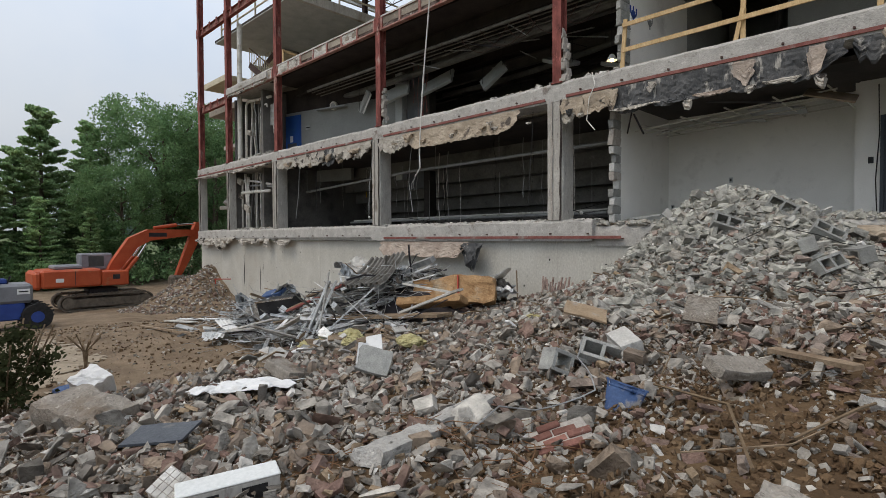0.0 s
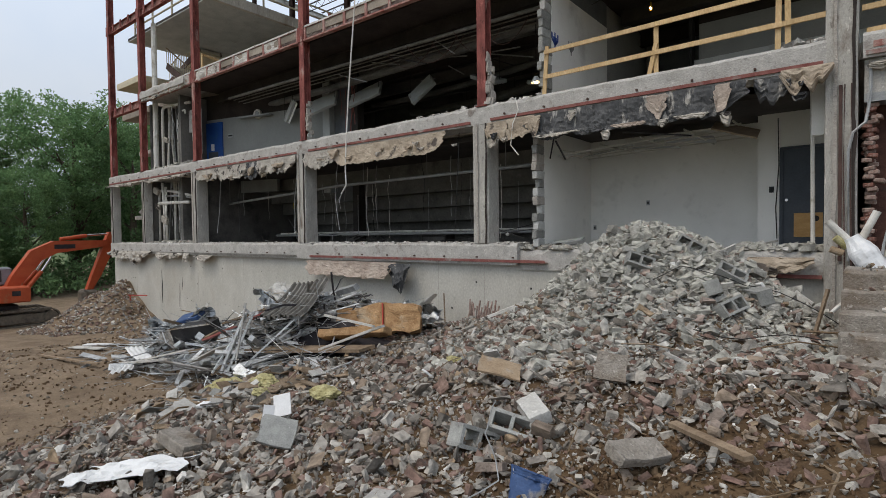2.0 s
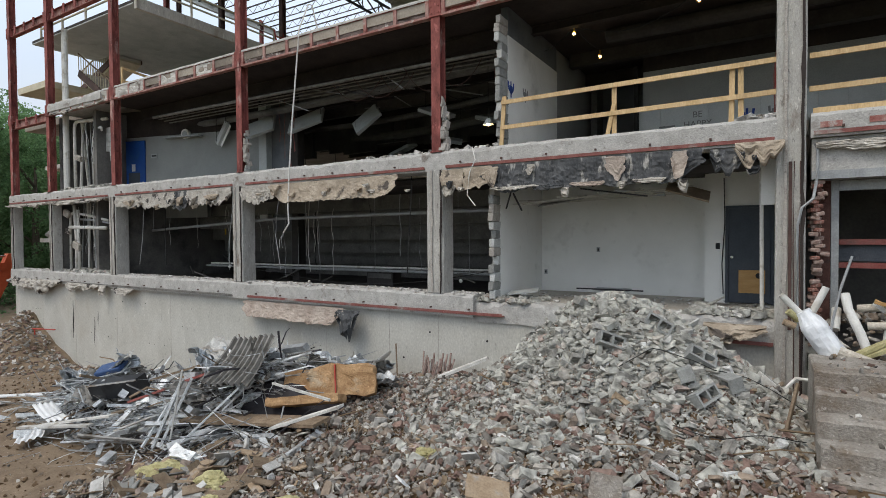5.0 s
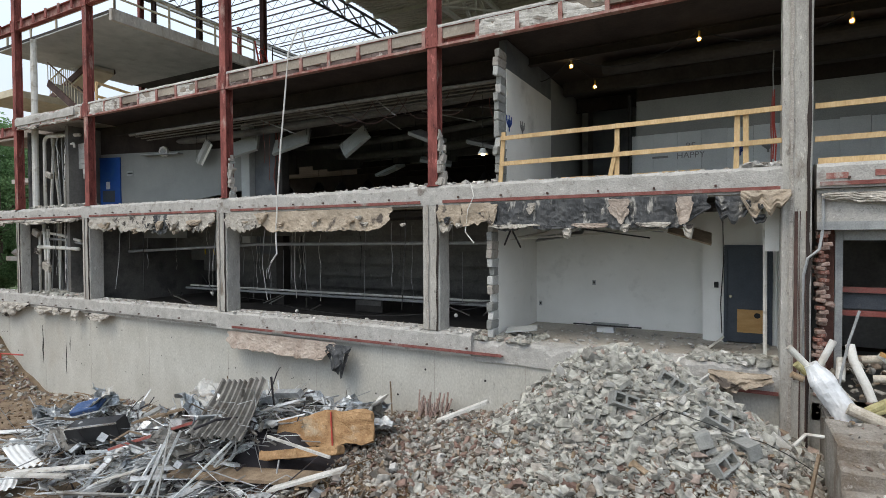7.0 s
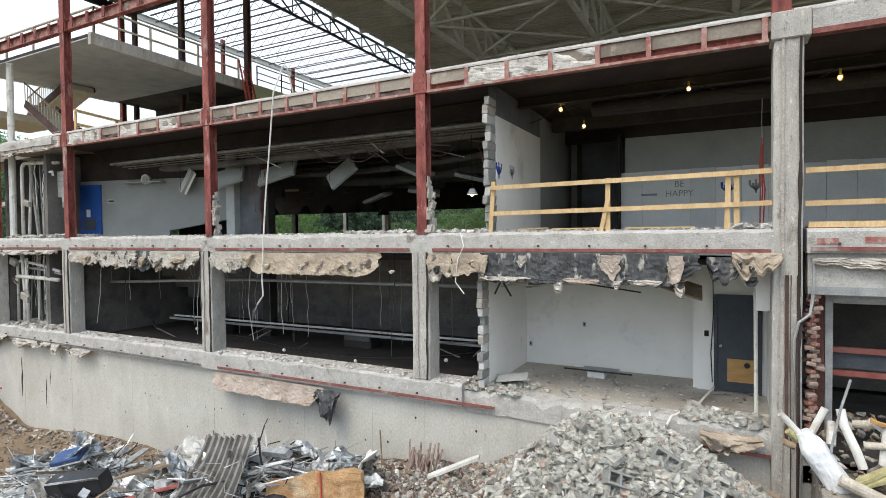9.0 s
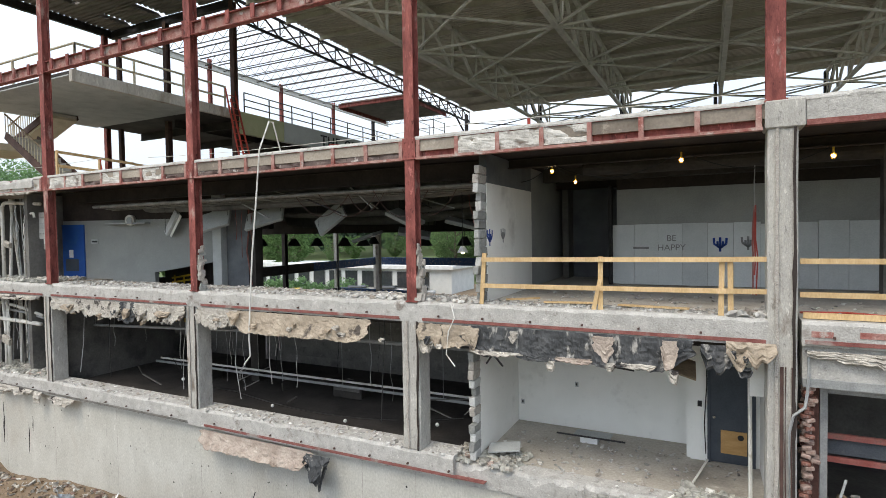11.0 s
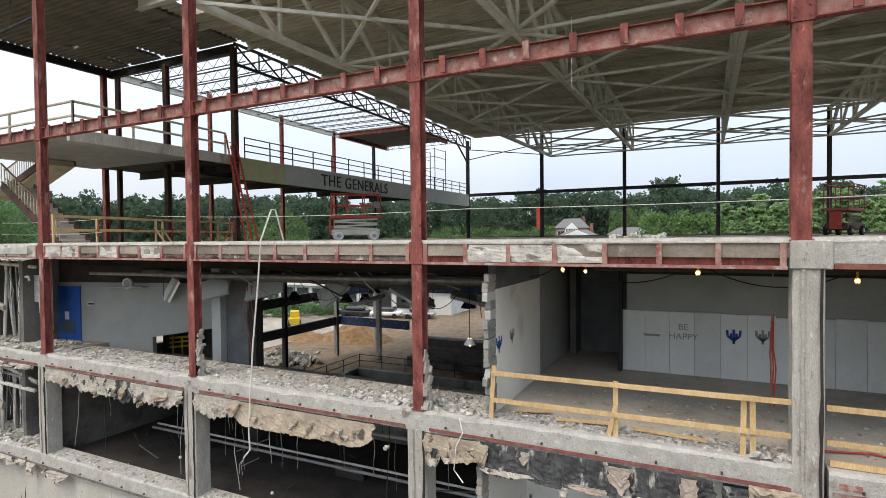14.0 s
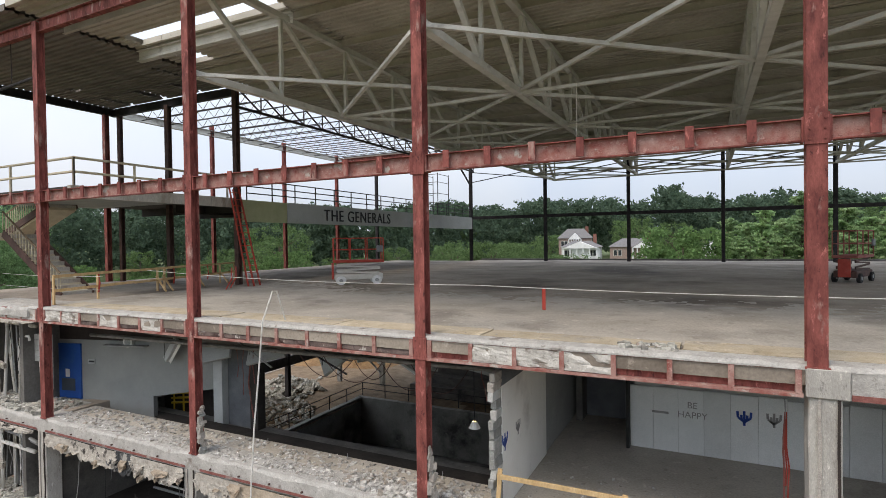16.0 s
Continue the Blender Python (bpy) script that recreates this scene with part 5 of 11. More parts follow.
def toothed_wall(x0, x1, y0, y1, z0, z1, label, mat=BLOCK, seed=1, course=0.2, bricks=False):
    """The broken end of a block wall: whole and half courses alternate."""
    rnd = random.Random(seed)
    root = empty("block_wall_end", ((x0 + x1) / 2, y0, z0))
    z, i = z0, 0
    while z < z1 - 0.05:
        o = (0.0 if i % 2 else 0.045) + rnd.uniform(-0.03, 0.05) + (0.14 if rnd.random() < 0.18 else 0)
        bm = bmesh.new()
        h = min(z1, z + course - 0.004) - z
        m = pose((x0 + x1) / 2, y1, z + h / 2, rnd.uniform(-2, 2), rnd.uniform(-3, 3), rnd.uniform(-3, 3))
        box(bm, x0 - (x0 + x1) / 2, x1 - (x0 + x1) / 2, y0 + o - y1, 0, -h / 2, h / 2, m=m, bevel=0.016)
        for v in bm.verts:
            v.co += Vector((rnd.uniform(-1, 1), rnd.uniform(-1, 1), rnd.uniform(-1, 1))) * 0.011
        part("brick" if bricks else "block", bm, rnd.choice((mat, BLOCK_GREY, BLOCK_GREY, MORTAR)), root)
        z += course
        i += 1
    structure(root, label)
    return root


toothed_wall(1.48, 1.62, -0.02, 0.36, 2.9, 5.9, "toothed broken end of a painted block wall", seed=3)
toothed_wall(1.64, 1.77, 0.02, 0.5, 6.42, 9.4, "toothed broken end of a white block wall", seed=4)

# dark room behind the ledge: pipes, wires, junk
def pipe_run(a, b, r, mat, label, group="pipes", hangers=0):
    root = empty("pipe_run", a)
    bm = bmesh.new()
    tube(bm, a, b, r, sides=10)
    part("pipe", bm, mat, root)
    a, b = Vector(a), Vector(b)
    for i in range(hangers):
        p = a.lerp(b, (i + 0.5) / hangers)
        bm = bmesh.new()
        tube(bm, p, p + Vector((0, 0, 1.5)), 0.008, sides=5)
        part("hanger", bm, PIPE_GREY, root)
    return thing(root, label, "pipe", group)


pipe_run((-15.9, 1.5, 4.62), (-7.2, 1.4, 4.98), 0.05, PIPE_GREY, "long grey pipe crossing behind the columns", hangers=3)
pipe_run((-7.2, 1.4, 4.98), (1.3, 1.4, 5.04), 0.05, PIPE_GREY, "long grey pipe crossing behind the columns", hangers=3)
pipe_run((-12.6, 2.6, 3.25), (1.3, 2.6, 3.27), 0.045, PIPE_GREY, "low pale pipe hung across the dark room", hangers=4)
pipe_run((-12.6, 2.8, 3.33), (1.3, 2.8, 3.36), 0.035, PIPE_WHITE, "low pale pipe hung across the dark room", hangers=0)
rnd = random.Random(21)
for i in range(22):
    x, y = rnd.uniform(-13.5, 1.0), rnd.uniform(0.8, 3.2)
    z0, z1 = rnd.uniform(5.2, 5.8), rnd.uniform(2.9, 4.2)
    bm = bmesh.new()
    path_tube(bm, [(x + 0.12 * fnoise(k * 0.35, x, i), y + 0.1 * fnoise(k * 0.3, x, i + 5), z0 + (z1 - z0) * k / 9) for k in range(10)], rnd.choice((0.006, 0.009, 0.013)), 5)
    thing(part("hanging_wire", bm, rnd.choice((PIPE_GREY, PIPE_WHITE, BLACK_RUBBER))), "thin loose wire hanging in the dark room", "wire", "hanging wires")
bm = bmesh.new()
path_tube(bm, sag((-9.8, 1.2, 3.9), (-7.4, 0.8, 3.3), 0.35) + sag((-7.2, 0.9, 3.35), (0.9, 1.0, 3.45), 0.4)[1:], 0.01, 5)
lightstring = part("light_string", bm, BLACK_RUBBER)
thing(lightstring, "sagging black cord with bare bulbs across the dark room", "light string")
for x, z in ((-9.0, 3.35), (-5.2, 2.98), (-2.6, 2.9), (0.2, 3.2)):
    bm = bmesh.new()
    bmesh.ops.create_uvsphere(bm, u_segments=10, v_segments=8, radius=0.05, matrix=pose(x, 0.95, z))
    part("bulb", bm, PIPE_WHITE, lightstring, "unlit white bulb", smooth=True)
scatter_low = random.Random(71)
for k in range(14):
    x, y = scatter_low.uniform(-13.5, 0.8), scatter_low.uniform(1.2, 4.2)
    a = Vector((x, y, 2.78 + scatter_low.uniform(0.0, 0.5)))
    b = a + Vector((scatter_low.uniform(-1.3, 1.3), scatter_low.uniform(-0.5, 0.5), scatter_low.uniform(-0.02, 0.55)))
    bm = bmesh.new()
    bar(bm, a, b, scatter_low.choice((0.03, 0.05, 0.1)), 0.03)
    thing(part("fallen_bar", bm, scatter_low.choice((SEAT_CONCRETE, DARK_CONCRETE, SOFFIT, DARK_CONCRETE))), "fallen metal bar lying in the dark room", "bar", "fallen bars")
# machines and junk in the dark
for (x, y, w, d, h, mat, nm) in ((-10.8, 2.8, 0.9, 0.5, 0.4, SOFFIT, "old_cabinet"), (-4.6, 3.0, 1.1, 0.5, 0.3, SOFFIT, "crate")):
    r = empty(nm, (x, y, 2.75))
    part("body", boxes((x, x + w, y, y + d, 2.75, 2.9 + h), bevel=0.02), mat, r)
    part("panel", boxes((x + 0.06, x + w - 0.06, y - 0.015, y - 0.002, 2.98, 2.84 + h)), DARK_CONCRETE, r)
    thing(r, "old dusty box standing in the dark room", "cabinet" if "cab" in nm else "crate")

# ---- service bay: shafts with pipes between the end columns ----
# block walls coloured dark for the shade behind the pipes
for (z0, z1, name) in ((Z1, 5.92, "wall_shaft_low"), (Z2, 9.6, "wall_shaft_high")):
    structure(part(name, boxes((-19.3, -16.45, 1.5, 1.7, z0, z1), (-19.45, -19.3, 0.3, 1.7, z0, z1), (-16.65, -16.45, 0.35, 1.5, z0, z1)), DARK_CONCRETE), "painted block walls of the torn-open service shaft")
rnd = random.Random(9)
for k in range(16):
    x = -18.75 + k * 0.125 + rnd.uniform(-0.08, 0.08)
    for z0, z1 in ((Z1, 5.9), (Z2, 9.55)):
        if rnd.random() < 0.85:
            pipe_run((x, 0.7 + 0.5 * rnd.random(), z0), (x + rnd.uniform(-0.05, 0.05), 0.9, z1), rnd.choice((0.025, 0.03, 0.055)), rnd.choice((PIPE_WHITE, PIPE_GREY, PIPE_GREY, PIPE_GREY)), "upright conduit in the torn-open service shaft", "shaft conduits")
pipe_run((-19.12, 0.42, Z2), (-19.05, 0.42, 13.4), 0.12, PIPE_WHITE, "thick pale riser pipe up the service shaft", "shaft conduits")


def bent_pipe(pts, rad, mat, label):
    """A pipe whose corners are rounded into bends."""
    out = [Vector(pts[0])]
    for a, b, c in zip(pts, pts[1:], pts[2:]):
        a, b, c = Vector(a), Vector(b), Vector(c)
        k = min(0.3, (b - a).length * 0.4, (c - b).length * 0.4)
        p, q = b + (a - b).normalized() * k, b + (c - b).normalized() * k
        out += [p.lerp(b, t).lerp(b.lerp(q, t), t) for t in (0, 0.25, 0.5, 0.75, 1)]
    out.append(Vector(pts[-1]))
    bm = bmesh.new()
    path_tube(bm, out, rad, 10)
    return thing(part("bent_pipe", bm, mat, smooth=True), label, "pipe", "bent shaft pipes")


bent_pipe([(-18.55, 0.5, Z2), (-18.53, 0.5, 9.38), (-16.1, 0.6, 9.25)], 0.065, PIPE_WHITE, "pale pipe bending over under the shaft's ceiling")
bent_pipe([(-16.94, 0.45, 6.5), (-16.88, 0.45, 8.85), (-16.25, 0.45, 8.92), (-16.22, 0.45, 8.75)], 0.04, PIPE_WHITE, "slim pale pipe hooked over at the top")
bent_pipe([(-19.1, 0.5, Z1), (-19.05, 0.5, 5.5), (-17.6, 0.5, 5.36), (-16.0, 0.5, 5.1)], 0.055, PIPE_WHITE, "white pipe bending across the low shaft")
bent_pipe([(-18.75, 0.55, Z1), (-18.72, 0.55, 5.22), (-17.2, 0.55, 5.14), (-16.0, 0.55, 5.0)], 0.05, PIPE_GREY, "grey pipe bending across the low shaft")
bent_pipe([(-18.9, 0.4, 4.86), (-17.5, 0.4, 4.84), (-15.95, 0.4, 4.79)], 0.075, PIPE_WHITE, "thick white pipe running across the low shaft")
bent_pipe([(-18.5, 0.45, Z1), (-18.45, 0.45, 4.3), (-18.6, 0.45, 5.8)], 0.07, PIPE_WHITE, "white riser pipe in the low shaft")
bent_pipe([(-18.2, 0.42, Z1), (-18.22, 0.42, 5.6)], 0.06, PIPE_WHITE, "white riser pipe in the low shaft")
rnd = random.Random(81)
for k in range(9):
    x, z = rnd.uniform(-18.3, -16.2), rnd.choice((5.7, 9.2))
    bm = bmesh.new()
    path_tube(bm, [(x + 0.25 * fnoise(i * 0.5, k, 7), 0.35 + 0.1 * fnoise(i * 0.5, k, 2), z - 0.28 * i) for i in range(rnd.randrange(5, 10))], 0.012, 5)
    thing(part("dangling_wire", bm, rnd.choice((PIPE_GREY, BLACK_RUBBER, PIPE_WHITE))), "thin wire dangling in the service shaft", "wire", "dangling wires")
for (x, z, w) in ((-17.9, 7.75, 0.3), (-18.2, 4.05, 0.42), (-19.0, 5.45, 0.34), (-18.9, 4.7, 0.3)):
    bm = bmesh.new()
    box(bm, -w / 2, w / 2, -0.07, 0.07, -w * 0.4, w * 0.4, bevel=0.02, m=pose(x, 0.34, z, 10, 24, 15))
    for v in bm.verts:
        v.co += Vector((0.03, 0.03, 0.03)) * fnoise(v.co.x, v.co.z, x, 6)
    thing(part("torn_lump", bm, MEMBRANE_PALE), "torn pale lump caught on the shaft pipes", "scrap", "torn lumps")
wall_bit = structure(empty("wall_shaft_remnant", (-16.2, 0.8, 6.9)), "stepped white remnant of the shaft's block wall")
rnd = random.Random(15)
for i in range(10):
    z = 6.95 + 0.2 * i
    x0 = -15.95 - 0.85 * smooth(1, 8, i) + rnd.uniform(-0.1, 0.1)
    x = x0
    while x < -15.62:
        e = min(-15.6, x + 0.39)
        part("block", boxes((x, e - 0.008, 0.72, 0.9, z, z + 0.192), bevel=0.008), BLOCK if i > 3 else BLOCK_GREY, wall_bit)
        x = e
b = empty("electrical_panel", (-17.1, 1.3, 8.0))
part("case", boxes((-17.4, -16.8, 1.25, 1.48, 7.4, 8.7), bevel=0.01), PIPE_GREY, b)
part("panel_door", boxes((-17.35, -16.85, 1.225, 1.248, 7.45, 8.65)), MACHINE_GREY, b)
thing(b, "grey electrical panel on the shaft wall", "electrical panel")

# stair flights at the end of the house
def stair(name, x0, x1, y, w, z0, z1, mat, label):
    root = empty(name, (x0, y, z0))
    bm = bmesh.new()
    bar(bm, (x0, y + w / 2, z0 - 0.12), (x1, y + w / 2, z1 - 0.12), w - 0.1, 0.26)
    part("waist_slab", bm, CREAM, root, "pale concrete soffit of the flight")
    for yy in (y, y + w):
        bm = bmesh.new()
        bar(bm, (x0, yy, z0 + 0.02), (x1, yy, z1 + 0.02), 0.06, 0.34)
        part("stringer", bm, mat, root)
    n = 11
    for i in range(n):
        xa, za = x0 + (x1 - x0) * i / n, z0 + (z1 - z0) * (i + 0.5) / n
        part("tread", boxes((min(xa, xa + (x1 - x0) / n), max(xa, xa + (x1 - x0) / n), y + 0.04, y + w - 0.04, za - 0.1, za + 0.08)), CONCRETE, root)
    for i in range(20):
        p = Vector((x0 + (x1 - x0) * i / 19, y, z0 + 0.15 + (z1 - z0) * i / 19))
        bm = bmesh.new()
        tube(bm, p, p + Vector((0, 0, 0.85)), 0.02, sides=5)
        part("baluster", bm, CREAM, root)
    bm = bmesh.new()
    tube(bm, (x0, y, z0 + 1.0), (x1, y, z1 + 1.0), 0.04, sides=6)
    part("handrail", bm, OLD_WOOD, root)
    return thing(root, label, "stairs", "end stairs")


stair("stair_flight", -26.6, -22.8, 4.6, 1.3, 12.85, 14.15, BROWN_STEEL, "pale concrete stair flight with slim pale balusters")
stair("stair_flight", -18.6, -23.0, 2.8, 1.3, 10.0, 12.75, BROWN_STEEL, "pale concrete stair flight with slim pale balusters")
structure(part("floor_stair_landing", boxes((-29.4, -26.0, 2.6, 6.0, 12.5, 12.85)), CREAM), "concrete half landing of the end stair")
structure(part("floor_stair_landing_low", boxes((-24.9, -19.6, 2.0, 5.0, 7.9, 8.1)), CONCRETE), "concrete half landing of the end stair")
structure(part("floor_stair_landing_ground", boxes((-23.2, -19.6, 1.0, 4.0, 4.2, 4.4)), CONCRETE), "broken concrete landing at the end bay")
i = thing(part("landing_rubble", boxes((-22.6, -20.6, 0.9, 2.6, 4.4, 4.75), bevel=0.15), MORTAR), "rubble lying on the broken landing", "rubble", kind="stuff")

# ---- upper floor, west bay: the slanting wall with the blue door ----
structure(part("floor_2_west", boxes((-16.4, -14.3, 0.62, 2.3, 6.1, 6.38)), SLAB_FLOOR), "concrete floor strip before the blue door")
WM = pose(-16.64, 1.52, 0, 0, 0, 14)


def slant_part(name, mat, parent=None, label="", *specs):
    bm = bmesh.new()
    for s in specs:
        box(bm, *s, m=WM)
    return part(name, bm, mat, parent, label)


structure(slant_part("wall_blue_door", GREY_WALL, None, "", (-0.4, 0.0, 0, 0.2, 6.38, 8.62), (0.0, 1.2, 0, 0.2, 8.47, 8.62), (1.2, 4.3, 0, 0.2, 5.2, 8.62), (4.3, 6.8, 0, 0.2, 7.15, 8.62)), "dull grey slanting wall with a blue door")
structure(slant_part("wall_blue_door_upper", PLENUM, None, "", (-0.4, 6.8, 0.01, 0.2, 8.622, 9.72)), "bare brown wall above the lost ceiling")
bm = bmesh.new()
prism_xz(bm, [(4.3, 6.62), (6.8, 7.0), (6.8, 7.148), (4.3, 7.148)], 0, 0.2)
bmesh.ops.transform(bm, matrix=WM, verts=bm.verts)
structure(part("wall_over_stair", bm, GREY_WALL), "grey wall cut off along a slope over a stair opening")
d2 = empty("door_2", (-16.1, 1.6, 6.38))
slant_part("leaf", BLUE_DOOR, d2, "", (0.06, 1.14, -0.04, 0.012, 6.4, 8.42))
slant_part("frame", BLUE_DOOR, d2, "", (0.0, 0.06, -0.06, 0.03, 6.38, 8.47), (1.14, 1.2, -0.06, 0.03, 6.38, 8.47), (0.06, 1.14, -0.06, 0.03, 8.42, 8.47))
slant_part("notice", WHITE_SHEET, d2, "white paper notice on the door", (0.5, 0.68, -0.055, -0.042, 7.2, 7.5))
slant_part("lower_panel", SLATE_DOOR, d2, "", (0.32, 0.92, -0.052, -0.042, 6.68, 7.14))
structure(d2, "closed bright blue door with a white notice")
structure(part("wall_stair_back", boxes((-14.4, -9.6, 4.4, 4.5, 4.4, 8.0)), SOFFIT), "dark wall behind the stair opening")
structure(part("wall_pier", boxes((-10.05, -9.62, 3.15, 3.5, 5.0, 9.5)), GREY_PANEL), "pale grey pier at the end of the wall")
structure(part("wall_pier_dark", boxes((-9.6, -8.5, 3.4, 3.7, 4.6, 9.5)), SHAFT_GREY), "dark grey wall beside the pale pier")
structure(part("column_inner", boxes((-8.45, -8.1, 3.3, 3.65, -0.7, 9.72)), SOFFIT), "dark brown inner column")
r = empty("wall_sign", (-14.9, 1.95, 7.9))
slant_part("plate", GREY_PANEL, r, "", (1.5, 1.82, -0.02, -0.002, 7.72, 7.9))
slant_part("bar", LETTER, r, "", (1.54, 1.78, -0.026, -0.021, 7.78, 7.84))
thing(r, "small wall plate with an unreadable dark bar", "sign")
r = empty("wall_clock", (-13.4, 2.3, 8.62))
bm = bmesh.new()
tube(bm, WM @ Vector((3.35, -0.12, 8.6)), WM @ Vector((3.35, -0.002, 8.6)), 0.2, sides=20)
part("case", bm, PIPE_WHITE, r)
bm = bmesh.new()
tube(bm, WM @ Vector((3.35, -0.135, 8.6)), WM @ Vector((3.35, -0.121, 8.6)), 0.12, sides=18)
part("centre", bm, PIPE_GREY, r)
thing(r, "round white fitting high on the wall", "fitting")
bm = bmesh.new()
box(bm, 2.45, 4.2, -0.32, -0.05, 8.46, 8.5, m=WM)
thing(part("ceiling_strip", bm, PIPE_GREY), "flat strip left of the lost ceiling below the round fitting", "ceiling strip")

# dangling fluorescent troffers, ducts and conduit under the top floor
def troffer(x, y, z, rx, ry, rz, w=1.15, d=0.6):
    root = empty("troffer_light", (x, y, z))
    m = pose(x, y, z, rx, ry, rz)
    bm = bmesh.new()
    box(bm, -w / 2, w / 2, -d / 2, d / 2, -0.02, 0.1, m=m, bevel=0.01)
    part("housing", bm, GREY_PANEL, root)
    for k in (-1, 0, 1):
        bm = bmesh.new()
        box(bm, -w / 2 + 0.03, w / 2 - 0.03, k * 0.18 - 0.065, k * 0.18 + 0.065, -0.035, -0.021, m=m)
        part("lens", bm, WHITE_WALL, root)
    for sx in (-1, 1):
        p = m @ Vector((sx * w * 0.45, 0, 0.1))
        bm = bmesh.new()
        tube(bm, p, (p.x, p.y, 9.4), 0.008, sides=5)
        part("wire", bm, BLACK_RUBBER, root)
    return thing(root, "pale fluorescent light fitting dangling askew", "light fitting", "dangling light fittings")


troffer(-9.4, 2.72, 8.48, 58, -14, 14, 1.3, 0.75)
troffer(-7.4, 3.11, 8.55, 56, -14, 10, 1.5, 0.7)
troffer(-5.06, 3.7, 8.45, 48, -38, 20, 1.1, 0.8)
troffer(-2.4, 4.0, 8.4, 16, 22, -10, 1.2)
troffer(-11.3, 2.5, 8.45, 80, -52, 0, 1.0, 0.25)
troffer(-3.2, 6.0, 7.9, 20, 10, 30)
troffer(-5.6, 6.6, 7.8, 10, -14, -10)
troffer(-0.9, 5.2, 8.2, 12, 14, 15)
for k in range(4):
    pipe_run((-13.5, 1.0 + 0.22 * k, 9.05 - 0.03 * k), (1.6, 1.5 + 0.22 * k, 9.12 - 0.03 * k), 0.022 if k else 0.055, CORRUGATED, "long conduit slung under the top floor", "ceiling conduits")
rnd = random.Random(33)
for k in range(5):
    x = -4.5 + k * 0.9
    bm = bmesh.new()
    path_tube(bm, sag((x, 1.2 + 0.2 * rnd.random(), 9.1), (x + rnd.uniform(0.8, 2.2), 1.6, 9.05), rnd.uniform(0.2, 0.7)), 0.011, 5)
    thing(part("loose_red_cable", bm, BROWN_STEEL), "thin red-brown cable looping under the top floor", "cable", "red cables")
for (x, y) in ((-13.08, 8.6), (-11.06, 8.6), (-9.87, 8.8), (-8.18, 8.6), (-7.25, 8.7), (-9.2, 12.4), (-4.16, 8.6), (-2.48, 8.8)):
    r = empty("pendant_shade", (x, y, 7.44))
    bm = bmesh.new()
    bmesh.ops.create_cone(bm, cap_ends=False, segments=14, radius1=0.32, radius2=0.1, depth=0.36, matrix=pose(x, y, 7.6))
    part("shade", bm, BLACK_STEEL, r)
    bm = bmesh.new()
    tube(bm, (x, y, 7.78), (x, y, 9.4), 0.012, sides=5)
    part("cord", bm, BLACK_STEEL, r)
    thing(r, "dark bell-shaped pendant lamp shade", "lamp", "pendant shades")
bm = bmesh.new()
path_tube(bm, [(-8.3, 3.2, 9.3), (-8.2, 3.15, 8.4), (-8.35, 3.15, 7.4), (-8.2, 3.2, 6.2)], 0.03)
thing(part("loose_red_cable", bm, RUST_ANGLE), "red cable hanging down an inner column", "cable", "red cables")

# yellow rack in the stair opening of the blue-door wall
r = empty("yellow_rack", (-12.7, 3.9, 5.3))
for z in (6.02, 6.2, 6.38):
    bm = bmesh.new()
    bar(bm, (-13.3, 3.9, z - 0.1), (-12.15, 3.95, z + 0.06), 0.05, 0.07)
    part("rail", bm, YELLOW, r)
for x in (-13.25, -12.7, -12.2):
    part("upright", boxes((x - 0.025, x + 0.025, 3.96, 4.0, 4.5, 6.4)), YELLOW, r)
thing(r, "yellow steel rack standing in the dark stair opening", "rack")

# widened slab edge before the slanting wall, and the broken ceiling across the hall
structure(part("floor_2_edge", boxes((-14.15, 1.45, 0.5, 1.5, 5.9, Z2 - 0.03)), PALE_FLOOR), "dusty pale slab edge before the grey wall")
rnd = random.Random(44)
x = -14.4
while x < 1.3:
    w = rnd.uniform(0.5, 1.5)
    low = 8.36 + rnd.uniform(-0.12, 0.22)
    structure(part("ceiling_broken_grid", boxes((x, min(1.4, x + w), 8.3 + rnd.uniform(-0.05, 0.05), 8.5, low, 9.72)), DARK_CONCRETE), "dark broken ceiling bulkhead across the hall")
    x += w

structure(part("ceiling_far_header", boxes((-30.0, 1.5, 20.0, 20.4, 8.0, 9.72)), PLENUM), "dark header beam across the far side of the hall")
for y, z in ((3.4, 9.5), (5.6, 9.45), (7.4, 9.5)):
    bm = bmesh.new()
    i_section(bm, (-14.0, y, z), (1.5, y, z), 0.22, 0.42)
    thing(part("ceiling_beam", bm, DARK_CONCRETE), "dusty steel beam under the hall's ceiling", "beam", "hall ceiling beams")
for k, (a, b, rad) in enumerate((((-13.4, 2.6, 9.0), (1.4, 2.3, 9.1), 0.13), ((-9.0, 5.0, 8.75), (1.2, 4.4, 8.95), 0.1), ((-8.2, 6.6, 8.6), (0.8, 6.0, 8.9), 0.16))):
    bm = bmesh.new()
    path_tube(bm, sag(a, b, 0.1 + 0.1 * k), rad, 10)
    thing(part("air_duct", bm, DARK_CONCRETE), "dusty round duct slung under the hall's ceiling", "duct", "hall ducts")
rnd = random.Random(61)
for k in range(14):
    x, y = rnd.uniform(-8.4, 0.8), rnd.uniform(1.6, 5.0)
    bm = bmesh.new()
    a = Vector((x, y, rnd.uniform(9.1, 9.4)))
    b = a + Vector((rnd.uniform(0.6, 2.0), rnd.uniform(-0.4, 0.4), rnd.uniform(-0.7, 0.0)))
    bar(bm, a, b, 0.05, 0.03)
    thing(part("ceiling_rail", bm, rnd.choice((DARK_CONCRETE, PIPE_GREY, BLACK_STEEL))), "bent grid rail dangling from the lost ceiling", "rail", "dangling grid rails")
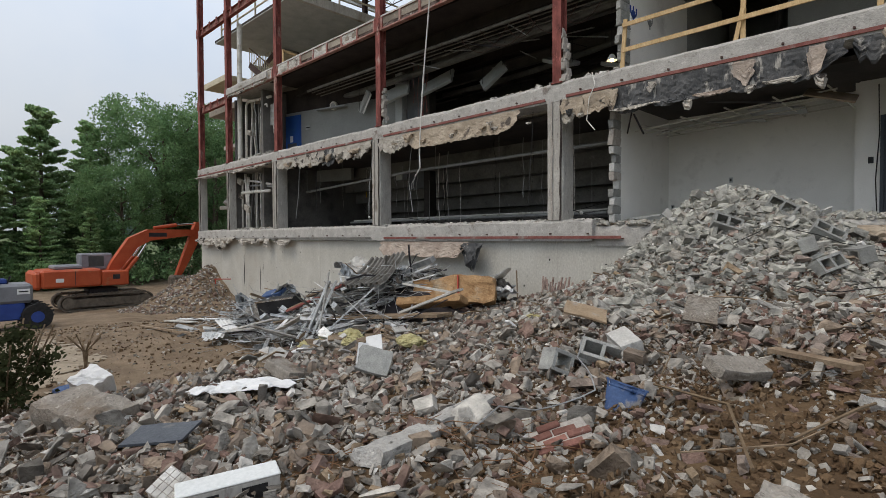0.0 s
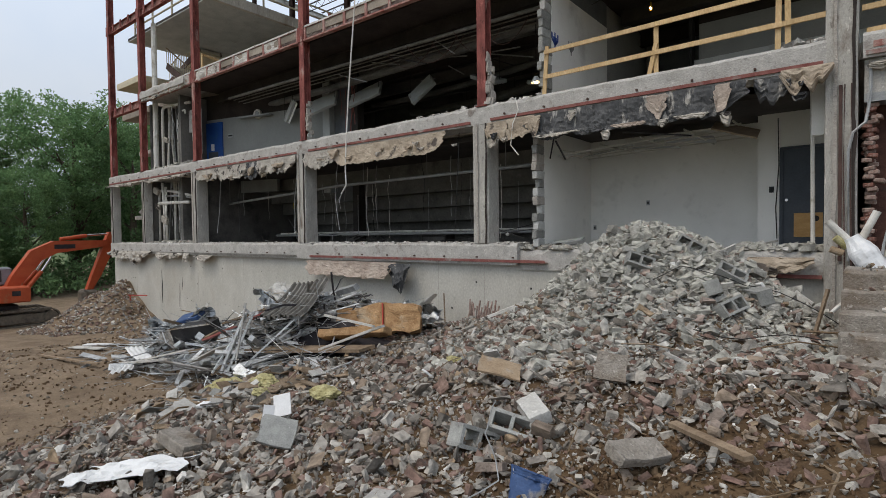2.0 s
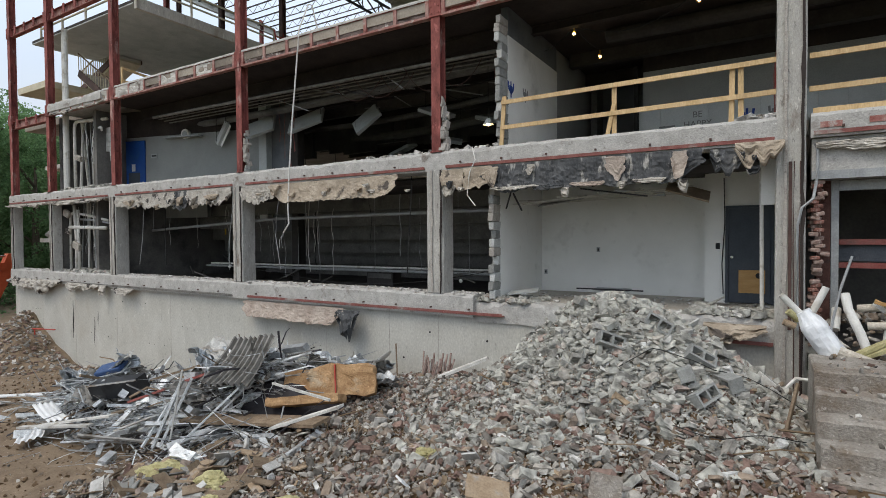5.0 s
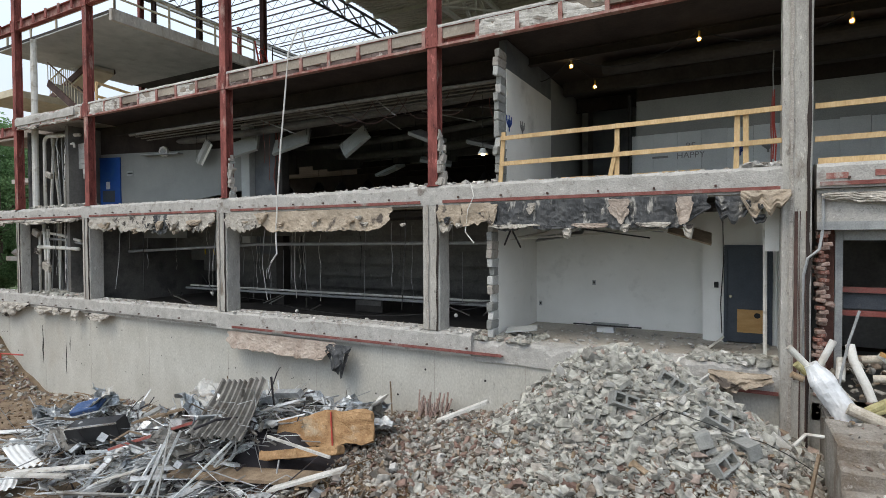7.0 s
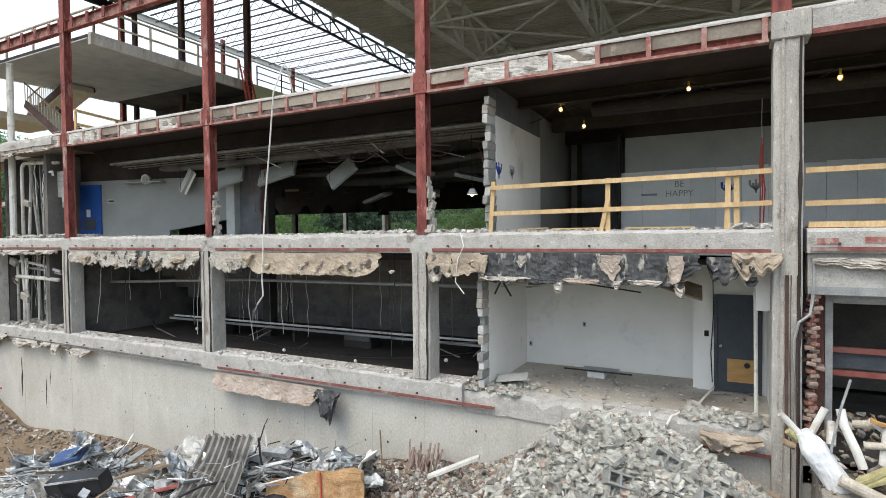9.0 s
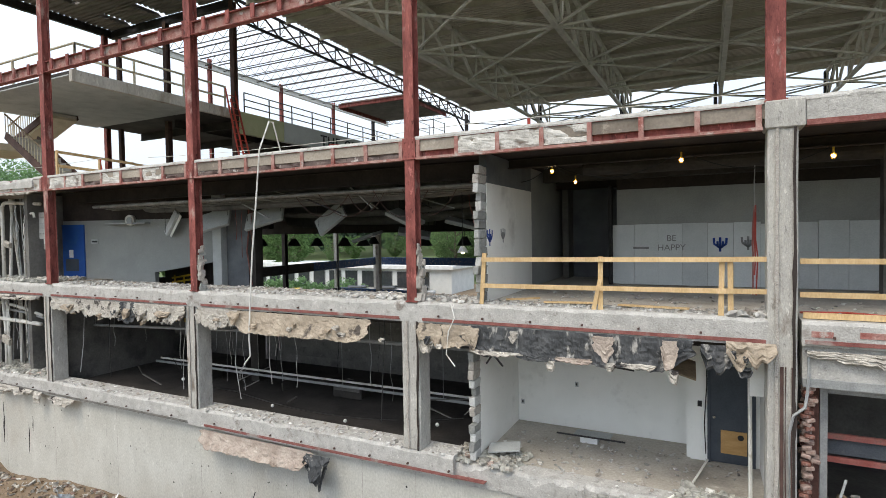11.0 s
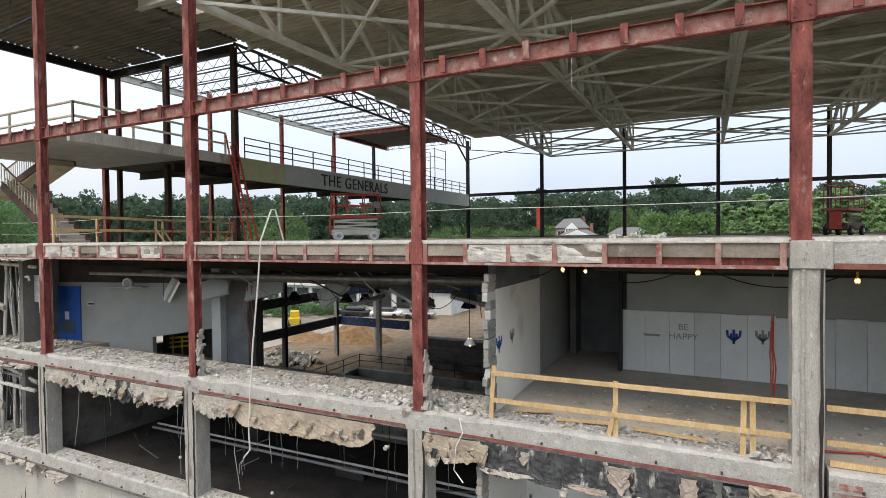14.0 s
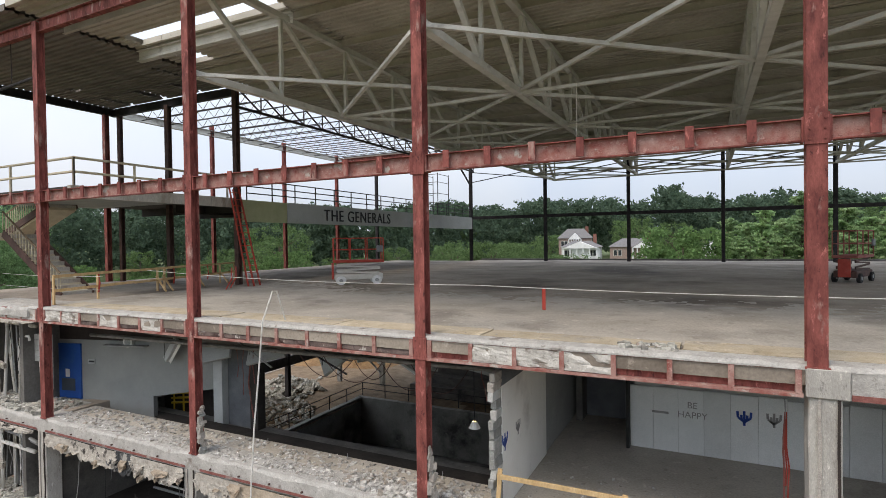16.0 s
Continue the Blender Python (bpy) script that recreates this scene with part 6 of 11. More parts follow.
for k in range(7):
    x, y = rnd.choice((-7.9, -8.1, 0.6, 0.75)) + rnd.uniform(-0.25, 0.25), rnd.uniform(2.2, 3.0)
    bm = bmesh.new()
    path_tube(bm, [(x + 0.15 * fnoise(i * 0.4, k, 3), y, 9.3 - 0.3 * i) for i in range(rnd.randrange(5, 9))], 0.012, 5)
    thing(part("loose_red_cable", bm, RUST_ANGLE), "bunch of red cable hanging from the ceiling", "cable", "red cables")

# ---- upper floor, east bays: open classroom with timber guard rail ----
structure(part("floor_2_east", boxes((1.4, 15.0, 0.4, 9.5, 6.1, 6.385)), PALE_FLOOR), "dusty concrete floor of the open upper room")
structure(part("floor_2_lip", boxes((1.45, 1.7, 0.4, 1.1, 6.1, 6.38)), PALE_FLOOR), "broken strip of upper floor")
structure(part("wall_upper_block", boxes((1.58, 1.78, 0.48, 3.85, 6.385, 9.05)), WHITE_WALL), "white painted block cross wall of the upper room")
# the grey also stands for the shade under the ceiling beam
structure(part("wall_upper_block_top", boxes((1.59, 1.77, 0.5, 3.85, 9.05, 9.72)), SHAFT_GREY), "bare blockwork above the lost ceiling, its shade in the grey")
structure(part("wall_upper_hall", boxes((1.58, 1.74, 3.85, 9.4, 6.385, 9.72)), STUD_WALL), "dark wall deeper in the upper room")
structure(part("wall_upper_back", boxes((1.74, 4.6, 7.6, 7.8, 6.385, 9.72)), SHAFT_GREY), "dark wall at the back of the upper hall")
structure(part("wall_upper_stud", boxes((3.85, 12.4, 5.42, 5.6, 6.385, 9.1)), STUD_WALL), "grey plasterboard wall of the upper room")
structure(part("wall_upper_side", boxes((14.8, 15.0, 0.3, 9.4, 6.385, 9.72)), WHITE_WALL), "white side wall of the upper room")
x = 3.72
rnd = random.Random(5)
k = 0
while x < 12:
    w = 0.62
    b = part("wall_board", boxes((x, x + w - 0.008, 5.36, 5.42, 6.40, 8.05 + 0.06 * rnd.random())), PALE_PANEL)
    thing(b, "tall pale grey wall board, scribbled on", "wall board", "boards along the upper room's wall")
    x += w
thing(part("dark_board", boxes((3.66, 3.74, 5.1, 5.42, 6.4, 9.2)), BLACK_RUBBER), "torn black edge of the wall", "wall edge")
# column and bits inside the upper bays
structure(part("column_upper_inner", boxes((9.6, 9.9, 3.8, 4.1, 6.385, 9.72)), DARK_CONCRETE), "dark inner column of the upper room")
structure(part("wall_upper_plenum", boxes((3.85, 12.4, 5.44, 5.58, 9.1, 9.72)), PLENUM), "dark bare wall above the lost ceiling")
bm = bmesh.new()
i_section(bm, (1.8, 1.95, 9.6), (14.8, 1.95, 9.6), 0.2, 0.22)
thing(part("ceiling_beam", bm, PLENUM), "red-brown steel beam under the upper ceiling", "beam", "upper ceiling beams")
bm = bmesh.new()
tube(bm, (3.4, 3.1, 9.5), (9.4, 3.1, 9.5), 0.18, sides=16)
thing(part("air_duct", bm, SOFFIT), "round air duct under the upper ceiling, coloured dark for shade", "duct")
structure(part("ceiling_upper_beam", boxes((1.9, 14.8, 4.6, 4.9, 9.35, 9.72)), SOFFIT), "dark beam under the upper ceiling")


def scribble(text, x, y, z, size, mat, label):
    c = bpy.data.curves.new("scribble", "FONT")
    c.body, c.size, c.extrude, c.align_x = text, size, 0.002, "CENTER"
    o = new("scribble", c)
    o.matrix_world = Matrix.Translation((x, y, z)) @ Euler((radians(90), 0, 0)).to_matrix().to_4x4()
    g = bpy.context.evaluated_depsgraph_get()
    me = bpy.data.meshes.new_from_object(o.evaluated_get(g))
    at = o.matrix_world.copy()
    bpy.data.objects.remove(o)
    o = link("wall_scribble", me, mat)
    o.matrix_world = at
    return thing(o, label, "graffiti")


scribble("BE", 5.3, 5.352, 7.62, 0.24, GREY_SPRAY, "grey hand-drawn letters BE on a wall board")
scribble("HAPPY", 5.3, 5.352, 7.36, 0.24, GREY_SPRAY, "grey hand-drawn letters HAPPY on a wall board")
thing(part("wall_scribble", boxes((4.3, 4.72, 5.352, 5.357, 7.4, 7.46)), GREY_SPRAY), "grey unreadable scrawl on a wall board", "graffiti")


def trident(x, y, z, s, mat, normal="y"):
    """A sprayed emblem as a plain three-pronged shape."""
    root = empty("sprayed_emblem", (x, y, z))
    for a, b in (((0, -1), (0, 1)), ((-0.8, 0.9), (-0.75, 0.1)), ((-0.75, 0.1), (0, -0.5)), ((0.8, 0.9), (0.75, 0.1)), ((0.75, 0.1), (0, -0.5)), ((-0.35, 0.45), (-0.3, -0.3)), ((0.35, 0.45), (0.3, -0.3))):
        bm = bmesh.new()
        if normal == "y":
            bar(bm, (x + a[0] * s, y, z + a[1] * s), (x + b[0] * s, y, z + b[1] * s), 0.004, 0.3 * s, (0, 0, 1) if a[0] != b[0] else (1, 0, 0))
        else:
            bar(bm, (x, y + a[0] * s, z + a[1] * s), (x, y + b[0] * s, z + b[1] * s), 0.004, 0.3 * s, (0, 0, 1) if a[0] != b[0] else (0, 1, 0))
        part("stroke", bm, mat, root)
    return thing(root, "sprayed three-pronged emblem on the wall", "graffiti", "sprayed emblems")


trident(6.5, 5.352, 7.52, 0.19, BLUE_SPRAY)
trident(7.15, 5.352, 7.55, 0.18, GREY_SPRAY)
trident(1.785, 0.62, 7.82, 0.19, BLUE_SPRAY, "x")
trident(1.785, 1.5, 7.86, 0.17, GREY_SPRAY, "x")


def stud(bm_name, a, b, w, h, root, up=(0, 0, 1)):
    bm = bmesh.new()
    bar(bm, a, b, w, h, up)
    return part(bm_name, bm, LUMBER, root)


rail = empty("timber_guard_rail", (4.3, 0.1, Z2))
stud("post", (1.82, 0.0, Z2), (1.9, 0.0, 7.5), 0.09, 0.04, rail, (0, 1, 0))
stud("post", (4.33, 0.0, Z2 - 0.02), (4.33, 0.0, 7.44), 0.09, 0.04, rail, (0, 1, 0))
stud("post", (6.42, 0.0, Z2 - 0.3), (6.44, 0.0, 7.44), 0.09, 0.04, rail, (0, 1, 0))
stud("post", (6.58, 0.0, Z2 - 0.28), (6.57, 0.0, 7.44), 0.09, 0.04, rail, (0, 1, 0))
stud("brace", (4.2, -0.04, Z2 - 0.02), (4.33, -0.03, 7.0), 0.08, 0.04, rail, (0, 1, 0))
for z0, z1 in ((7.36, 7.40), (6.80, 6.84)):
    stud("rail_board", (1.85, -0.05, z0), (4.33, -0.05, (z0 + z1) / 2), 0.04, 0.09, rail)
    stud("rail_board", (4.33, -0.055, (z0 + z1) / 2), (6.5, -0.055, z1), 0.04, 0.09, rail)
    stud("rail_board", (6.5, -0.05, z1), (7.12, -0.05, z1 + 0.01), 0.04, 0.09, rail)
for a, b in (((3.1, 0.34, Z2 + 0.05), (4.2, 0.5, Z2 + 0.06)), ((4.6, 0.42, Z2 + 0.05), (5.9, 0.3, Z2 + 0.05)), ((2.2, 0.5, Z2 + 0.05), (2.9, 0.75, Z2 + 0.08))):
    bm = bmesh.new()
    bar(bm, a, b, 0.12, 0.03)
    thing(part("loose_board", bm, LUMBER), "short pale board lying in the dust below the rail", "board", "loose boards")
thing(rail, "yellow timber guard rail along the open slab edge", "guard rail", "timber guard rails")
rail = empty("timber_guard_rail", (11, 0.1, Z2))
for z in (7.38, 6.82):
    stud("rail_board", (7.6, -0.05, z), (14.4, -0.05, z + 0.03), 0.04, 0.09, rail)
stud("post", (10.5, 0.0, Z2), (10.5, 0.0, 7.42), 0.09, 0.04, rail, (0, 1, 0))
stud("toe_board", (7.66, 0.05, Z2 + 0.06), (14.4, 0.05, Z2 + 0.06), 0.04, 0.1, rail)
thing(rail, "yellow timber guard rail along the open slab edge", "guard rail", "timber guard rails")
# red hose hanging by the tall column
r = empty("red_webbing", (7.15, 3.0, Z2))
bm = bmesh.new()
path_tube(bm, [(7.15, 3.05, 9.5), (7.13, 3.03, 8.8), (7.15, 3.03, 8.3)], 0.012)
part("cord", bm, PIPE_GREY, r)
for k in range(4):
    bm = bmesh.new()
    o = 0.03 * (k % 3) - 0.03
    pts = [(7.15 + o * 0.3, 3.03, 8.45), (7.13 + o, 3.0 + 0.02 * k, 7.9 - 0.1 * k), (7.16 + o * 1.5, 3.02, 7.3), (7.14 + o, 3.0, 6.9 if k % 2 else 6.45)]
    for a, b in zip(pts, pts[1:]):
        bar(bm, a, b, 0.03, 0.012, (0, 1, 0.2 * k))
    part("strap", bm, RED_FADED if k % 3 == 0 else RED_PAINT, r)
thing(r, "dark red webbing straps hanging in the upper room", "webbing")
bm = bmesh.new()
path_tube(bm, [(7.7, 0.7, 6.42), (8.4, 0.9, 6.42), (9.1, 0.6, 6.42), (9.9, 1.0, 6.42)], 0.02)
thing(part("extension_lead", bm, RED_PAINT), "red extension lead lying on the upper floor", "lead")

# string of caged work lights
def caged_bulb(x, y, z):
    r = empty("caged_work_light", (x, y, z))
    bm = bmesh.new()
    bmesh.ops.create_uvsphere(bm, u_segments=12, v_segments=8, radius=0.036, matrix=pose(x, y, z))
    part("bulb", bm, BULB, r, "lit warm bulb", smooth=True)
    bm = bmesh.new()
    for k in range(6):
        a = math.pi * k / 3
        path_tube(bm, [(x + 0.05 * math.cos(a) * math.sin(t), y + 0.05 * math.sin(a) * math.sin(t), z + 0.065 * math.cos(t)) for t in (0.2, 0.8, 1.57, 2.3, 2.9)], 0.004, 4)
    part("cage", bm, CAGE, r, "yellow wire cage")
    bm = bmesh.new()
    tube(bm, (x, y, z + 0.06), (x, y, z + 0.17), 0.02, sides=8)
    part("socket", bm, CAGE, r)
    return thing(r, "lit bulb in a yellow wire cage", "work light", "string of work lights")


BULBS = ((2.83, 2.12, 9.39), (3.03, 3.77, 9.25), (5.71, 1.67, 9.4), (8.36, 1.76, 9.3), (9.6, 2.6, 9.2), (0.4, 2.2, 7.5))
for p in BULBS[:5]:
    caged_bulb(*p)
r = empty("bell_work_light", BULBS[5])
bm = bmesh.new()
bmesh.ops.create_cone(bm, cap_ends=False, segments=16, radius1=0.15, radius2=0.06, depth=0.16, matrix=pose(0.4, 2.2, 7.5))
part("shade", bm, WHITE_SHEET, r, "white enamel bell shade")
bm = bmesh.new()
bmesh.ops.create_uvsphere(bm, u_segments=12, v_segments=8, radius=0.06, matrix=pose(0.4, 2.2, 7.44))
part("bulb", bm, BULB, r, "lit warm bulb", smooth=True)
bm = bmesh.new()
tube(bm, (0.4, 2.2, 7.58), (0.4, 2.2, 9.3), 0.01, sides=5)
part("cord", bm, BLACK_RUBBER, r)
thing(r, "white bell-shaped lamp hanging lit in the hall", "lamp")
for a, b, d in ((BULBS[0], BULBS[2], 0.45), (BULBS[2], BULBS[3], 0.4), (BULBS[1], BULBS[0], 0.1), ((1.95, 2.4, 9.0), BULBS[0], 0.1)):
    bm = bmesh.new()
    path_tube(bm, sag((a[0], a[1], a[2] + 0.2), (b[0], b[1], b[2] + 0.2), d), 0.012, 5)
    thing(part("lighting_cable", bm, BLACK_RUBBER), "black cable slung between work lights", "cable", "work light cables")

# ---- east end of the ground floor: brick-edged opening, storefront ----
root = structure(empty("wall_brick_jamb", (7.75, 0.1, 2.4)), "broken red brick jamb of the east opening")
rnd = random.Random(12)
brick_mesh = {}
for kx in range(2):
    bm = bmesh.new()
    box(bm, -0.07, 0.07, -0.05, 0.05, -0.033, 0.033, bevel=0.012)
    me = bpy.data.meshes.new("brick")
    bm.to_mesh(me)
    bm.free()
    me.materials.append(BRICK_DUSTY if kx else BRICK)
    brick_mesh[kx] = me
z, i = 2.45, 0
while z < 5.25:
    out = 0.03 + 0.05 * fnoise(z, 2, 1, 1.4) + (0.04 if i % 2 else 0.0) + (0.09 if rnd.random() < 0.12 else 0.0)
    for y in (-0.05, 0.06, 0.17):
        if rnd.random() < 0.16:
            continue
        o = link("brick", brick_mesh[1 if rnd.random() < 0.7 else 0], None, root)
        o.matrix_parent_inverse = Matrix.Translation(-Vector(root.location))
        o.matrix_basis = pose(7.68 + out + rnd.uniform(-0.03, 0.03), y + 0.04, z, rnd.uniform(-9, 9), rnd.uniform(-12, 12), rnd.uniform(-26, 26))
    z += 0.068
    i += 1
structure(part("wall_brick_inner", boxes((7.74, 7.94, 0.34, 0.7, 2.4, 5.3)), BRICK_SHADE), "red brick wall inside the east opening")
structure(part("trim_lintel", boxes((7.64, 14.5, -0.1, 0.35, 5.28, 5.42)), PIPE_GREY), "grey metal head of the east opening")
structure(part("wall_over_opening", boxes((7.64, 14.5, -0.06, 0.35, 5.42, 5.97)), CONCRETE_EDGE), "rough concrete band over the east opening")
w1 = empty("window_1", (9.5, 0.4, 2.6))
for a in ((7.95, 8.06, 0.34, 0.42, 2.5, 5.28), (10.9, 11.02, 0.3, 0.42, 2.5, 5.28), (8.06, 10.9, 0.31, 0.41, 5.1, 5.27), (13.2, 13.35, 0.3, 0.42, 2.5, 5.28)):
    part("window_frame", boxes(a), PIPE_GREY, w1)
part("blue_band", boxes((8.1, 13.2, 0.9, 0.94, 3.86, 4.14)), SLATE_RUBBER, w1, "dull blue band between the rails")
for z in (3.74, 4.16):
    part("red_rail", boxes((8.1, 13.2, 0.8, 0.86, z, z + 0.1)), RED_FADED, w1, "red horizontal rail behind the opening")
structure(w1, "grey metal frame of the dark east opening")
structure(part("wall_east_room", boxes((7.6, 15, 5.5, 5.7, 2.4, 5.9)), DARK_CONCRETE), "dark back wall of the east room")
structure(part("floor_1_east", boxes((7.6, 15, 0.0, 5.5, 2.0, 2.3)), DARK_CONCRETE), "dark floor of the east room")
structure(part("wall_east_stub", boxes((7.6, 15, 0.1, 0.4, -0.7, 2.3)), CONCRETE), "concrete base below the east opening")
bm = bmesh.new()
path_tube(bm, [(7.72, -0.1, 5.9), (7.72, -0.14, 5.5), (7.7, -0.16, 5.2), (7.66, -0.2, 4.95), (7.5, -0.2, 4.8), (7.44, -0.2, 4.5), (7.45, -0.2, 2.7)], 0.025)
thing(part("bent_conduit", bm, PIPE_GREY), "bent grey conduit down the tall column", "conduit")
for dx in (0.0, 0.09):
    bm = bmesh.new()
    path_tube(bm, [(7.39 + dx, -0.19, 5.6), (7.38 + dx, -0.2, 4.2), (7.4 + dx, -0.19, 2.9), (7.4 + dx, -0.18, 1.2)], 0.01)
    thing(part("iron_rod", bm, BROWN_STEEL), "thin rusty rod down the concrete column", "rod", "rods on the column")
for (x, w, z) in ((7.75, 0.3, 6.13), (8.4, 0.35, 6.15), (9.4, 0.5, 6.12), (11.5, 0.4, 6.15)):
    thing(part("paint_scar", boxes((x, x + w, -0.172, -0.162, z, z + 0.1)), RED_SCUFFED), "red paint scar on the slab edge", "paint mark", "paint marks")

# ---- torn waterproofing hanging from the slab edges ----
def torn_strip(x0, x1, z, low, high, mat, seed, y=-0.2, label="ragged torn membrane hanging from the slab edge", curl=0.08, group="torn membrane strips", dx=0.05):
    rnd = random.Random(seed)
    n = max(3, int((x1 - x0) / dx))
    rows = 9
    bm = bmesh.new()
    grid = []
    for i in range(n + 1):
        x = x0 + (x1 - x0) * i / n
        ln = low + (high - low) * (0.5 + 0.9 * fnoise(x, seed * 3.7, 0, 1.1)) + 0.07 * fnoise(x, seed, 4, 7)
        ln *= 0.62 + 0.5 * abs(fnoise(x, seed * 2.1, 8, 2.6)) + 0.25 * fnoise(x, seed, 11, 9)
        ln = max(0.05, ln) * min(1.0, 0.35 + 3.0 * min(x - x0, x1 - x) / (x1 - x0))
        col = []
        for j in range(rows + 1):
            t = j / rows
            yy = y - 0.02 - curl * t * (0.6 + 1.3 * fnoise(x, t * 2, seed, 2.3)) - 0.07 * t * fnoise(x, t * 4, seed + 7, 6) - 0.03 * fnoise(x, t * 5, seed + 2, 11)
            col.append(bm.verts.new((x + 0.04 * t * fnoise(x, t, seed + 3, 4), yy, z - ln * t)))
        grid.append(col)
    for i in range(n):
        for j in range(rows):
            bm.faces.new((grid[i][j], grid[i + 1][j], grid[i + 1][j + 1], grid[i][j + 1]))
    o = part("torn_membrane", bm, mat)
    s = o.modifiers.new("thick", "SOLIDIFY")
    s.thickness, s.offset = 0.018, 0
    return thing(o, label, "membrane", group)


def hugging_sheet(x0, x1, z0, z1, mat, seed, y=-0.19, ragged=0.09, label="flat torn membrane still stuck to the slab edge", out=0.05, slant=0.0):
    """A sheet that lies close to the beam's face, creased, with a torn lower edge."""
    n = max(6, int((x1 - x0) / 0.022))
    rows = 12
    bm = bmesh.new()
    grid = []
    for i in range(n + 1):
        x = x0 + (x1 - x0) * i / n
        end = min(1.0, 6.0 * min(x - x0, x1 - x) / max(0.6, x1 - x0) + 0.55)
        low = z1 + ragged * (1.2 * fnoise(x, seed, 1, 1.7) + 0.9 * fnoise(x, seed, 3, 5.5) + 0.7 * fnoise(x, seed, 6, 14) - 1.3 * max(0.0, fnoise(x, seed, 9, 8) - 0.28)) + slant * (x - x0)
        low = z0 - (z0 - low) * end
        col = []
        for j in range(rows + 1):
            t = j / rows
            crease = 0.035 * fnoise(x, t * 0.8, seed + 2, 2.6) + 0.05 * abs(fnoise(x, t * 1.6, seed + 5, 5)) + 0.018 * abs(fnoise(x, t * 2.5, seed + 8, 15))
            wx = 0.5 * (x0 + x1) + (x - 0.5 * (x0 + x1)) * (1 + min(0.4, 0.3 / (x1 - x0)) * (fnoise(t * 2.4, seed, 13, 1.0) + 0.5 * fnoise(t * 7, seed, 17, 1.0)))
            col.append(bm.verts.new((wx + 0.02 * fnoise(x, t * 3, seed + 4, 6), y - out * t * t - crease * (0.3 + t) - 0.01, z0 + (low - z0) * t + 0.015 * fnoise(x, t, seed + 9, 8))))
        grid.append(col)
    for i in range(n):
        for j in range(rows):
            bm.faces.new((grid[i][j], grid[i + 1][j], grid[i + 1][j + 1], grid[i][j + 1]))
    o = part("torn_membrane", bm, mat)
    s = o.modifiers.new("thick", "SOLIDIFY")
    s.thickness, s.offset = 0.012, 0
    return thing(o, label, "membrane", "torn membrane sheets")


hugging_sheet(-14.0, -12.2, 5.94, 5.5, MEMBRANE_PALE, 1)
hugging_sheet(-12.25, -10.3, 5.94, 5.42, MEMBRANE_PALE, 2, y=-0.2)
hugging_sheet(-10.4, -9.5, 5.94, 5.4, MEMBRANE_BLACK, 52, ragged=0.14, label="dark torn membrane stuck to the slab edge")
hugging_sheet(-9.6, -7.35, 5.94, 5.42, MEMBRANE_PALE, 3, ragged=0.14, y=-0.2)
for k, (x, w, h) in enumerate(((-13.2, 0.5, 0.3), (-10.6, 0.4, 0.5), (-10.05, 0.3, 0.55), (-9.35, 0.35, 0.5), (-8.5, 0.6, 0.35))):
    torn_strip(x, x + w, 5.75, h * 0.7, h, MEMBRANE_PALE if k % 2 else MEMBRANE, 60 + k, y=-0.23, curl=0.14, label="torn curl of membrane hanging from the slab edge")
hugging_sheet(-6.85, -5.2, 5.94, 5.45, MEMBRANE_PALE, 4, ragged=0.15)
torn_strip(-5.5, -5.1, 5.9, 0.3, 0.5, MEMBRANE, 64, y=-0.23, curl=0.16, label="torn curl of membrane hanging from the slab edge")
hugging_sheet(-5.25, -0.95, 5.92, 5.36, MEMBRANE, 5, ragged=0.035, out=0.12, label="long tan sheet of membrane hanging flat from the slab edge")
hugging_sheet(0.35, 0.95, 5.93, 5.5, MEMBRANE, 6, ragged=0.12, y=-0.2)
torn_strip(0.45, 0.75, 5.55, 0.25, 0.4, MEMBRANE_PALE, 66, y=-0.23, curl=0.1, label="torn curl of membrane hanging from the slab edge")
hugging_sheet(1.0, 1.65, 5.94, 5.45, MEMBRANE, 16, ragged=0.1, y=-0.23)
hugging_sheet(1.45, 5.95, 5.95, 5.35, MEMBRANE_BLACK, 7, ragged=0.06, label="long black membrane stuck flat along the slab edge")
for k, (x, w, z0, z1, mt) in enumerate(((4.24, 0.36, 5.92, 5.46, MEMBRANE_PINK), (5.46, 0.26, 5.92, 5.45, MEMBRANE_PINK), (1.55, 0.3, 5.9, 5.55, MEMBRANE), (2.55, 0.16, 5.9, 5.68, MEMBRANE_PALE))):
    hugging_sheet(x, x + w, z0, z1, mt, 8 + 2 * k, y=-0.25, ragged=0.17, label="torn tan patch of felt over the black membrane")
for k, (x, w, mt) in enumerate(((1.75, 1.0, MEMBRANE_PALE), (2.95, 0.4, MEMBRANE_BLACK), (3.5, 0.7, MEMBRANE_PINK), (4.75, 0.6, MEMBRANE_PALE))):
    hugging_sheet(x, x + w, 5.45, 5.375, mt, 200 + k, y=-0.265, ragged=0.045, out=0.05, label="ragged pale lip along the membrane's lower edge")
torn_strip(6.1, 6.65, 5.9, 0.5, 0.75, MEMBRANE_BLACK, 11, curl=0.12, label="black flap of membrane hanging beside the tall column")
torn_strip(6.5, 7.25, 5.98, 0.35, 0.62, MEMBRANE, 12, curl=0.22, label="tan flap of membrane hanging beside the tall column", dx=0.03)
for k, (x, z, h) in enumerate(((3.32, 5.36, 0.36), (4.48, 5.42, 0.22), (5.58, 5.4, 0.42), (0.85, 5.5, 0.25))):
    torn_strip(x, x + 0.16, z, h * 0.6, h, MEMBRANE_PALE, 30 + k, y=-0.27, curl=0.1, label="small scrap of membrane dangling by a thread", group="dangling scraps", dx=0.03)
rnd = random.Random(90)
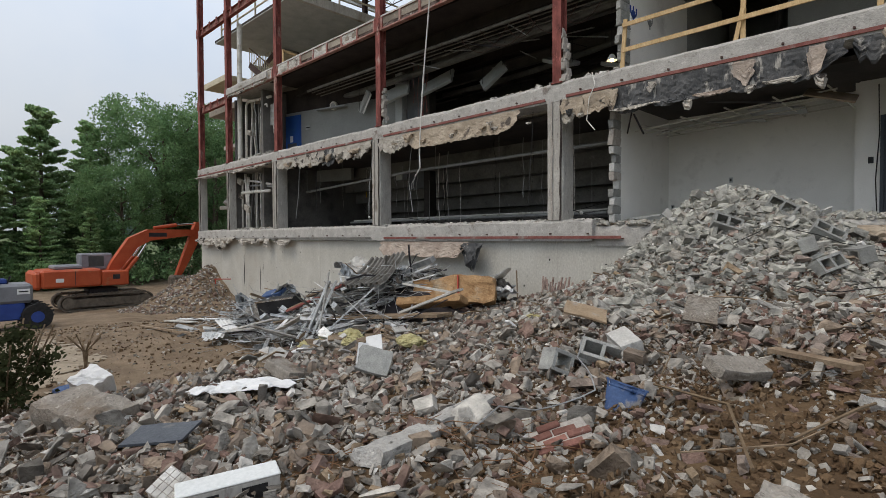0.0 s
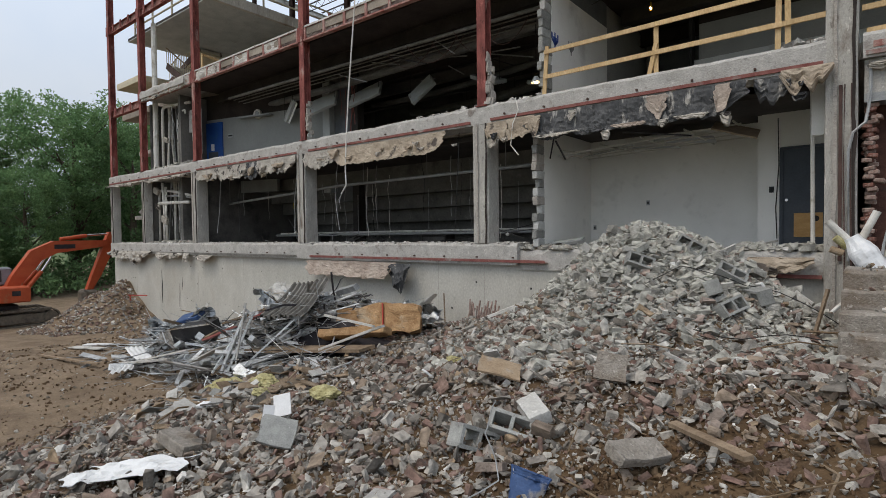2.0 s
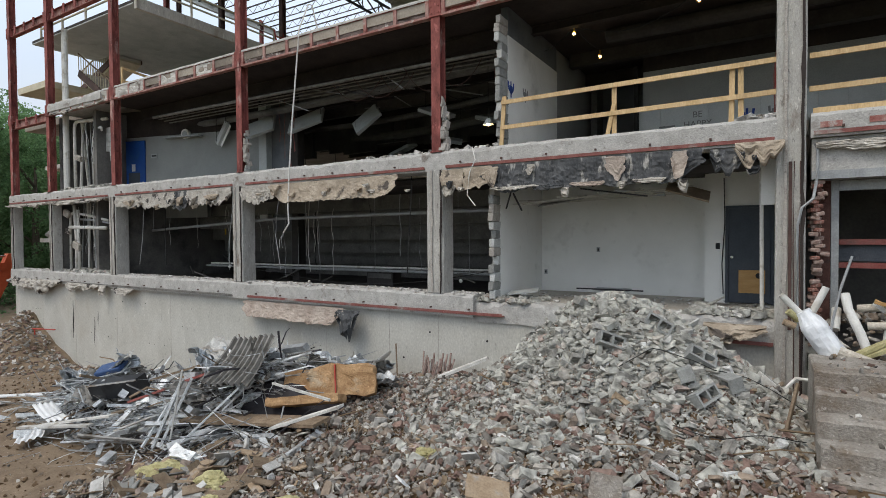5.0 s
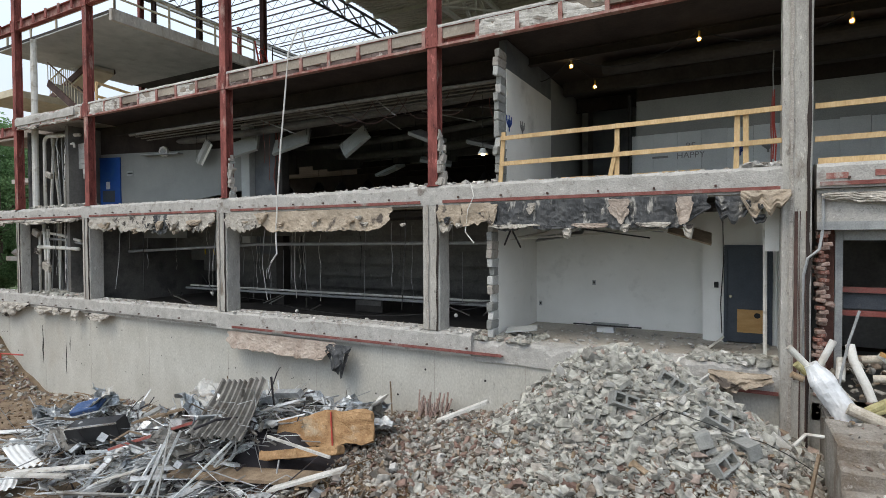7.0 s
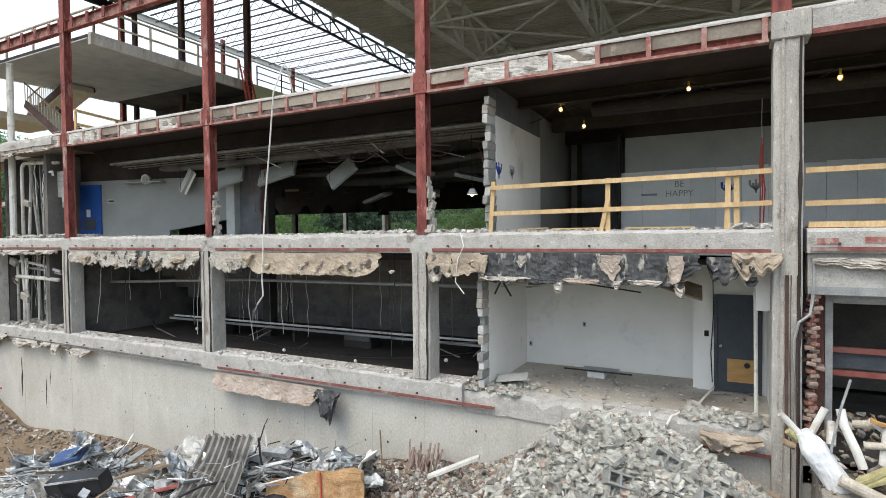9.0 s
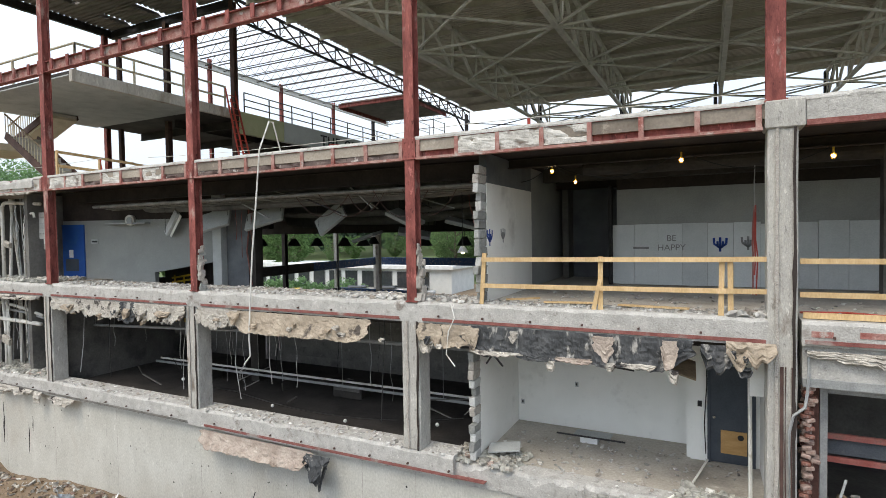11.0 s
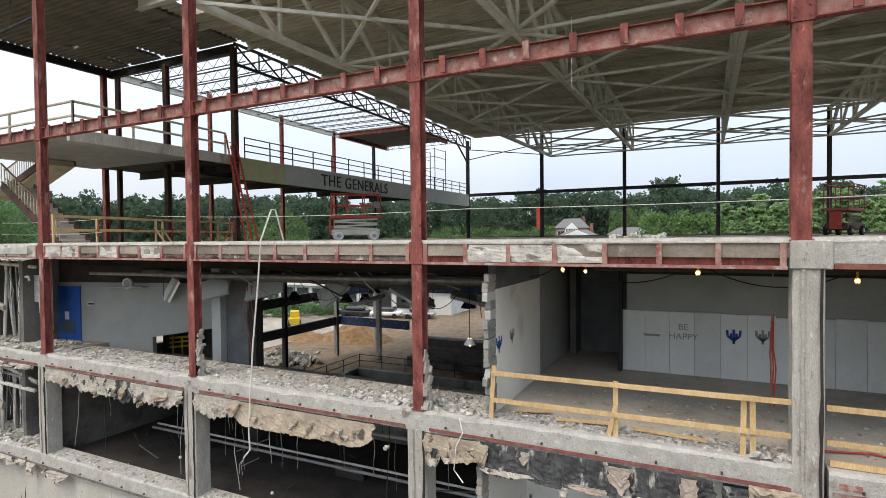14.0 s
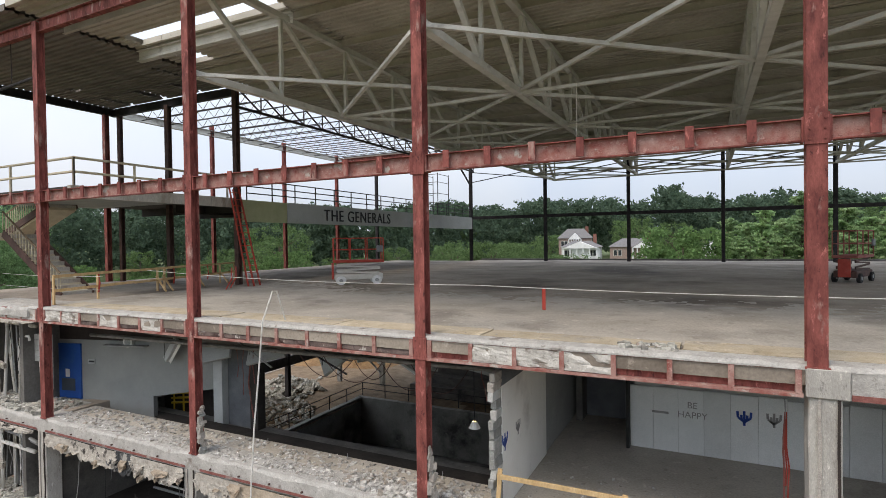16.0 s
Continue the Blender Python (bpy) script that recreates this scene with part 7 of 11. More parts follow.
for k in range(34):
    x = rnd.uniform(-13.8, 7.0)
    if abs(x + 7) < 0.4 or abs(x) < 0.4 or 1.5 < x < 6.1:
        continue
    w, h = rnd.uniform(0.06, 0.2), rnd.uniform(0.08, 0.3)
    torn_strip(x, x + w, rnd.uniform(5.4, 5.75), h * 0.6, h, rnd.choice((MEMBRANE, MEMBRANE_PALE, MEMBRANE_BLACK)), 100 + k, y=-0.25, curl=0.12, label="small torn scrap dangling from the slab edge", group="dangling scraps", dx=0.025)
for (a, b) in (((2.1, -0.1, 5.35), (1.75, 0.4, 5.0)), ((2.15, -0.1, 5.3), (2.1, 0.5, 4.95)), ((3.6, 0.1, 5.35), (4.9, 0.4, 5.15))):
    bm = bmesh.new()
    bar(bm, a, b, 0.03, 0.03)
    thing(part("bent_rod", bm, BLACK_STEEL), "dark bent rod under the slab edge", "rod", "rods under the slab")
torn_strip(-19.2, -14.7, 5.94, 0.12, 0.4, MEMBRANE_PALE, 40, curl=0.15)
torn_strip(-23.2, -19.4, 5.94, 0.1, 0.35, MEMBRANE_PALE, 41, curl=0.15)
torn_strip(-19.0, -14.6, 9.62, 0.06, 0.22, MEMBRANE_PALE, 42, curl=0.1)
torn_strip(7.7, 14.4, 5.9, 0.3, 0.42, MEMBRANE_PALE, 43, y=-0.12, curl=0.04, label="crumpled pale sheathing over the east opening")
hugging_sheet(-6.75, -2.8, 2.44, 1.98, MEMBRANE_PINK, 44, y=-0.2, ragged=0.05, out=0.18, label="long tan sheet of membrane hanging from the ledge")
torn_strip(-2.95, -2.2, 2.4, 0.5, 1.1, MEMBRANE_BLACK, 45, y=-0.22, curl=0.3, label="twisted dark scrap hanging from the ledge")
torn_strip(-14.2, -12.9, 2.5, 0.25, 0.42, MEMBRANE_PALE, 46, y=-0.18, curl=0.14, label="pale torn scrap hanging from the ledge")
torn_strip(-17.9, -15.4, 2.55, 0.2, 0.5, MEMBRANE_PALE, 47, y=-0.18, curl=0.16, label="pale torn scraps hanging from the ledge")
torn_strip(-15.3, -14.8, 2.55, 0.4, 0.75, MEMBRANE_PALE, 48, y=-0.2, curl=0.16, label="pale torn scrap hanging from the ledge")
torn_strip(-23.2, -18.4, 2.6, 0.2, 0.7, MEMBRANE_PALE, 49, y=-0.18, curl=0.2, label="pale torn scraps hanging from the ledge")
torn_strip(6.0, 7.0, 2.75, 0.3, 0.5, MEMBRANE, 50, y=-0.2, curl=0.3, label="brown scrap of board drooping from the ledge")

# white cable hanging from the top floor down across two storeys
r = empty("white_cable", (-4.3, -0.3, 10))
bm = bmesh.new()
path_tube(bm, [(-4.2, 0.5, Z3 + 0.05), (-4.1, 0.1, Z3 + 0.85), (-4.14, 0.0, Z3 + 0.86), (-4.26, -0.25, Z3 + 0.1), (-4.35, -0.3, 9.0), (-4.55, -0.3, 7.5), (-4.68, -0.3, 6.2), (-4.75, -0.3, 5.2), (-4.72, -0.3, 4.75), (-4.95, -0.3, 4.5)], 0.022)
part("cable", bm, PIPE_WHITE, r)
for k in range(2):
    bm = bmesh.new()
    path_tube(bm, [(-4.93, -0.3, 4.5), (-5.05 - 0.06 * k, -0.3, 4.3), (-5.0 - 0.12 * k, -0.3, 4.05)], 0.009, 5)
    part("frayed_end", bm, PIPE_GREY, r)
thing(r, "white cable hanging from the top floor, frayed at the end", "cable")
bm = bmesh.new()
path_tube(bm, [(1.2, -0.25, 6.4), (1.3, -0.3, 6.1), (1.15, -0.3, 5.8), (1.1, -0.32, 5.3), (1.3, -0.3, 5.05)], 0.014)
thing(part("white_hose", bm, PIPE_WHITE), "short white hose hanging from the slab edge", "hose")
rnd = random.Random(70)
for k, x in enumerate((-8.0, -5.8, -1.0, -11.6, -13.0)):
    bm = bmesh.new()
    x += 0.2
    path_tube(bm, [(x, 0.2, 5.9), (x + rnd.uniform(-0.1, 0.1), 0.1, 5.2), (x + rnd.uniform(-0.15, 0.15), 0.1, 4.4), (x + rnd.uniform(-0.2, 0.2), 0.05, 3.4)], 0.012, 5)
    thing(part("dangling_wire", bm, rnd.choice((PIPE_GREY, BLACK_RUBBER))), "thin wire dangling into the opening", "wire", "dangling wires")

# rebar and debris bits on the slab edges
def scatter(name, boxes_at, n, size, mats, seed, label, flat=0.5):
    """A loose scatter of broken bits on a level place."""
    x0, x1, y0, y1, z = boxes_at
    rnd = random.Random(seed)
    V, F = [], []
    for i in range(n):
        s = size * rnd.uniform(0.35, 1.3) ** 1.4
        pts = [Vector((rnd.uniform(-1, 1), rnd.uniform(-1, 1), rnd.uniform(-1, 1) * flat)) for _ in range(8)]
        m = pose(rnd.uniform(x0, x1), rnd.uniform(y0, y1), z + s * 0.2, rnd.uniform(-25, 25), rnd.uniform(-25, 25), rnd.uniform(0, 360))
        base = len(V)
        cube = [(-1, -1, -1), (1, -1, -1), (1, 1, -1), (-1, 1, -1), (-1, -1, 1), (1, -1, 1), (1, 1, 1), (-1, 1, 1)]
        for c, p in zip(cube, pts):
            V.append(m @ Vector(((c[0] + 0.45 * p.x) * s / 2, (c[1] + 0.45 * p.y) * s / 2 * 0.7, (c[2] * flat + 0.3 * p.z) * s / 2)))
        F += [tuple(base + q for q in f) for f in ((0, 3, 2, 1), (4, 5, 6, 7), (0, 1, 5, 4), (1, 2, 6, 5), (2, 3, 7, 6), (3, 0, 4, 7))]
    me = bpy.data.meshes.new(name)
    me.from_pydata([tuple(v) for v in V], [], F)
    return thing(link(name, me, mats), label, "rubble", kind="stuff")


scatter("edge_rubble", (-14.1, -0.2, 0.0, 0.55, Z2 - 0.03), 1500, 0.075, PALE_BITS, 1, "broken bits lying along the upper slab edge")
scatter("edge_rubble", (-2.2, 1.7, 0.0, 0.8, Z2 - 0.02), 420, 0.13, PALE_BITS, 2, "heaped broken bits on the upper slab edge")
scatter("edge_rubble", (1.9, 7.0, 0.05, 0.6, Z2 - 0.02), 900, 0.075, PALE_BITS, 3, "broken bits below the timber rail")
scatter("edge_rubble", (6.5, 7.2, -0.1, 0.5, Z2), 60, 0.15, PALE_BITS, 13, "broken lumps beside the tall column")
scatter("edge_rubble", (-19.0, -14.7, 0.0, 1.4, Z2), 520, 0.16, GREY_BITS, 4, "rubble on the torn shaft floor")
scatter("edge_rubble", (-19.0, -14.7, 0.0, 1.3, Z1 - 0.03), 480, 0.15, GREY_BITS, 5, "rubble on the low shaft floor")
scatter("edge_rubble", (-23.0, -7.5, -0.12, 0.4, Z1 - 0.03), 900, 0.07, PALE_BITS, 6, "broken bits along the ground floor ledge")
scatter("edge_rubble", (-6.8, 1.2, -0.12, 0.4, Z1 - 0.03), 420, 0.08, PALE_BITS, 7, "broken bits along the ground floor ledge")
scatter("edge_rubble", (1.0, 2.6, -0.1, 0.9, 2.86), 200, 0.13, GREY_BITS, 8, "broken lumps at the corner of the white room")
scatter("room_rubble", (1.7, 7.1, 0.1, 2.4, 2.85), 240, 0.07, PALE_BITS, 9, "broken bits on the white room's floor", 0.3)
scatter("room_rubble", (5.7, 7.1, -0.1, 0.6, 2.86), 120, 0.18, GREY_BITS, 10, "broken lumps before the grey door")
scatter("floor_rubble", (2.0, 9.0, 0.6, 3.0, 6.39), 260, 0.05, PALE_BITS, 11, "small bits on the upper room's floor", 0.3)
scatter("floor_rubble", (-14, 14, 0.2, 1.2, Z3 + 0.02), 300, 0.06, PALE_BITS, 12, "small bits along the top floor's edge", 0.3)
scatter("floor_rubble", (4.2, 5.2, 0.1, 0.6, Z3 + 0.03), 70, 0.12, GREY_BITS, 15, "little heap of bits on the top floor's edge")
# bench-like slab in the white room, board on bits at its corner
r = empty("low_trolley", (3.7, 2.3, 2.85))
part("top", boxes((3.3, 4.15, 2.1, 2.5, 3.0, 3.04), bevel=0.005), GREY_PANEL, r)
part("box", boxes((3.45, 3.85, 2.15, 2.45, 2.85, 3.0)), WHITE_SHEET, r)
part("bar", boxes((2.9, 4.5, 2.05, 2.09, 3.02, 3.05)), BLACK_STEEL, r, "dark flat bar lying across")
thing(r, "low pale slab on a white box with a dark bar", "slab")
bm = bmesh.new()
box(bm, -0.36, 0.36, -0.22, 0.22, -0.015, 0.015, m=pose(2.05, 0.7, 3.04, 5, -7, 14))
thing(part("fallen_board", bm, GREY_PANEL), "pale broken board lying on lumps", "board")

# ---- things on the top floor ----
def scissor_lift(x, y, z, rz, deck_mat, body_mat, label, height=1.0):
    root = empty("scissor_lift", (0, 0, 0))
    part("chassis", boxes((-0.95, 0.95, -0.38, 0.38, 0.22, 0.5), bevel=0.03), body_mat, root, "grey chassis")
    for sx in (-0.7, 0.7):
        for sy in (-0.4, 0.4):
            bm = bmesh.new()
            tube(bm, (sx, sy - 0.06, 0.2), (sx, sy + 0.06, 0.2), 0.2, sides=18)
            w = part("wheel", bm, WHITE_SHEET if deck_mat is RED_PAINT else BLACK_RUBBER, root, "pale solid tyre")
            bm = bmesh.new()
            tube(bm, (sx, sy - 0.075, 0.2), (sx, sy + 0.075, 0.2), 0.08, sides=12)
            part("hub", bm, PIPE_GREY, w)
    for i in range(4):
        z0 = 0.5 + 0.13 * i
        for sy in (-0.3, 0.3):
            bm = bmesh.new()
            bar(bm, (-0.85, sy, z0 + (0.02 if i % 2 else 0.1)), (0.85, sy, z0 + (0.1 if i % 2 else 0.02)), 0.05, 0.07)
            part("scissor_arm", bm, body_mat, root)
    part("platform", boxes((-1.0, 1.0, -0.42, 0.42, 1.02, 1.14), bevel=0.015), deck_mat, root, "red platform")
    for sx in (-0.97, -0.33, 0.33, 0.97):
        for sy in (-0.4, 0.4):
            bm = bmesh.new()
            tube(bm, (sx, sy, 1.14), (sx, sy, 2.15), 0.024, sides=6)
            part("rail_post", bm, deck_mat, root)
    for zz in (1.62, 2.15):
        for sy in (-0.4, 0.4):
            bm = bmesh.new()
            tube(bm, (-0.97, sy, zz), (0.97, sy, zz), 0.024, sides=6)
            part("guard_rail", bm, deck_mat, root)
        for sx in (-0.97, 0.97):
            bm = bmesh.new()
            tube(bm, (sx, -0.4, zz), (sx, 0.4, zz), 0.024, sides=6)
            part("guard_rail", bm, deck_mat, root)
    part("control_box", boxes((0.7, 0.95, -0.48, -0.4, 1.5, 1.8), bevel=0.02), MACHINE_GREY, root)
    part("ladder_end", boxes((-1.05, -0.97, -0.2, 0.2, 0.25, 1.0)), RED_PAINT, root, "red end step")
    root.matrix_basis = pose(x, y, z, 0, 0, rz)
    root.scale = (1.22, 1.12, 1.04)
    return thing(root, label, "scissor lift", "scissor lifts")


lift = scissor_lift(-9.75, 11.6, Z3 + 0.012, 40, RED_PAINT, WHITE_STEEL, "grey scissor lift with a red guard-railed platform")
lift2 = scissor_lift(11.4, 19.1, Z3 + 0.012, 65, RED_FADED, BROWN_STEEL, "dark red scissor lift with black tyres")


def step_ladder(foot, top, width, mat, label):
    root = empty("ladder", foot)
    f, t = Vector(foot), Vector(top)
    d = (t - f)
    side = d.cross(Vector((0, 0, 1))).normalized() * width / 2
    for s in (-1, 1):
        bm = bmesh.new()
        bar(bm, f + side * s, t + side * s * 0.75, 0.035, 0.09)
        part("rail", bm, mat, root)
    n = int(d.length / 0.32)
    for i in range(1, n):
        p = f.lerp(t, i / n)
        sc = 1 - 0.25 * i / n
        bm = bmesh.new()
        bar(bm, p - side * sc, p + side * sc, 0.05, 0.03)
        part("rung", bm, mat, root)
    return thing(root, label, "ladder")


step_ladder((-14.0, 9.0, Z3 + 0.01), (-15.35, 9.0, 15.3), 0.75, RED_PAINT, "tall red fibreglass ladder leaning on the balcony")
bm = bmesh.new()
bar(bm, (-13.7, 8.7, Z3 + 0.01), (-15.2, 8.9, 14.8), 0.05, 0.09)
thing(part("red_pole", bm, RED_PAINT), "red pole leaning beside the tall ladder", "pole")
for k, (x, y) in enumerate(((-13.9, 7.8), (-13.3, 7.0))):
    torn = bmesh.new()
    path_tube(torn, [(x, y, Z3 + 1.0), (x + 0.1, y - 0.1, Z3 + 0.5), (x - 0.05, y - 0.3, Z3 + 0.05)], 0.03, 5)
    thing(part("red_ribbon", torn, RED_PAINT), "red warning ribbon hanging to the floor", "ribbon", "red ribbons")
# warning line across the floor with a red flag
bm = bmesh.new()
path_tube(bm, sag((-14.0, 3.5, 11.15), (0.1, 3.0, 10.95), 0.12) + sag((0.2, 3.0, 10.95), (14.4, 2.6, 11.05), 0.1)[1:], 0.009, 4)
line = part("warning_line", bm, PIPE_WHITE)
bm = bmesh.new()
g = [[bm.verts.new((1.95 + 0.09 * a + 0.03 * fnoise(a, j, 1, 2), 3.0 + 0.02 * fnoise(j, a, 4, 3), 10.93 - j * 0.14)) for a in (0, 0.4, 1)] for j in range(5)]
for j in range(4):
    for a in range(2):
        bm.faces.new((g[j][a], g[j][a + 1], g[j + 1][a + 1], g[j + 1][a]))
part("flag", bm, RED_PAINT, line, "red flag ribbon")
thing(line, "thin warning line with a red flag across the top floor", "warning line")
for zz in (10.5, 11.0):
    bm = bmesh.new()
    path_tube(bm, sag((-21.8, 2.2, zz), (-14.4, 2.0, zz), 0.05), 0.008, 4)
    thing(part("warning_line", bm, PIPE_WHITE), "thin warning line across the end bay", "warning line", "warning lines")
# timber rails across the end of the floor
rail = empty("timber_guard_rail", (-16.4, 6, Z3))
A, B = Vector((-14.85, 0.6, 0)), Vector((-17.9, 11.4, 0))
for z in (10.58, 11.08):
    for k in range(3):
        p, q = A.lerp(B, k / 3), A.lerp(B, (k + 1) / 3)
        stud("rail_board", (p.x, p.y, z), (q.x, q.y, z + 0.02), 0.04, 0.1, rail)
for k, t in enumerate((0.0, 0.17, 0.46, 0.5, 0.66, 0.7, 0.88, 1.0)):
    p = A.lerp(B, t)
    stud("post", (p.x - 0.06, p.y, Z3), (p.x - 0.06, p.y, 11.14), 0.1, 0.05, rail, (0, 1, 0))
    if k > 1:
        stud("brace", (p.x + 0.65, p.y - 0.1, Z3 + 0.02), (p.x, p.y - 0.1, 10.75), 0.08, 0.04, rail)
thing(rail, "pale timber guard rail across the floor's end", "guard rail", "timber guard rails")
for (x, y) in ((-15.3, 2.4), (-16.45, 6.5), (-17.2, 9.0)):
    torn = bmesh.new()
    path_tube(torn, [(x, y, 11.05), (x + 0.05, y, 10.7), (x - 0.04, y, 10.35)], 0.035, 5)
    thing(part("red_ribbon", torn, RED_PAINT), "red warning ribbon hanging from a rail", "ribbon", "red ribbons")
# pull chain and pipe bits under the roof
bm = bmesh.new()
tube(bm, (-24.9, 1.5, 18.3), (-14.3, 0.1, 17.9), 0.05, sides=8)
for q in (0.25, 0.75):
    p = Vector((-24.9, 1.5, 18.3)).lerp(Vector((-14.3, 0.1, 17.9)), q)
    tube(bm, p, (p.x, p.y, 20.0), 0.015, sides=5)
thing(part("roof_pipe", bm, BLACK_STEEL), "dark pipe slung from rods under the end roof", "pipe")
bm = bmesh.new()
tube(bm, (2.2, 6.0, 16.8), (2.2, 6.0, 14.6), 0.012, sides=5)
thing(part("hanging_rod", bm, PIPE_WHITE), "thin rod hanging from the roof braces", "rod")
# scaffold by the far end of the balcony
r = empty("scaffold_tower", (-17, 33, ZB))
for dx in (0, 1.6):
    for dy in (0, 2.2):
        bm = bmesh.new()
        tube(bm, (-17.5 + dx, 32.5 + dy, ZB + 0.02), (-17.5 + dx, 32.5 + dy, ZB + 3.8), 0.035, sides=6)
        part("upright", bm, BLACK_STEEL, r)
for zz in (1.0, 2.0, 3.0, 3.7):
    for dx in (0, 1.6):
        bm = bmesh.new()
        tube(bm, (-17.5 + dx, 32.5, ZB + zz), (-17.5 + dx, 34.7, ZB + zz), 0.025, sides=6)
        part("ledger", bm, BLACK_STEEL, r)
    bm = bmesh.new()
    tube(bm, (-17.5, 32.5, ZB + zz), (-15.9, 32.5, ZB + zz), 0.025, sides=6)
    part("ledger", bm, BLACK_STEEL, r)
thing(r, "dark tubular scaffold tower on the balcony", "scaffold")
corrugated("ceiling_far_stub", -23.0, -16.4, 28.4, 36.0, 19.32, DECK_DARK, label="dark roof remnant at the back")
for p, q in (((-23.1, 28.2, 19.2), (-16.3, 28.2, 19.2)), ((-16.3, 28.4, 19.2), (-16.3, 36.0, 19.2)), ((-23.1, 28.4, 19.2), (-23.1, 36.0, 19.2))):
    bm = bmesh.new()
    i_section(bm, p, q, 0.16, 0.34)
    thing(part("edge_beam", bm, RED_STEEL), "rusty red beam round the roof remnant", "beam", "roof remnant beams")

scatter("edge_rubble", (-14.1, 1.2, 0.5, 1.4, Z2 - 0.04), 1100, 0.08, PALE_BITS, 21, "fine pale bits on the wide slab edge")

# ---- rubble ----
def hull_shapes(n, seed, aspect, points=11):
    """Broken convex lumps, about one unit across."""
    rnd = random.Random(seed)
    out = []
    for k in range(n):
        bm = bmesh.new()
        for i in range(points):
            p = Vector((rnd.uniform(-1, 1), rnd.uniform(-1, 1), rnd.uniform(-1, 1)))
            m = max(abs(c) for c in p)
            p = p / m * (0.75 + 0.25 * rnd.random())
            bm.verts.new((p.x * 0.5 * aspect[0], p.y * 0.5 * aspect[1], p.z * 0.5 * aspect[2]))
        bmesh.ops.convex_hull(bm, input=bm.verts[:])
        bmesh.ops.delete(bm, geom=[v for v in bm.verts if not v.link_faces], context="VERTS")
        bm.verts.index_update()
        out.append((np.array([v.co[:] for v in bm.verts]), [tuple(v.index for v in f.verts) for f in bm.faces]))
        bm.free()
    return out


def brick_shapes(n, seed, size=(1.0, 0.48, 0.32)):
    rnd = random.Random(seed)
    cube = np.array([(-1, -1, -1), (1, -1, -1), (1, 1, -1), (-1, 1, -1), (-1, -1, 1), (1, -1, 1), (1, 1, 1), (-1, 1, 1)], float) * 0.5
    faces = [(0, 3, 2, 1), (4, 5, 6, 7), (0, 1, 5, 4), (1, 2, 6, 5), (2, 3, 7, 6), (3, 0, 4, 7)]
    out = []
    for k in range(n):
        v = cube * np.array(size)
        for i in range(8):
            v[i] += np.array([rnd.uniform(-0.12, 0.05) * np.sign(v[i][0]), rnd.uniform(-0.04, 0.02) * np.sign(v[i][1]), rnd.uniform(-0.03, 0.02) * np.sign(v[i][2])])
        cut = rnd.randrange(8)
        v[cut] *= rnd.uniform(0.55, 0.95)
        out.append((v, faces))
    return out


LUMPS = hull_shapes(20, 1, (1.0, 0.78, 0.46), 17) + hull_shapes(20, 2, (1.0, 0.8, 0.28), 16)
SHARDS = hull_shapes(16, 3, (1.0, 0.7, 0.18), 16)
CRUMBS = hull_shapes(18, 6, (1.0, 0.8, 0.62), 10)
BRICKS = brick_shapes(14, 4)
BLOCKS = brick_shapes(10, 5, (1.0, 0.62, 0.3))


def rubble(name, mat, label, spots, shapes, seed):
    """One loose mass of broken pieces; spots gives x, y, z and size."""
    rng = np.random.default_rng(seed)
    V, F, base = [], [], 0
    for (x, y, z, s, tilt) in spots:
        v, f = shapes[rng.integers(len(shapes))]
        q = Euler((rng.normal(0, tilt), rng.normal(0, tilt), rng.uniform(0, 6.283))).to_matrix()
        k = np.array([s * rng.uniform(0.75, 1.25), s * rng.uniform(0.75, 1.25), s * rng.uniform(0.75, 1.3)])
        V.append((v * k) @ np.array(q).T + np.array((x, y, z)))
        F += [tuple(base + i for i in face) for face in f]
        base += len(v)
    me = bpy.data.meshes.new(name)
    me.from_pydata(np.concatenate(V).tolist(), [], F)
    return thing(link(name, me, mat), label, "rubble", kind="stuff")


rng = random.Random(11)


def rim_share(x, y):
    """The rubble thins out towards the edge of the bank."""
    wob = 1.6 * fnoise(x, y, 21, 0.5)
    return smooth(-12.6, -10.9, y + wob) * smooth(9.9, 7.9, x + wob)


def rubble_share(x, y):
    """How thickly broken masonry covers the ground."""
    e = x + 0.25 * (y + 6) + 1.3 * fnoise(x, y, 2, 0.5)
    a = smooth(-5.2, -2.0, e)
    if y > -0.15 and x < 7:
        return 0.0
    if x > 7.7 and y > -5:
        return 0.0
    bare = smooth(5.3, 6.5, x + 0.7 * fnoise(x, y, 12, 0.9)) * smooth(-6.3, -7.5, y) * (0.84 + 0.35 * fnoise(x, y, 14, 1.1))
    return max(0.0, a - max(0.0, bare)) * rim_share(x, y)


def heapness(x, y):
    return heap_shape(x, y)


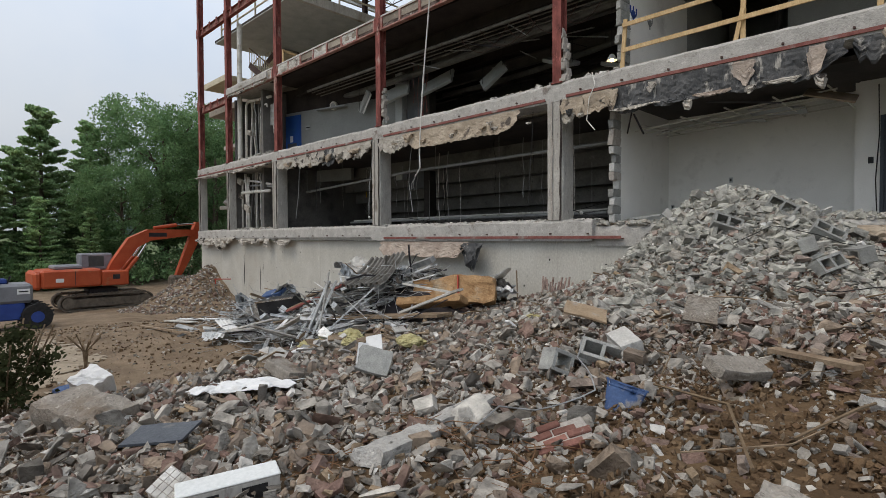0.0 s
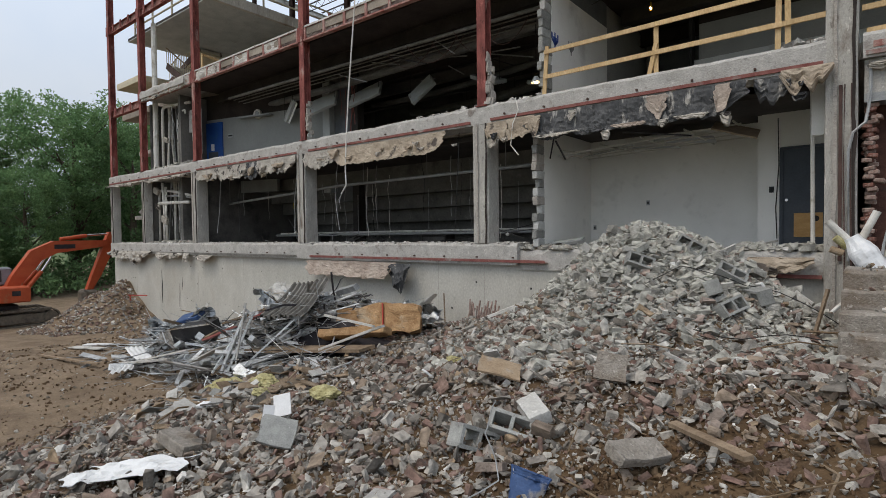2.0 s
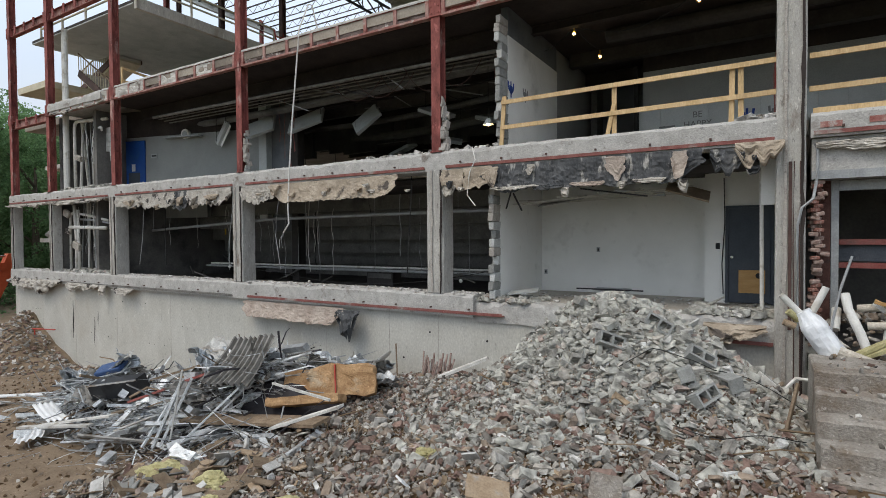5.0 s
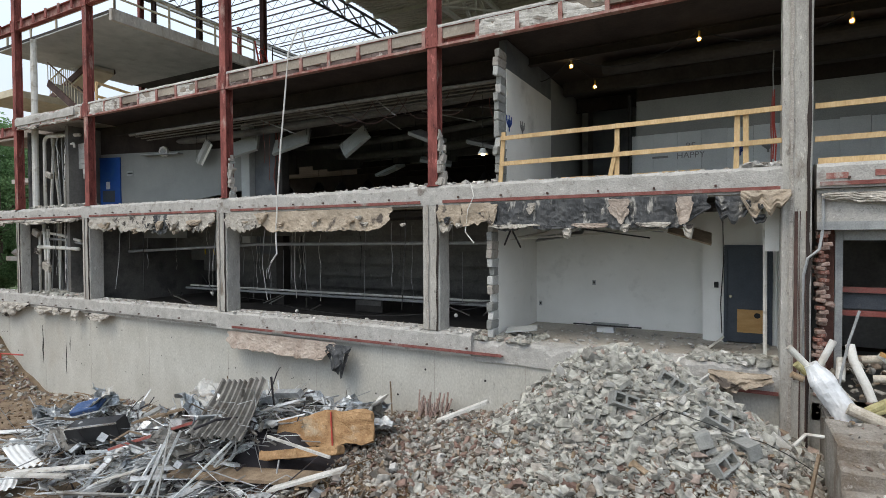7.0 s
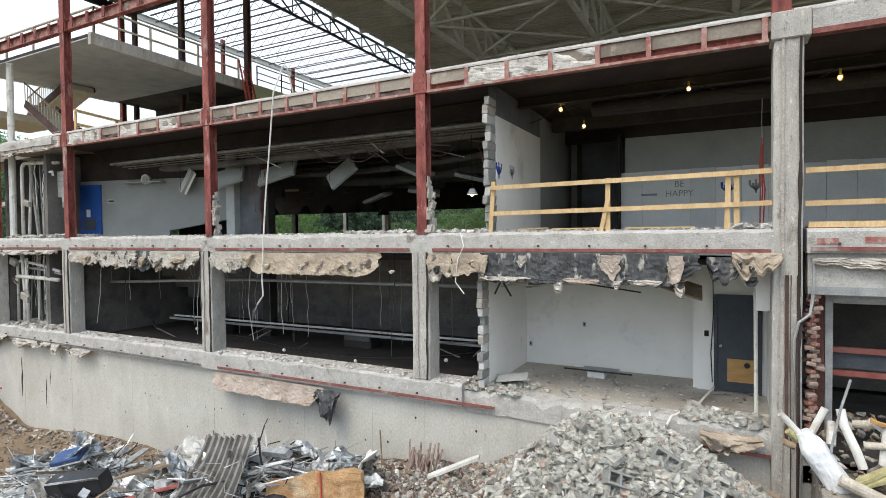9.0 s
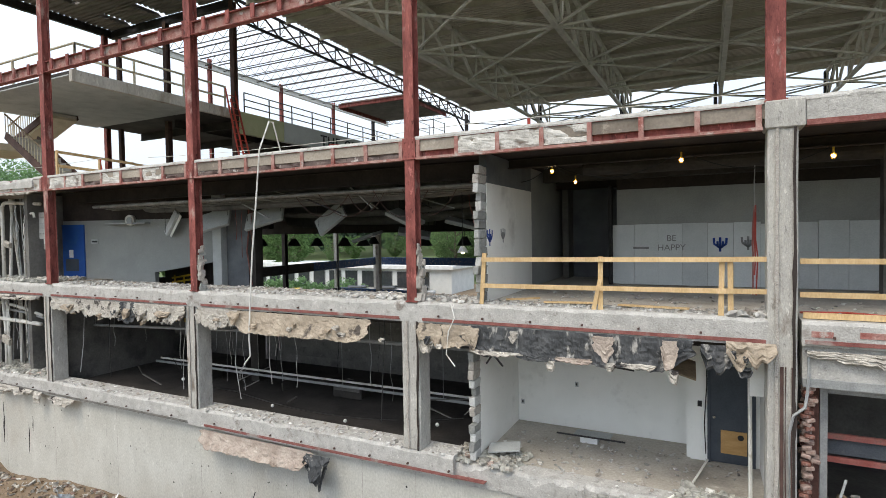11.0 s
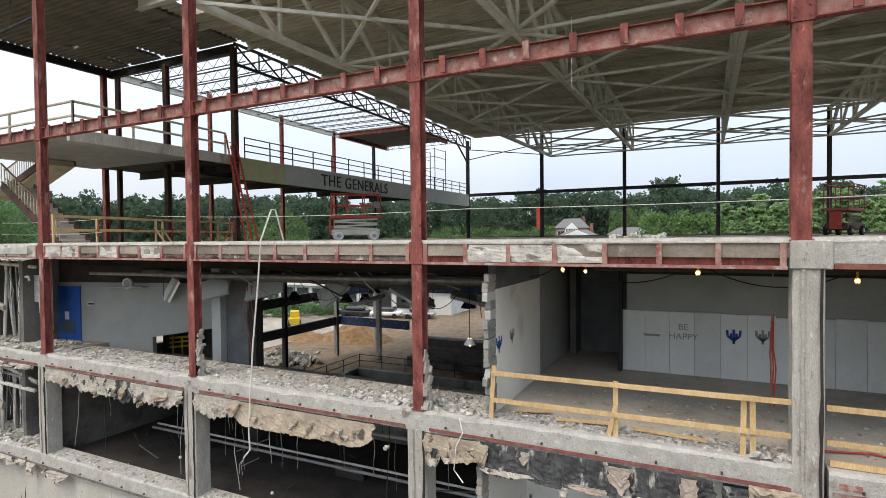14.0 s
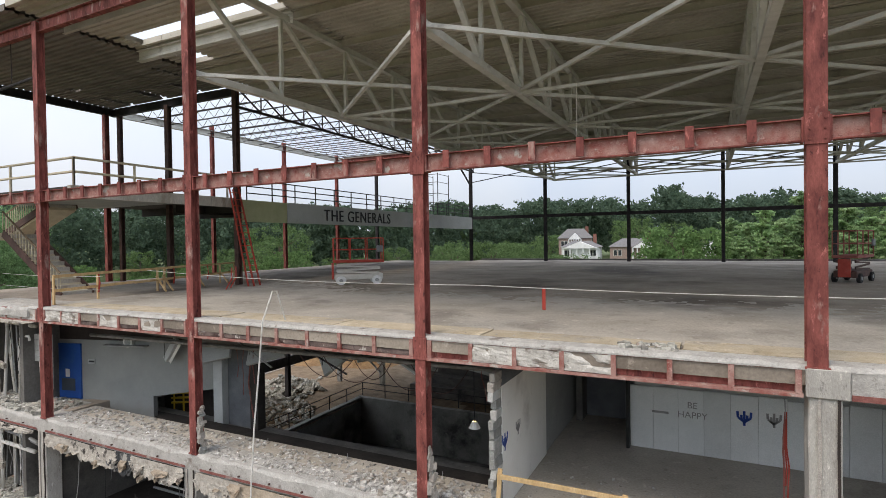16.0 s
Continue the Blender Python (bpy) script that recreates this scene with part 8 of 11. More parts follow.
grey_spots, mixed_spots, brick_spots, shard_spots, small_mixed, small_grey, block_spots, clod_spots = [], [], [], [], [], [], [], []
tries = 0
while len(mixed_spots) + len(brick_spots) + len(shard_spots) < 42000 and tries < 230000:
    tries += 1
    x, y = rng.uniform(-8, 9.8), rng.uniform(-12.5, -0.1)
    p = rubble_share(x, y) * (1 - heapness(x, y) * 1.2)
    if rng.random() > p:
        continue
    if math.hypot(x - 7.7, y + 11.5) < 1.2:
        continue
    s = 0.032 + 0.105 * rng.random() ** 3.0
    if rng.random() < 0.018:
        s = rng.uniform(0.14, 0.24)
    z = site_height(x, y) + rng.uniform(-0.2, 0.5) * s + 0.07 * max(0, fnoise(x, y, 6, 1.4))
    w = rng.random()
    red = max(smooth(0.0, 0.4, fnoise(x, y, 8, 0.55)), 0.55 * smooth(-9.0, -7.4, y) * smooth(-3.6, -4.6, y) * smooth(1.0, 2.6, x))
    spot = (x, y, z, s, 0.7)
    if w < 0.07 + 0.22 * red:
        brick_spots.append((x, y, z, min(s, 0.2) * 1.15, 0.6))
    elif w < 0.70:
        mixed_spots.append(spot)
    else:
        shard_spots.append((x, y, z + 0.015, s * 1.2, 0.55))
for i in range(46000):
    x, y = rng.uniform(-6, 9.8), rng.uniform(-12, -1.0) 
    sh = rubble_share(x, y)
    if rng.random() < max(sh, 0.35 * rim_share(x, y) * smooth(-5.2, -2.0, x + 0.25 * (y + 6))):
        s = rng.uniform(0.018, 0.055)
        (small_mixed if rng.random() < 0.3 + 0.7 * sh else clod_spots).append((x, y, site_height(x, y) + rng.uniform(-0.2, 0.9) * s + 0.05 * max(0, fnoise(x, y, 6, 1.4)) * rng.random(), s, 0.9))
for i in range(26000):
    x, y = rng.uniform(4.2, 9.8), rng.uniform(-11.6, -6.4)
    if rubble_share(x, y) < 0.75 and rng.random() < rim_share(x, y):
        s = 0.014 + 0.07 * rng.random() ** 3.0
        (clod_spots if rng.random() < 0.84 else small_mixed).append((x, y, site_height(x, y) + rng.uniform(-0.2, 0.35) * s, s, 0.9))
for i in range(16500):
    a, r = rng.uniform(0, 6.283), rng.random() ** 0.55 * 1.85
    x, y = 4.75 + 2.35 * r * math.cos(a), -1.9 + 2.0 * r * math.sin(a)
    if y > -0.12 or x > 7.66 or rng.random() > 0.25 + heapness(x, y) * 1.4:
        continue
    s = 0.06 + 0.15 * rng.random() ** 1.7
    if rng.random() < 0.02:
        s = rng.uniform(0.19, 0.27)
    left = smooth(3.4, 1.6, x) + smooth(2.35, 1.75, site_height(x, y)) * 0.9
    z = site_height(x, y) + rng.uniform(-0.15, 0.45) * s
    if rng.random() < 0.6 * left:
        (brick_spots if rng.random() < 0.16 else mixed_spots if rng.random() < 0.6 else grey_spots).append((x, y, z, s, 0.5))
    elif rng.random() < 0.22:
        block_spots.append((x, y, z, s * 1.3, 0.6))
    else:
        grey_spots.append((x, y, z, s * 1.05, 0.5))
for i in range(15000):
    a, r = rng.uniform(0, 6.283), rng.random() ** 0.5 * 1.75
    x, y = 4.75 + 2.3 * r * math.cos(a), -1.75 + 1.75 * r * math.sin(a)
    if y < -0.1 and x < 7.66:
        small_grey.append((x, y, site_height(x, y) + rng.uniform(0, 0.07), rng.uniform(0.03, 0.085), 0.6))
# sparse stones on the bare dirt, and the far heap by the corner
for i in range(5200):
    x, y = rng.uniform(-17, -1), rng.uniform(-11, -0.2)
    s = 0.025 + 0.09 * rng.random() ** 2.5
    (small_mixed if rng.random() < 0.22 else clod_spots).append((x, y, site_height(x, y) + 0.1 * s, s, 0.8))
for i in range(3600):
    a, r = rng.uniform(0, 6.283), rng.random() ** 0.6
    x, y = -22.2 + 5.0 * r * math.cos(a), -0.5 + 3.8 * r * math.sin(a)
    if y < -0.25 or x < -23.5:
        (mixed_spots if rng.random() < 0.7 else brick_spots).append((x, y, site_height(x, y) + 0.02, rng.uniform(0.06, 0.2), 0.6))
for i in range(700):
    x, y = rng.uniform(-23, 2), -0.2 - 1.3 * rng.random() ** 2
    mixed_spots.append((x, y, site_height(x, y) + 0.02, rng.uniform(0.06, 0.24), 0.6))
for i in range(700):
    a, r = rng.uniform(0, 6.283), rng.random() ** 0.5
    x, y = -26.0 + 5.5 * r * math.cos(a), 19.5 + 4.5 * r * math.sin(a)
    if x < -20.6:
        grey_spots.append((x, y, -0.65 + 1.4 * max(0, 1 - r * 1.1), rng.uniform(0.2, 0.6), 0.6))
rubble("grey_block_rubble", GREY_BITS, "heap of broken grey blockwork against the wall", grey_spots, LUMPS + BLOCKS * 4, 1)
rubble("grey_block_pieces", GREY_BITS, "broken half blocks lying on the grey heap", block_spots, BLOCKS, 2)
rubble("grey_block_gravel", GREY_BITS, "small grey bits between the broken blocks", small_grey, SHARDS, 3)
rubble("mixed_rubble", MIXED_BITS, "broken concrete and masonry lumps strewn over the bank", mixed_spots, LUMPS + BLOCKS * 4 + BRICKS * 3, 4)
rubble("flat_rubble", MIXED_BITS, "flat broken slabs and tiles strewn over the bank", shard_spots, SHARDS, 5)
rubble("brick_rubble", BRICK_BITS, "broken brown-red bricks strewn over the bank", brick_spots, BRICKS, 6)
rubble("fine_rubble", MIXED_BITS, "fine stones and crumbs on the dirt", small_mixed, CRUMBS, 7)
rubble("dirt_clods", CLOD, "crumbled brown dirt and pebbles between the rubble", clod_spots, CRUMBS, 8)


# ---- single things lying on the rubble ----
def cinder_block(x, y, z, rx, ry, rz, k=1.0):
    root = empty("cinder_block", (x, y, z))
    L, W, H, t = 0.40 * k, 0.2 * k, 0.2 * k, 0.034 * k
    m = pose(x, y, z, rx, ry, rz)
    for nm, a in (("side_wall", (-L / 2, L / 2, -W / 2, -W / 2 + t, -H / 2, H / 2)), ("side_wall", (-L / 2, L / 2, W / 2 - t, W / 2, -H / 2, H / 2)), ("end_web", (-L / 2, -L / 2 + t, -W / 2 + t, W / 2 - t, -H / 2, H / 2)), ("end_web", (L / 2 - t, L / 2, -W / 2 + t, W / 2 - t, -H / 2, H / 2)), ("middle_web", (-t / 2, t / 2, -W / 2 + t, W / 2 - t, -H / 2, H / 2))):
        bm = bmesh.new()
        box(bm, *a, m=m)
        part(nm, bm, BLOCK_GREY, root)
    return thing(root, "hollow two-cell grey concrete block lying on the rubble", "concrete block", "loose hollow blocks")


for (x, y, z, rx, ry, rz) in ((5.0, -3.0, 2.36, 60, 20, 30), (6.05, -3.1, 1.95, 70, 10, 100), (6.3, -3.3, 1.82, 60, -15, 60), (6.2, -2.8, 2.1, 40, 30, 20), (6.55, -2.9, 1.98, 75, 0, 130), (5.05, -7.44, 1.4, 78, 24, 66), (5.27, -7.17, 1.42, 40, 14, 24), (5.6, -2.5, 2.45, 80, 30, 10)):
    cinder_block(x, y, max(z, site_height(x, y) + (0.09 if y > -5 else 0.05)), rx, ry, rz)


def slab(name, x, y, w, d, h, mat, rx, ry, rz, label, category, lift_by=0.05, bevel=0.01, seed=None, parts=None):
    """A flat or long piece lying on the heap, its edges a little broken."""
    z = site_height(x, y) + lift_by
    bm = bmesh.new()
    m = pose(x, y, z, rx, ry, rz)
    box(bm, -w / 2, w / 2, -d / 2, d / 2, -h / 2, h / 2)
    cuts = max(3, min(12, int(max(w, d) / 0.07)))
    bmesh.ops.subdivide_edges(bm, edges=bm.edges[:], cuts=cuts, use_grid_fill=True)
    sd = seed if seed is not None else x * 3 + y
    for v in bm.verts:
        edge = abs(v.co.x) > w / 2 - 0.001 or abs(v.co.y) > d / 2 - 0.001
        a = 0.06 * min(w, d) if edge else 0.0
        v.co.x += a * fnoise(v.co.x * 4, v.co.y * 4, sd, 1.5)
        v.co.y += a * fnoise(v.co.y * 4, v.co.x * 4, sd + 5, 1.5)
        v.co.z += 0.12 * h * fnoise(v.co.x * 5, v.co.y * 5, sd + 9, 1.5)
        if h > 0.05:
            c = v.co.copy()
            r3 = (abs(c.x) / (w / 2)) ** 4 + (abs(c.y) / (d / 2)) ** 4 + (abs(c.z) / (h / 2)) ** 4
            v.co *= 1 - 0.02 * max(0.0, r3 - 1.0)
            v.co += Vector((fnoise(c.x, c.y, c.z + sd, 6), fnoise(c.y, c.z, c.x + sd, 6), fnoise(c.z, c.x, c.y + sd, 6))) * (0.08 * h + 0.006)
            v.co += Vector((fnoise(c.x, c.y, c.z + sd, 17), fnoise(c.y, c.z, c.x + sd, 17), fnoise(c.z, c.x, c.y + sd, 17))) * 0.012
    bmesh.ops.transform(bm, matrix=m, verts=bm.verts)
    return thing(part(name, bm, mat), label, category)


r = empty("white_topped_block", (5.02, -10.5, 1.25))
m = pose(5.02, -10.5, 1.33, 4, -3, 72) @ Matrix.Scale(0.9, 4)
for nm, a, mt in (("concrete_body", (-0.27, 0.27, -0.08, 0.08, -0.1, 0.03), CONCRETE), ("white_face", (-0.275, 0.275, -0.085, 0.085, 0.032, 0.046), PALE_PANEL)):
    bm = bmesh.new()
    box(bm, *a, m=m, bevel=0.006)
    part(nm, bm, mt, r, "white painted top face" if "white" in nm else "")
for k in (-0.13, 0.13):
    bm = bmesh.new()
    box(bm, k - 0.07, k + 0.07, -0.083, -0.02, -0.08, 0.005, m=m)
    part("hollow_core", bm, BLACK_RUBBER, r, "dark hollow core")
thing(r, "grey concrete block with a white painted top face", "concrete block")
r = empty("tile_fragment", (4.86, -10.72, 1.25))
m = pose(4.86, -10.72, 1.34, 34, 22, 25) @ Matrix.Scale(0.84, 4)
bm = bmesh.new()
box(bm, -0.115, 0.115, -0.095, 0.095, -0.02, 0.0, m=m)
part("mortar_bed", bm, MORTAR, r)
for i in range(5):
    for j in range(4):
        bm = bmesh.new()
        box(bm, -0.112 + i * 0.045, -0.072 + i * 0.045, -0.092 + j * 0.046, -0.051 + j * 0.046, 0.001, 0.006, m=m)
        part("tile", bm, PALE_BOARD, r)
thing(r, "broken piece of small pale wall tiles on mortar", "tile fragment")
slab("slate_sheet", 3.49, -10.35, 0.47, 0.32, 0.0188, SLATE_RUBBER, 6, -5, 44, "dark slate-grey rubber sheet lying on the rubble", "sheet", 0.12)


def limp_sheet(x, y, w, d, rz, seed, label):
    """A thin sheet that drapes over the rubble in soft folds, its outline torn."""
    bm = bmesh.new()
    n, k = 22, 12
    c, sn = math.cos(radians(rz)), math.sin(radians(rz))
    grid = []
    for j in range(k + 1):
        row = []
        for i in range(n + 1):
            u, v = i / n - 0.5, j / k - 0.5
            uu = u * w * (1 + 0.35 * fnoise(v * 2, seed, 1, 1.5))
            vv = v * d * (1 + 0.6 * fnoise(u * 2.5, seed, 4, 1.4)) + 0.12 * d * fnoise(u * 3, seed, 6, 1.5)
            px, py = x + uu * c - vv * sn, y + uu * sn + vv * c
            row.append(bm.verts.new((px, py, site_height(px, py) + 0.13 + 0.05 * fnoise(u * 3, v * 3, seed, 1.2) + 0.025 * abs(fnoise(u * 6, v * 5, seed + 3, 1.5)))))
        grid.append(row)
    for j in range(k):
        for i in range(n):
            bm.faces.new((grid[j][i], grid[j][i + 1], grid[j + 1][i + 1], grid[j + 1][i]))
    o = part("white_sheet", bm, WHITE_SHEET)
    sm = o.modifiers.new("thick", "SOLIDIFY")
    sm.thickness = 0.006
    return thing(o, label, "sheet", "white sheets on the rubble")


limp_sheet(2.45, -9.15, 0.82, 0.34, 50, 3, "crumpled dirty white plastic sheet draped over the rubble")
limp_sheet(2.2, -9.5, 0.4, 0.3, 70, 8, "torn end of white plastic sheet on the rubble")
slab("concrete_slab", 1.90, -10.50, 0.8, 0.45, 0.3, ROUGH_STEP, 10, 8, 25, "big beige rounded lump of concrete on the bank", "slab", 0.02)
r = empty("concrete_beam", (5.1, -9.15, 1.3))
for k, (a, b, w) in enumerate((((5.02, -8.5, 1.32), (5.1, -9.12, 1.3), 0.16), ((5.13, -9.17, 1.29), (5.2, -9.75, 1.3), 0.18))):
    bm = bmesh.new()
    bar(bm, a, b, w, 0.1)
    bmesh.ops.subdivide_edges(bm, edges=bm.edges[:], cuts=7, use_grid_fill=True)
    a, b = Vector(a), Vector(b)
    for v in bm.verts:
        t = (v.co - a).dot(b - a) / (b - a).length_squared
        end = max(0.0, abs(t - 0.5) - 0.4) * 10
        v.co += Vector((fnoise(v.co.x, v.co.z, k, 7), fnoise(v.co.x, v.co.z, k + 4, 6) * (1 + 4 * end), fnoise(v.co.y, v.co.x, k + 8, 7))) * 0.02
    part("length", bm, PALE_CONCRETE, r)
thing(r, "long pale concrete beam broken in two on the rubble", "beam")
slab("timber_plank", 6.84, -7.0, 0.84, 0.075, 0.035, OLD_WOOD, 8, -4, -41, "weathered brown plank lying on the rubble", "plank", 0.12)
slab("plywood_sheet", 4.56, -6.25, 0.465, 0.338, 0.0225, TAN_BOARD, 16, 14, 30, "tan piece of plywood lying on the rubble", "plywood", 0.16)
slab("broken_slab", 5.65, -5.80, 0.316, 0.284, 0.0474, ROUGH_STEP, 62, 8, 22, "upright grey-brown concrete panel in the rubble", "sheet", 0.22)
slab("white_rock", 5.37, -6.94, 0.365, 0.219, 0.131, PALE_BOARD, 18, 10, -40, "whitish plastered lump in the rubble", "lump", 0.12)
slab("metal_sheet", 3.14, -8.13, 0.342, 0.285, 0.057, BLOCK_GREY, 52, 12, 40, "upright dull grey metal panel in the rubble", "sheet", 0.2)
slab("white_sheet", 2.39, -7.56, 0.2, 0.25, 0.015, WHITE_SHEET, 62, -14, 35, "upright white panel in the rubble", "sheet", 0.22)
slab("white_sheet", 2.51, -7.83, 0.118, 0.255, 0.0147, WHITE_SHEET, 70, 10, 60, "upright white panel in the rubble", "sheet", 0.2)
slab("white_foam_block", -3.9, -9.3, 0.55, 0.5, 0.5, WHITE_SHEET, 25, 20, 30, "white foam block lying on the bank", "foam block", 0.2)
slab("blue_bag", -4.7, -9.4, 0.7, 0.45, 0.16, BLUE_PLASTIC, 10, 5, 20, "crumpled blue plastic bag on the dirt", "bag", 0.08)
slab("broken_slab", 2.10, -8.60, 0.45, 0.3, 0.12, ROUGH_STEP, -12, 16, 10, "broken concrete slab in the rubble", "slab", 0.12)
slab("broken_slab", 6.45, -7.34, 0.455, 0.21, 0.084, ROUGH_STEP, 22, 6, 60, "broken concrete slab in the rubble", "slab", 0.16)
slab("broken_slab", 7.10, -8.87, 0.228, 0.167, 0.0684, ROUGH_STEP, 10, 14, 10, "broken concrete slab in the dirt", "slab", 0.04)
slab("white_rock", 7.28, -7.56, 0.142, 0.114, 0.071, PALE_CONCRETE, 14, 10, 40, "pale lump in the dirt", "lump", 0.03)
for k, (x, y) in enumerate(((0.6, -7.6), (-0.9, -7.2), (0.9, -5.9), (3.3, -6.0), (3.9, -5.4), (6.0, -1.8), (5.2, -1.0), (7.0, -2.2), (3.9, -2.4))):
    slab("light_scrap", x, y, 0.2 + 0.03 * (k % 4), 0.13, 0.025, WHITE_SHEET if k % 3 == 0 else PALE_BOARD, 15 + 9 * k, -10 + 6 * k, 47 * k, "small white scrap of board in the rubble", "scrap", 0.14)
r = empty("brick_slab", (5.78, -8.6, 1.3))
m0 = pose(5.78, -8.6, 1.3, 24, -16, 52) @ Matrix.Scale(0.8, 4)
rnd = random.Random(6)
for i in range(2):
    for j in range(4):
        if i == 1 and j == 3:
            continue
        o = 0.1 if j % 2 else 0
        bm = bmesh.new()
        box(bm, -0.1, 0.1, -0.033, 0.033, -0.05, 0.05, bevel=0.008, m=m0 @ pose(-0.2 + i * 0.21 + o, -0.15 + j * 0.073, rnd.uniform(-0.01, 0.01), rnd.uniform(-4, 4), rnd.uniform(-4, 4), rnd.uniform(-4, 4)))
        part("brick", bm, BRICK, r)
bm = bmesh.new()
box(bm, -0.28, 0.2, -0.17, 0.08, -0.056, 0.035, bevel=0.01, m=m0)
part("mortar", bm, MORTAR, r)
thing(r, "lump of red bricks still joined by mortar", "brickwork")
# blue bucket
r = empty("blue_bucket", (5.82, -7.85, 1.3))
m = pose(5.82, -7.85, 1.36, -24, 14, 20) @ Matrix.Diagonal((0.74, 0.6, 0.74, 1))
bm = bmesh.new()
rings = []
for i in range(8):
    t = i / 7
    rad = 0.135 + 0.03 * t
    rings.append([bm.verts.new(m @ Vector((rad * (1.12 + 0.1 * t) * math.cos(a), rad * (0.82 - 0.5 * t) * math.sin(a) + 0.07 * t * fnoise(math.cos(a) * 2, t * 2, 3, 1.5), -0.16 + 0.32 * t - (0.05 * t if math.sin(a) < -0.3 else 0)))) for a in [2 * math.pi * k / 24 for k in range(24)]])
for u, v in zip(rings, rings[1:]):
    for k in range(24):
        bm.faces.new((u[k], u[(k + 1) % 24], v[(k + 1) % 24], v[k]))
bm.faces.new(rings[0][::-1])
top_ring = [v.co.copy() for v in rings[-1]]
body = part("pail", bm, BLUE_PLASTIC, r, smooth=True)
sm = body.modifiers.new("thick", "SOLIDIFY")
sm.thickness = 0.006
bm = bmesh.new()
path_tube(bm, top_ring + top_ring[:1], 0.01)
part("rim", bm, BLUE_PLASTIC, r)
bm = bmesh.new()
path_tube(bm, [m @ Vector((0.18 * math.cos(a), -0.02, 0.14 - 0.1 * math.sin(a))) for a in [math.pi * k / 8 for k in range(9)]], 0.005, 5)
part("bail_handle", bm, PIPE_GREY, r, "thin wire handle")
thing(r, "crushed dusty blue plastic bucket half buried in the rubble", "bucket")


def wool(x, y, s, seed):
    z = site_height(x, y) + 0.1
    bm = bmesh.new()
    bmesh.ops.create_icosphere(bm, subdivisions=4, radius=1.0)
    for v in bm.verts:
        n = 1 + 0.45 * fnoise(v.co.x * 1.6, v.co.y * 1.6, v.co.z + seed) + 0.22 * fnoise(v.co.x * 5, v.co.y * 5, v.co.z * 5 + seed)
        v.co = Vector((v.co.x * s * n * 1.3 + x, v.co.y * s * n + y, v.co.z * s * n * 0.6 + z))
    return thing(part("glass_wool", bm, WOOL), "torn clump of yellow glass wool insulation", "insulation", "glass wool clumps")


for k, (x, y, s) in enumerate(((-1.7, -5.9, 0.24), (0.35, -6.45, 0.2), (2.1, -6.7, 0.15), (2.95, -5.0, 0.13), (-2.3, -5.9, 0.15), (0.9, -6.9, 0.1), (-9.4, -2.6, 0.24), (-10.2, -3.6, 0.2))):
    wool(x, y, s, k * 7.3)

# cables snaking over the rubble
for k, pts in enumerate(([(5.0, -7.0), (5.2, -7.5), (5.7, -8.0), (5.4, -8.8), (5.6, -9.4)], [(7.7, -2.4), (6.4, -2.9), (5.6, -3.0), (5.1, -3.4)], [(3.2, -5.2), (3.4, -6.2), (3.5, -7.0)], [(-2.4, -6.2), (-1.6, -6.9), (-1.2, -7.6)], [(7.4, -3.8), (6.6, -4.1), (5.9, -4.0)])):
    bm = bmesh.new()
    sub = []
    for a, b in zip(pts, pts[1:]):
        for i in range(6):
            x, y = a[0] + (b[0] - a[0]) * i / 6, a[1] + (b[1] - a[1]) * i / 6
            sub.append((x + 0.08 * fnoise(x, y, k, 2), y, site_height(x, y) + 0.16 + 0.06 * fnoise(x, y, 5, 1.4)))
    path_tube(bm, sub, 0.006, 5)
    thing(part("loose_cable", bm, (PIPE_GREY, BLACK_RUBBER, OLD_WOOD)[k % 3]), "thin cable snaking over the rubble", "cable", "cables on the rubble")
for k in range(26):
    x, y = rng.uniform(-3, 8.5), rng.uniform(-9.8, -3.2)
    a, ln = rng.uniform(0, 3.14), rng.uniform(0.4, 1.3)
    z = site_height(x, y) + 0.12
    bm = bmesh.new()
    path_tube(bm, [(x, y, z), (x + 0.5 * ln * math.cos(a), y + 0.5 * ln * math.sin(a), z + rng.uniform(0.02, 0.15)), (x + ln * math.cos(a + 0.3), y + ln * math.sin(a + 0.3), z + rng.uniform(-0.05, 0.12))], rng.choice((0.006, 0.009, 0.014)), 5)
    thing(part("bent_rod", bm, rng.choice((TWIG, TWIG, OLD_WOOD))), "bent thin rod or root in the rubble", "rod", "rods in the rubble")

rnd = random.Random(52)
for (x, y, n) in ((5.2, -9.2, 26), (4.9, -9.9, 22), (6.0, -9.3, 18), (5.6, -8.7, 16), (6.4, -9.9, 14), (4.0, -10.0, 14), (7.0, -7.2, 10)):
    bm = bmesh.new()
    for k in range(n):
        a, b = rnd.uniform(0, 6.283), rnd.gauss(0, 0.9)
        p = Vector((x + rnd.gauss(0, 0.16), y + rnd.gauss(0, 0.14), 0))
        p.z = site_height(p.x, p.y) + 0.02
        pts = [p.copy()]
        for i in range(5):
            p = p + Vector((math.cos(a), math.sin(a), 0.25 * rnd.uniform(-0.5, 1.0) + (0.15 if i < 2 else -0.2))) * rnd.uniform(0.05, 0.11)
            a += rnd.gauss(0, 0.5)
            pts.append(p.copy())
        path_tube(bm, pts, rnd.uniform(0.0015, 0.004), 4)
    thing(part("root_tuft", bm, RUST_TUFT if n > 15 else TWIG), "tuft of rust-brown wire and dry roots in the rubble", "roots", "dry tufts", kind="stuff")

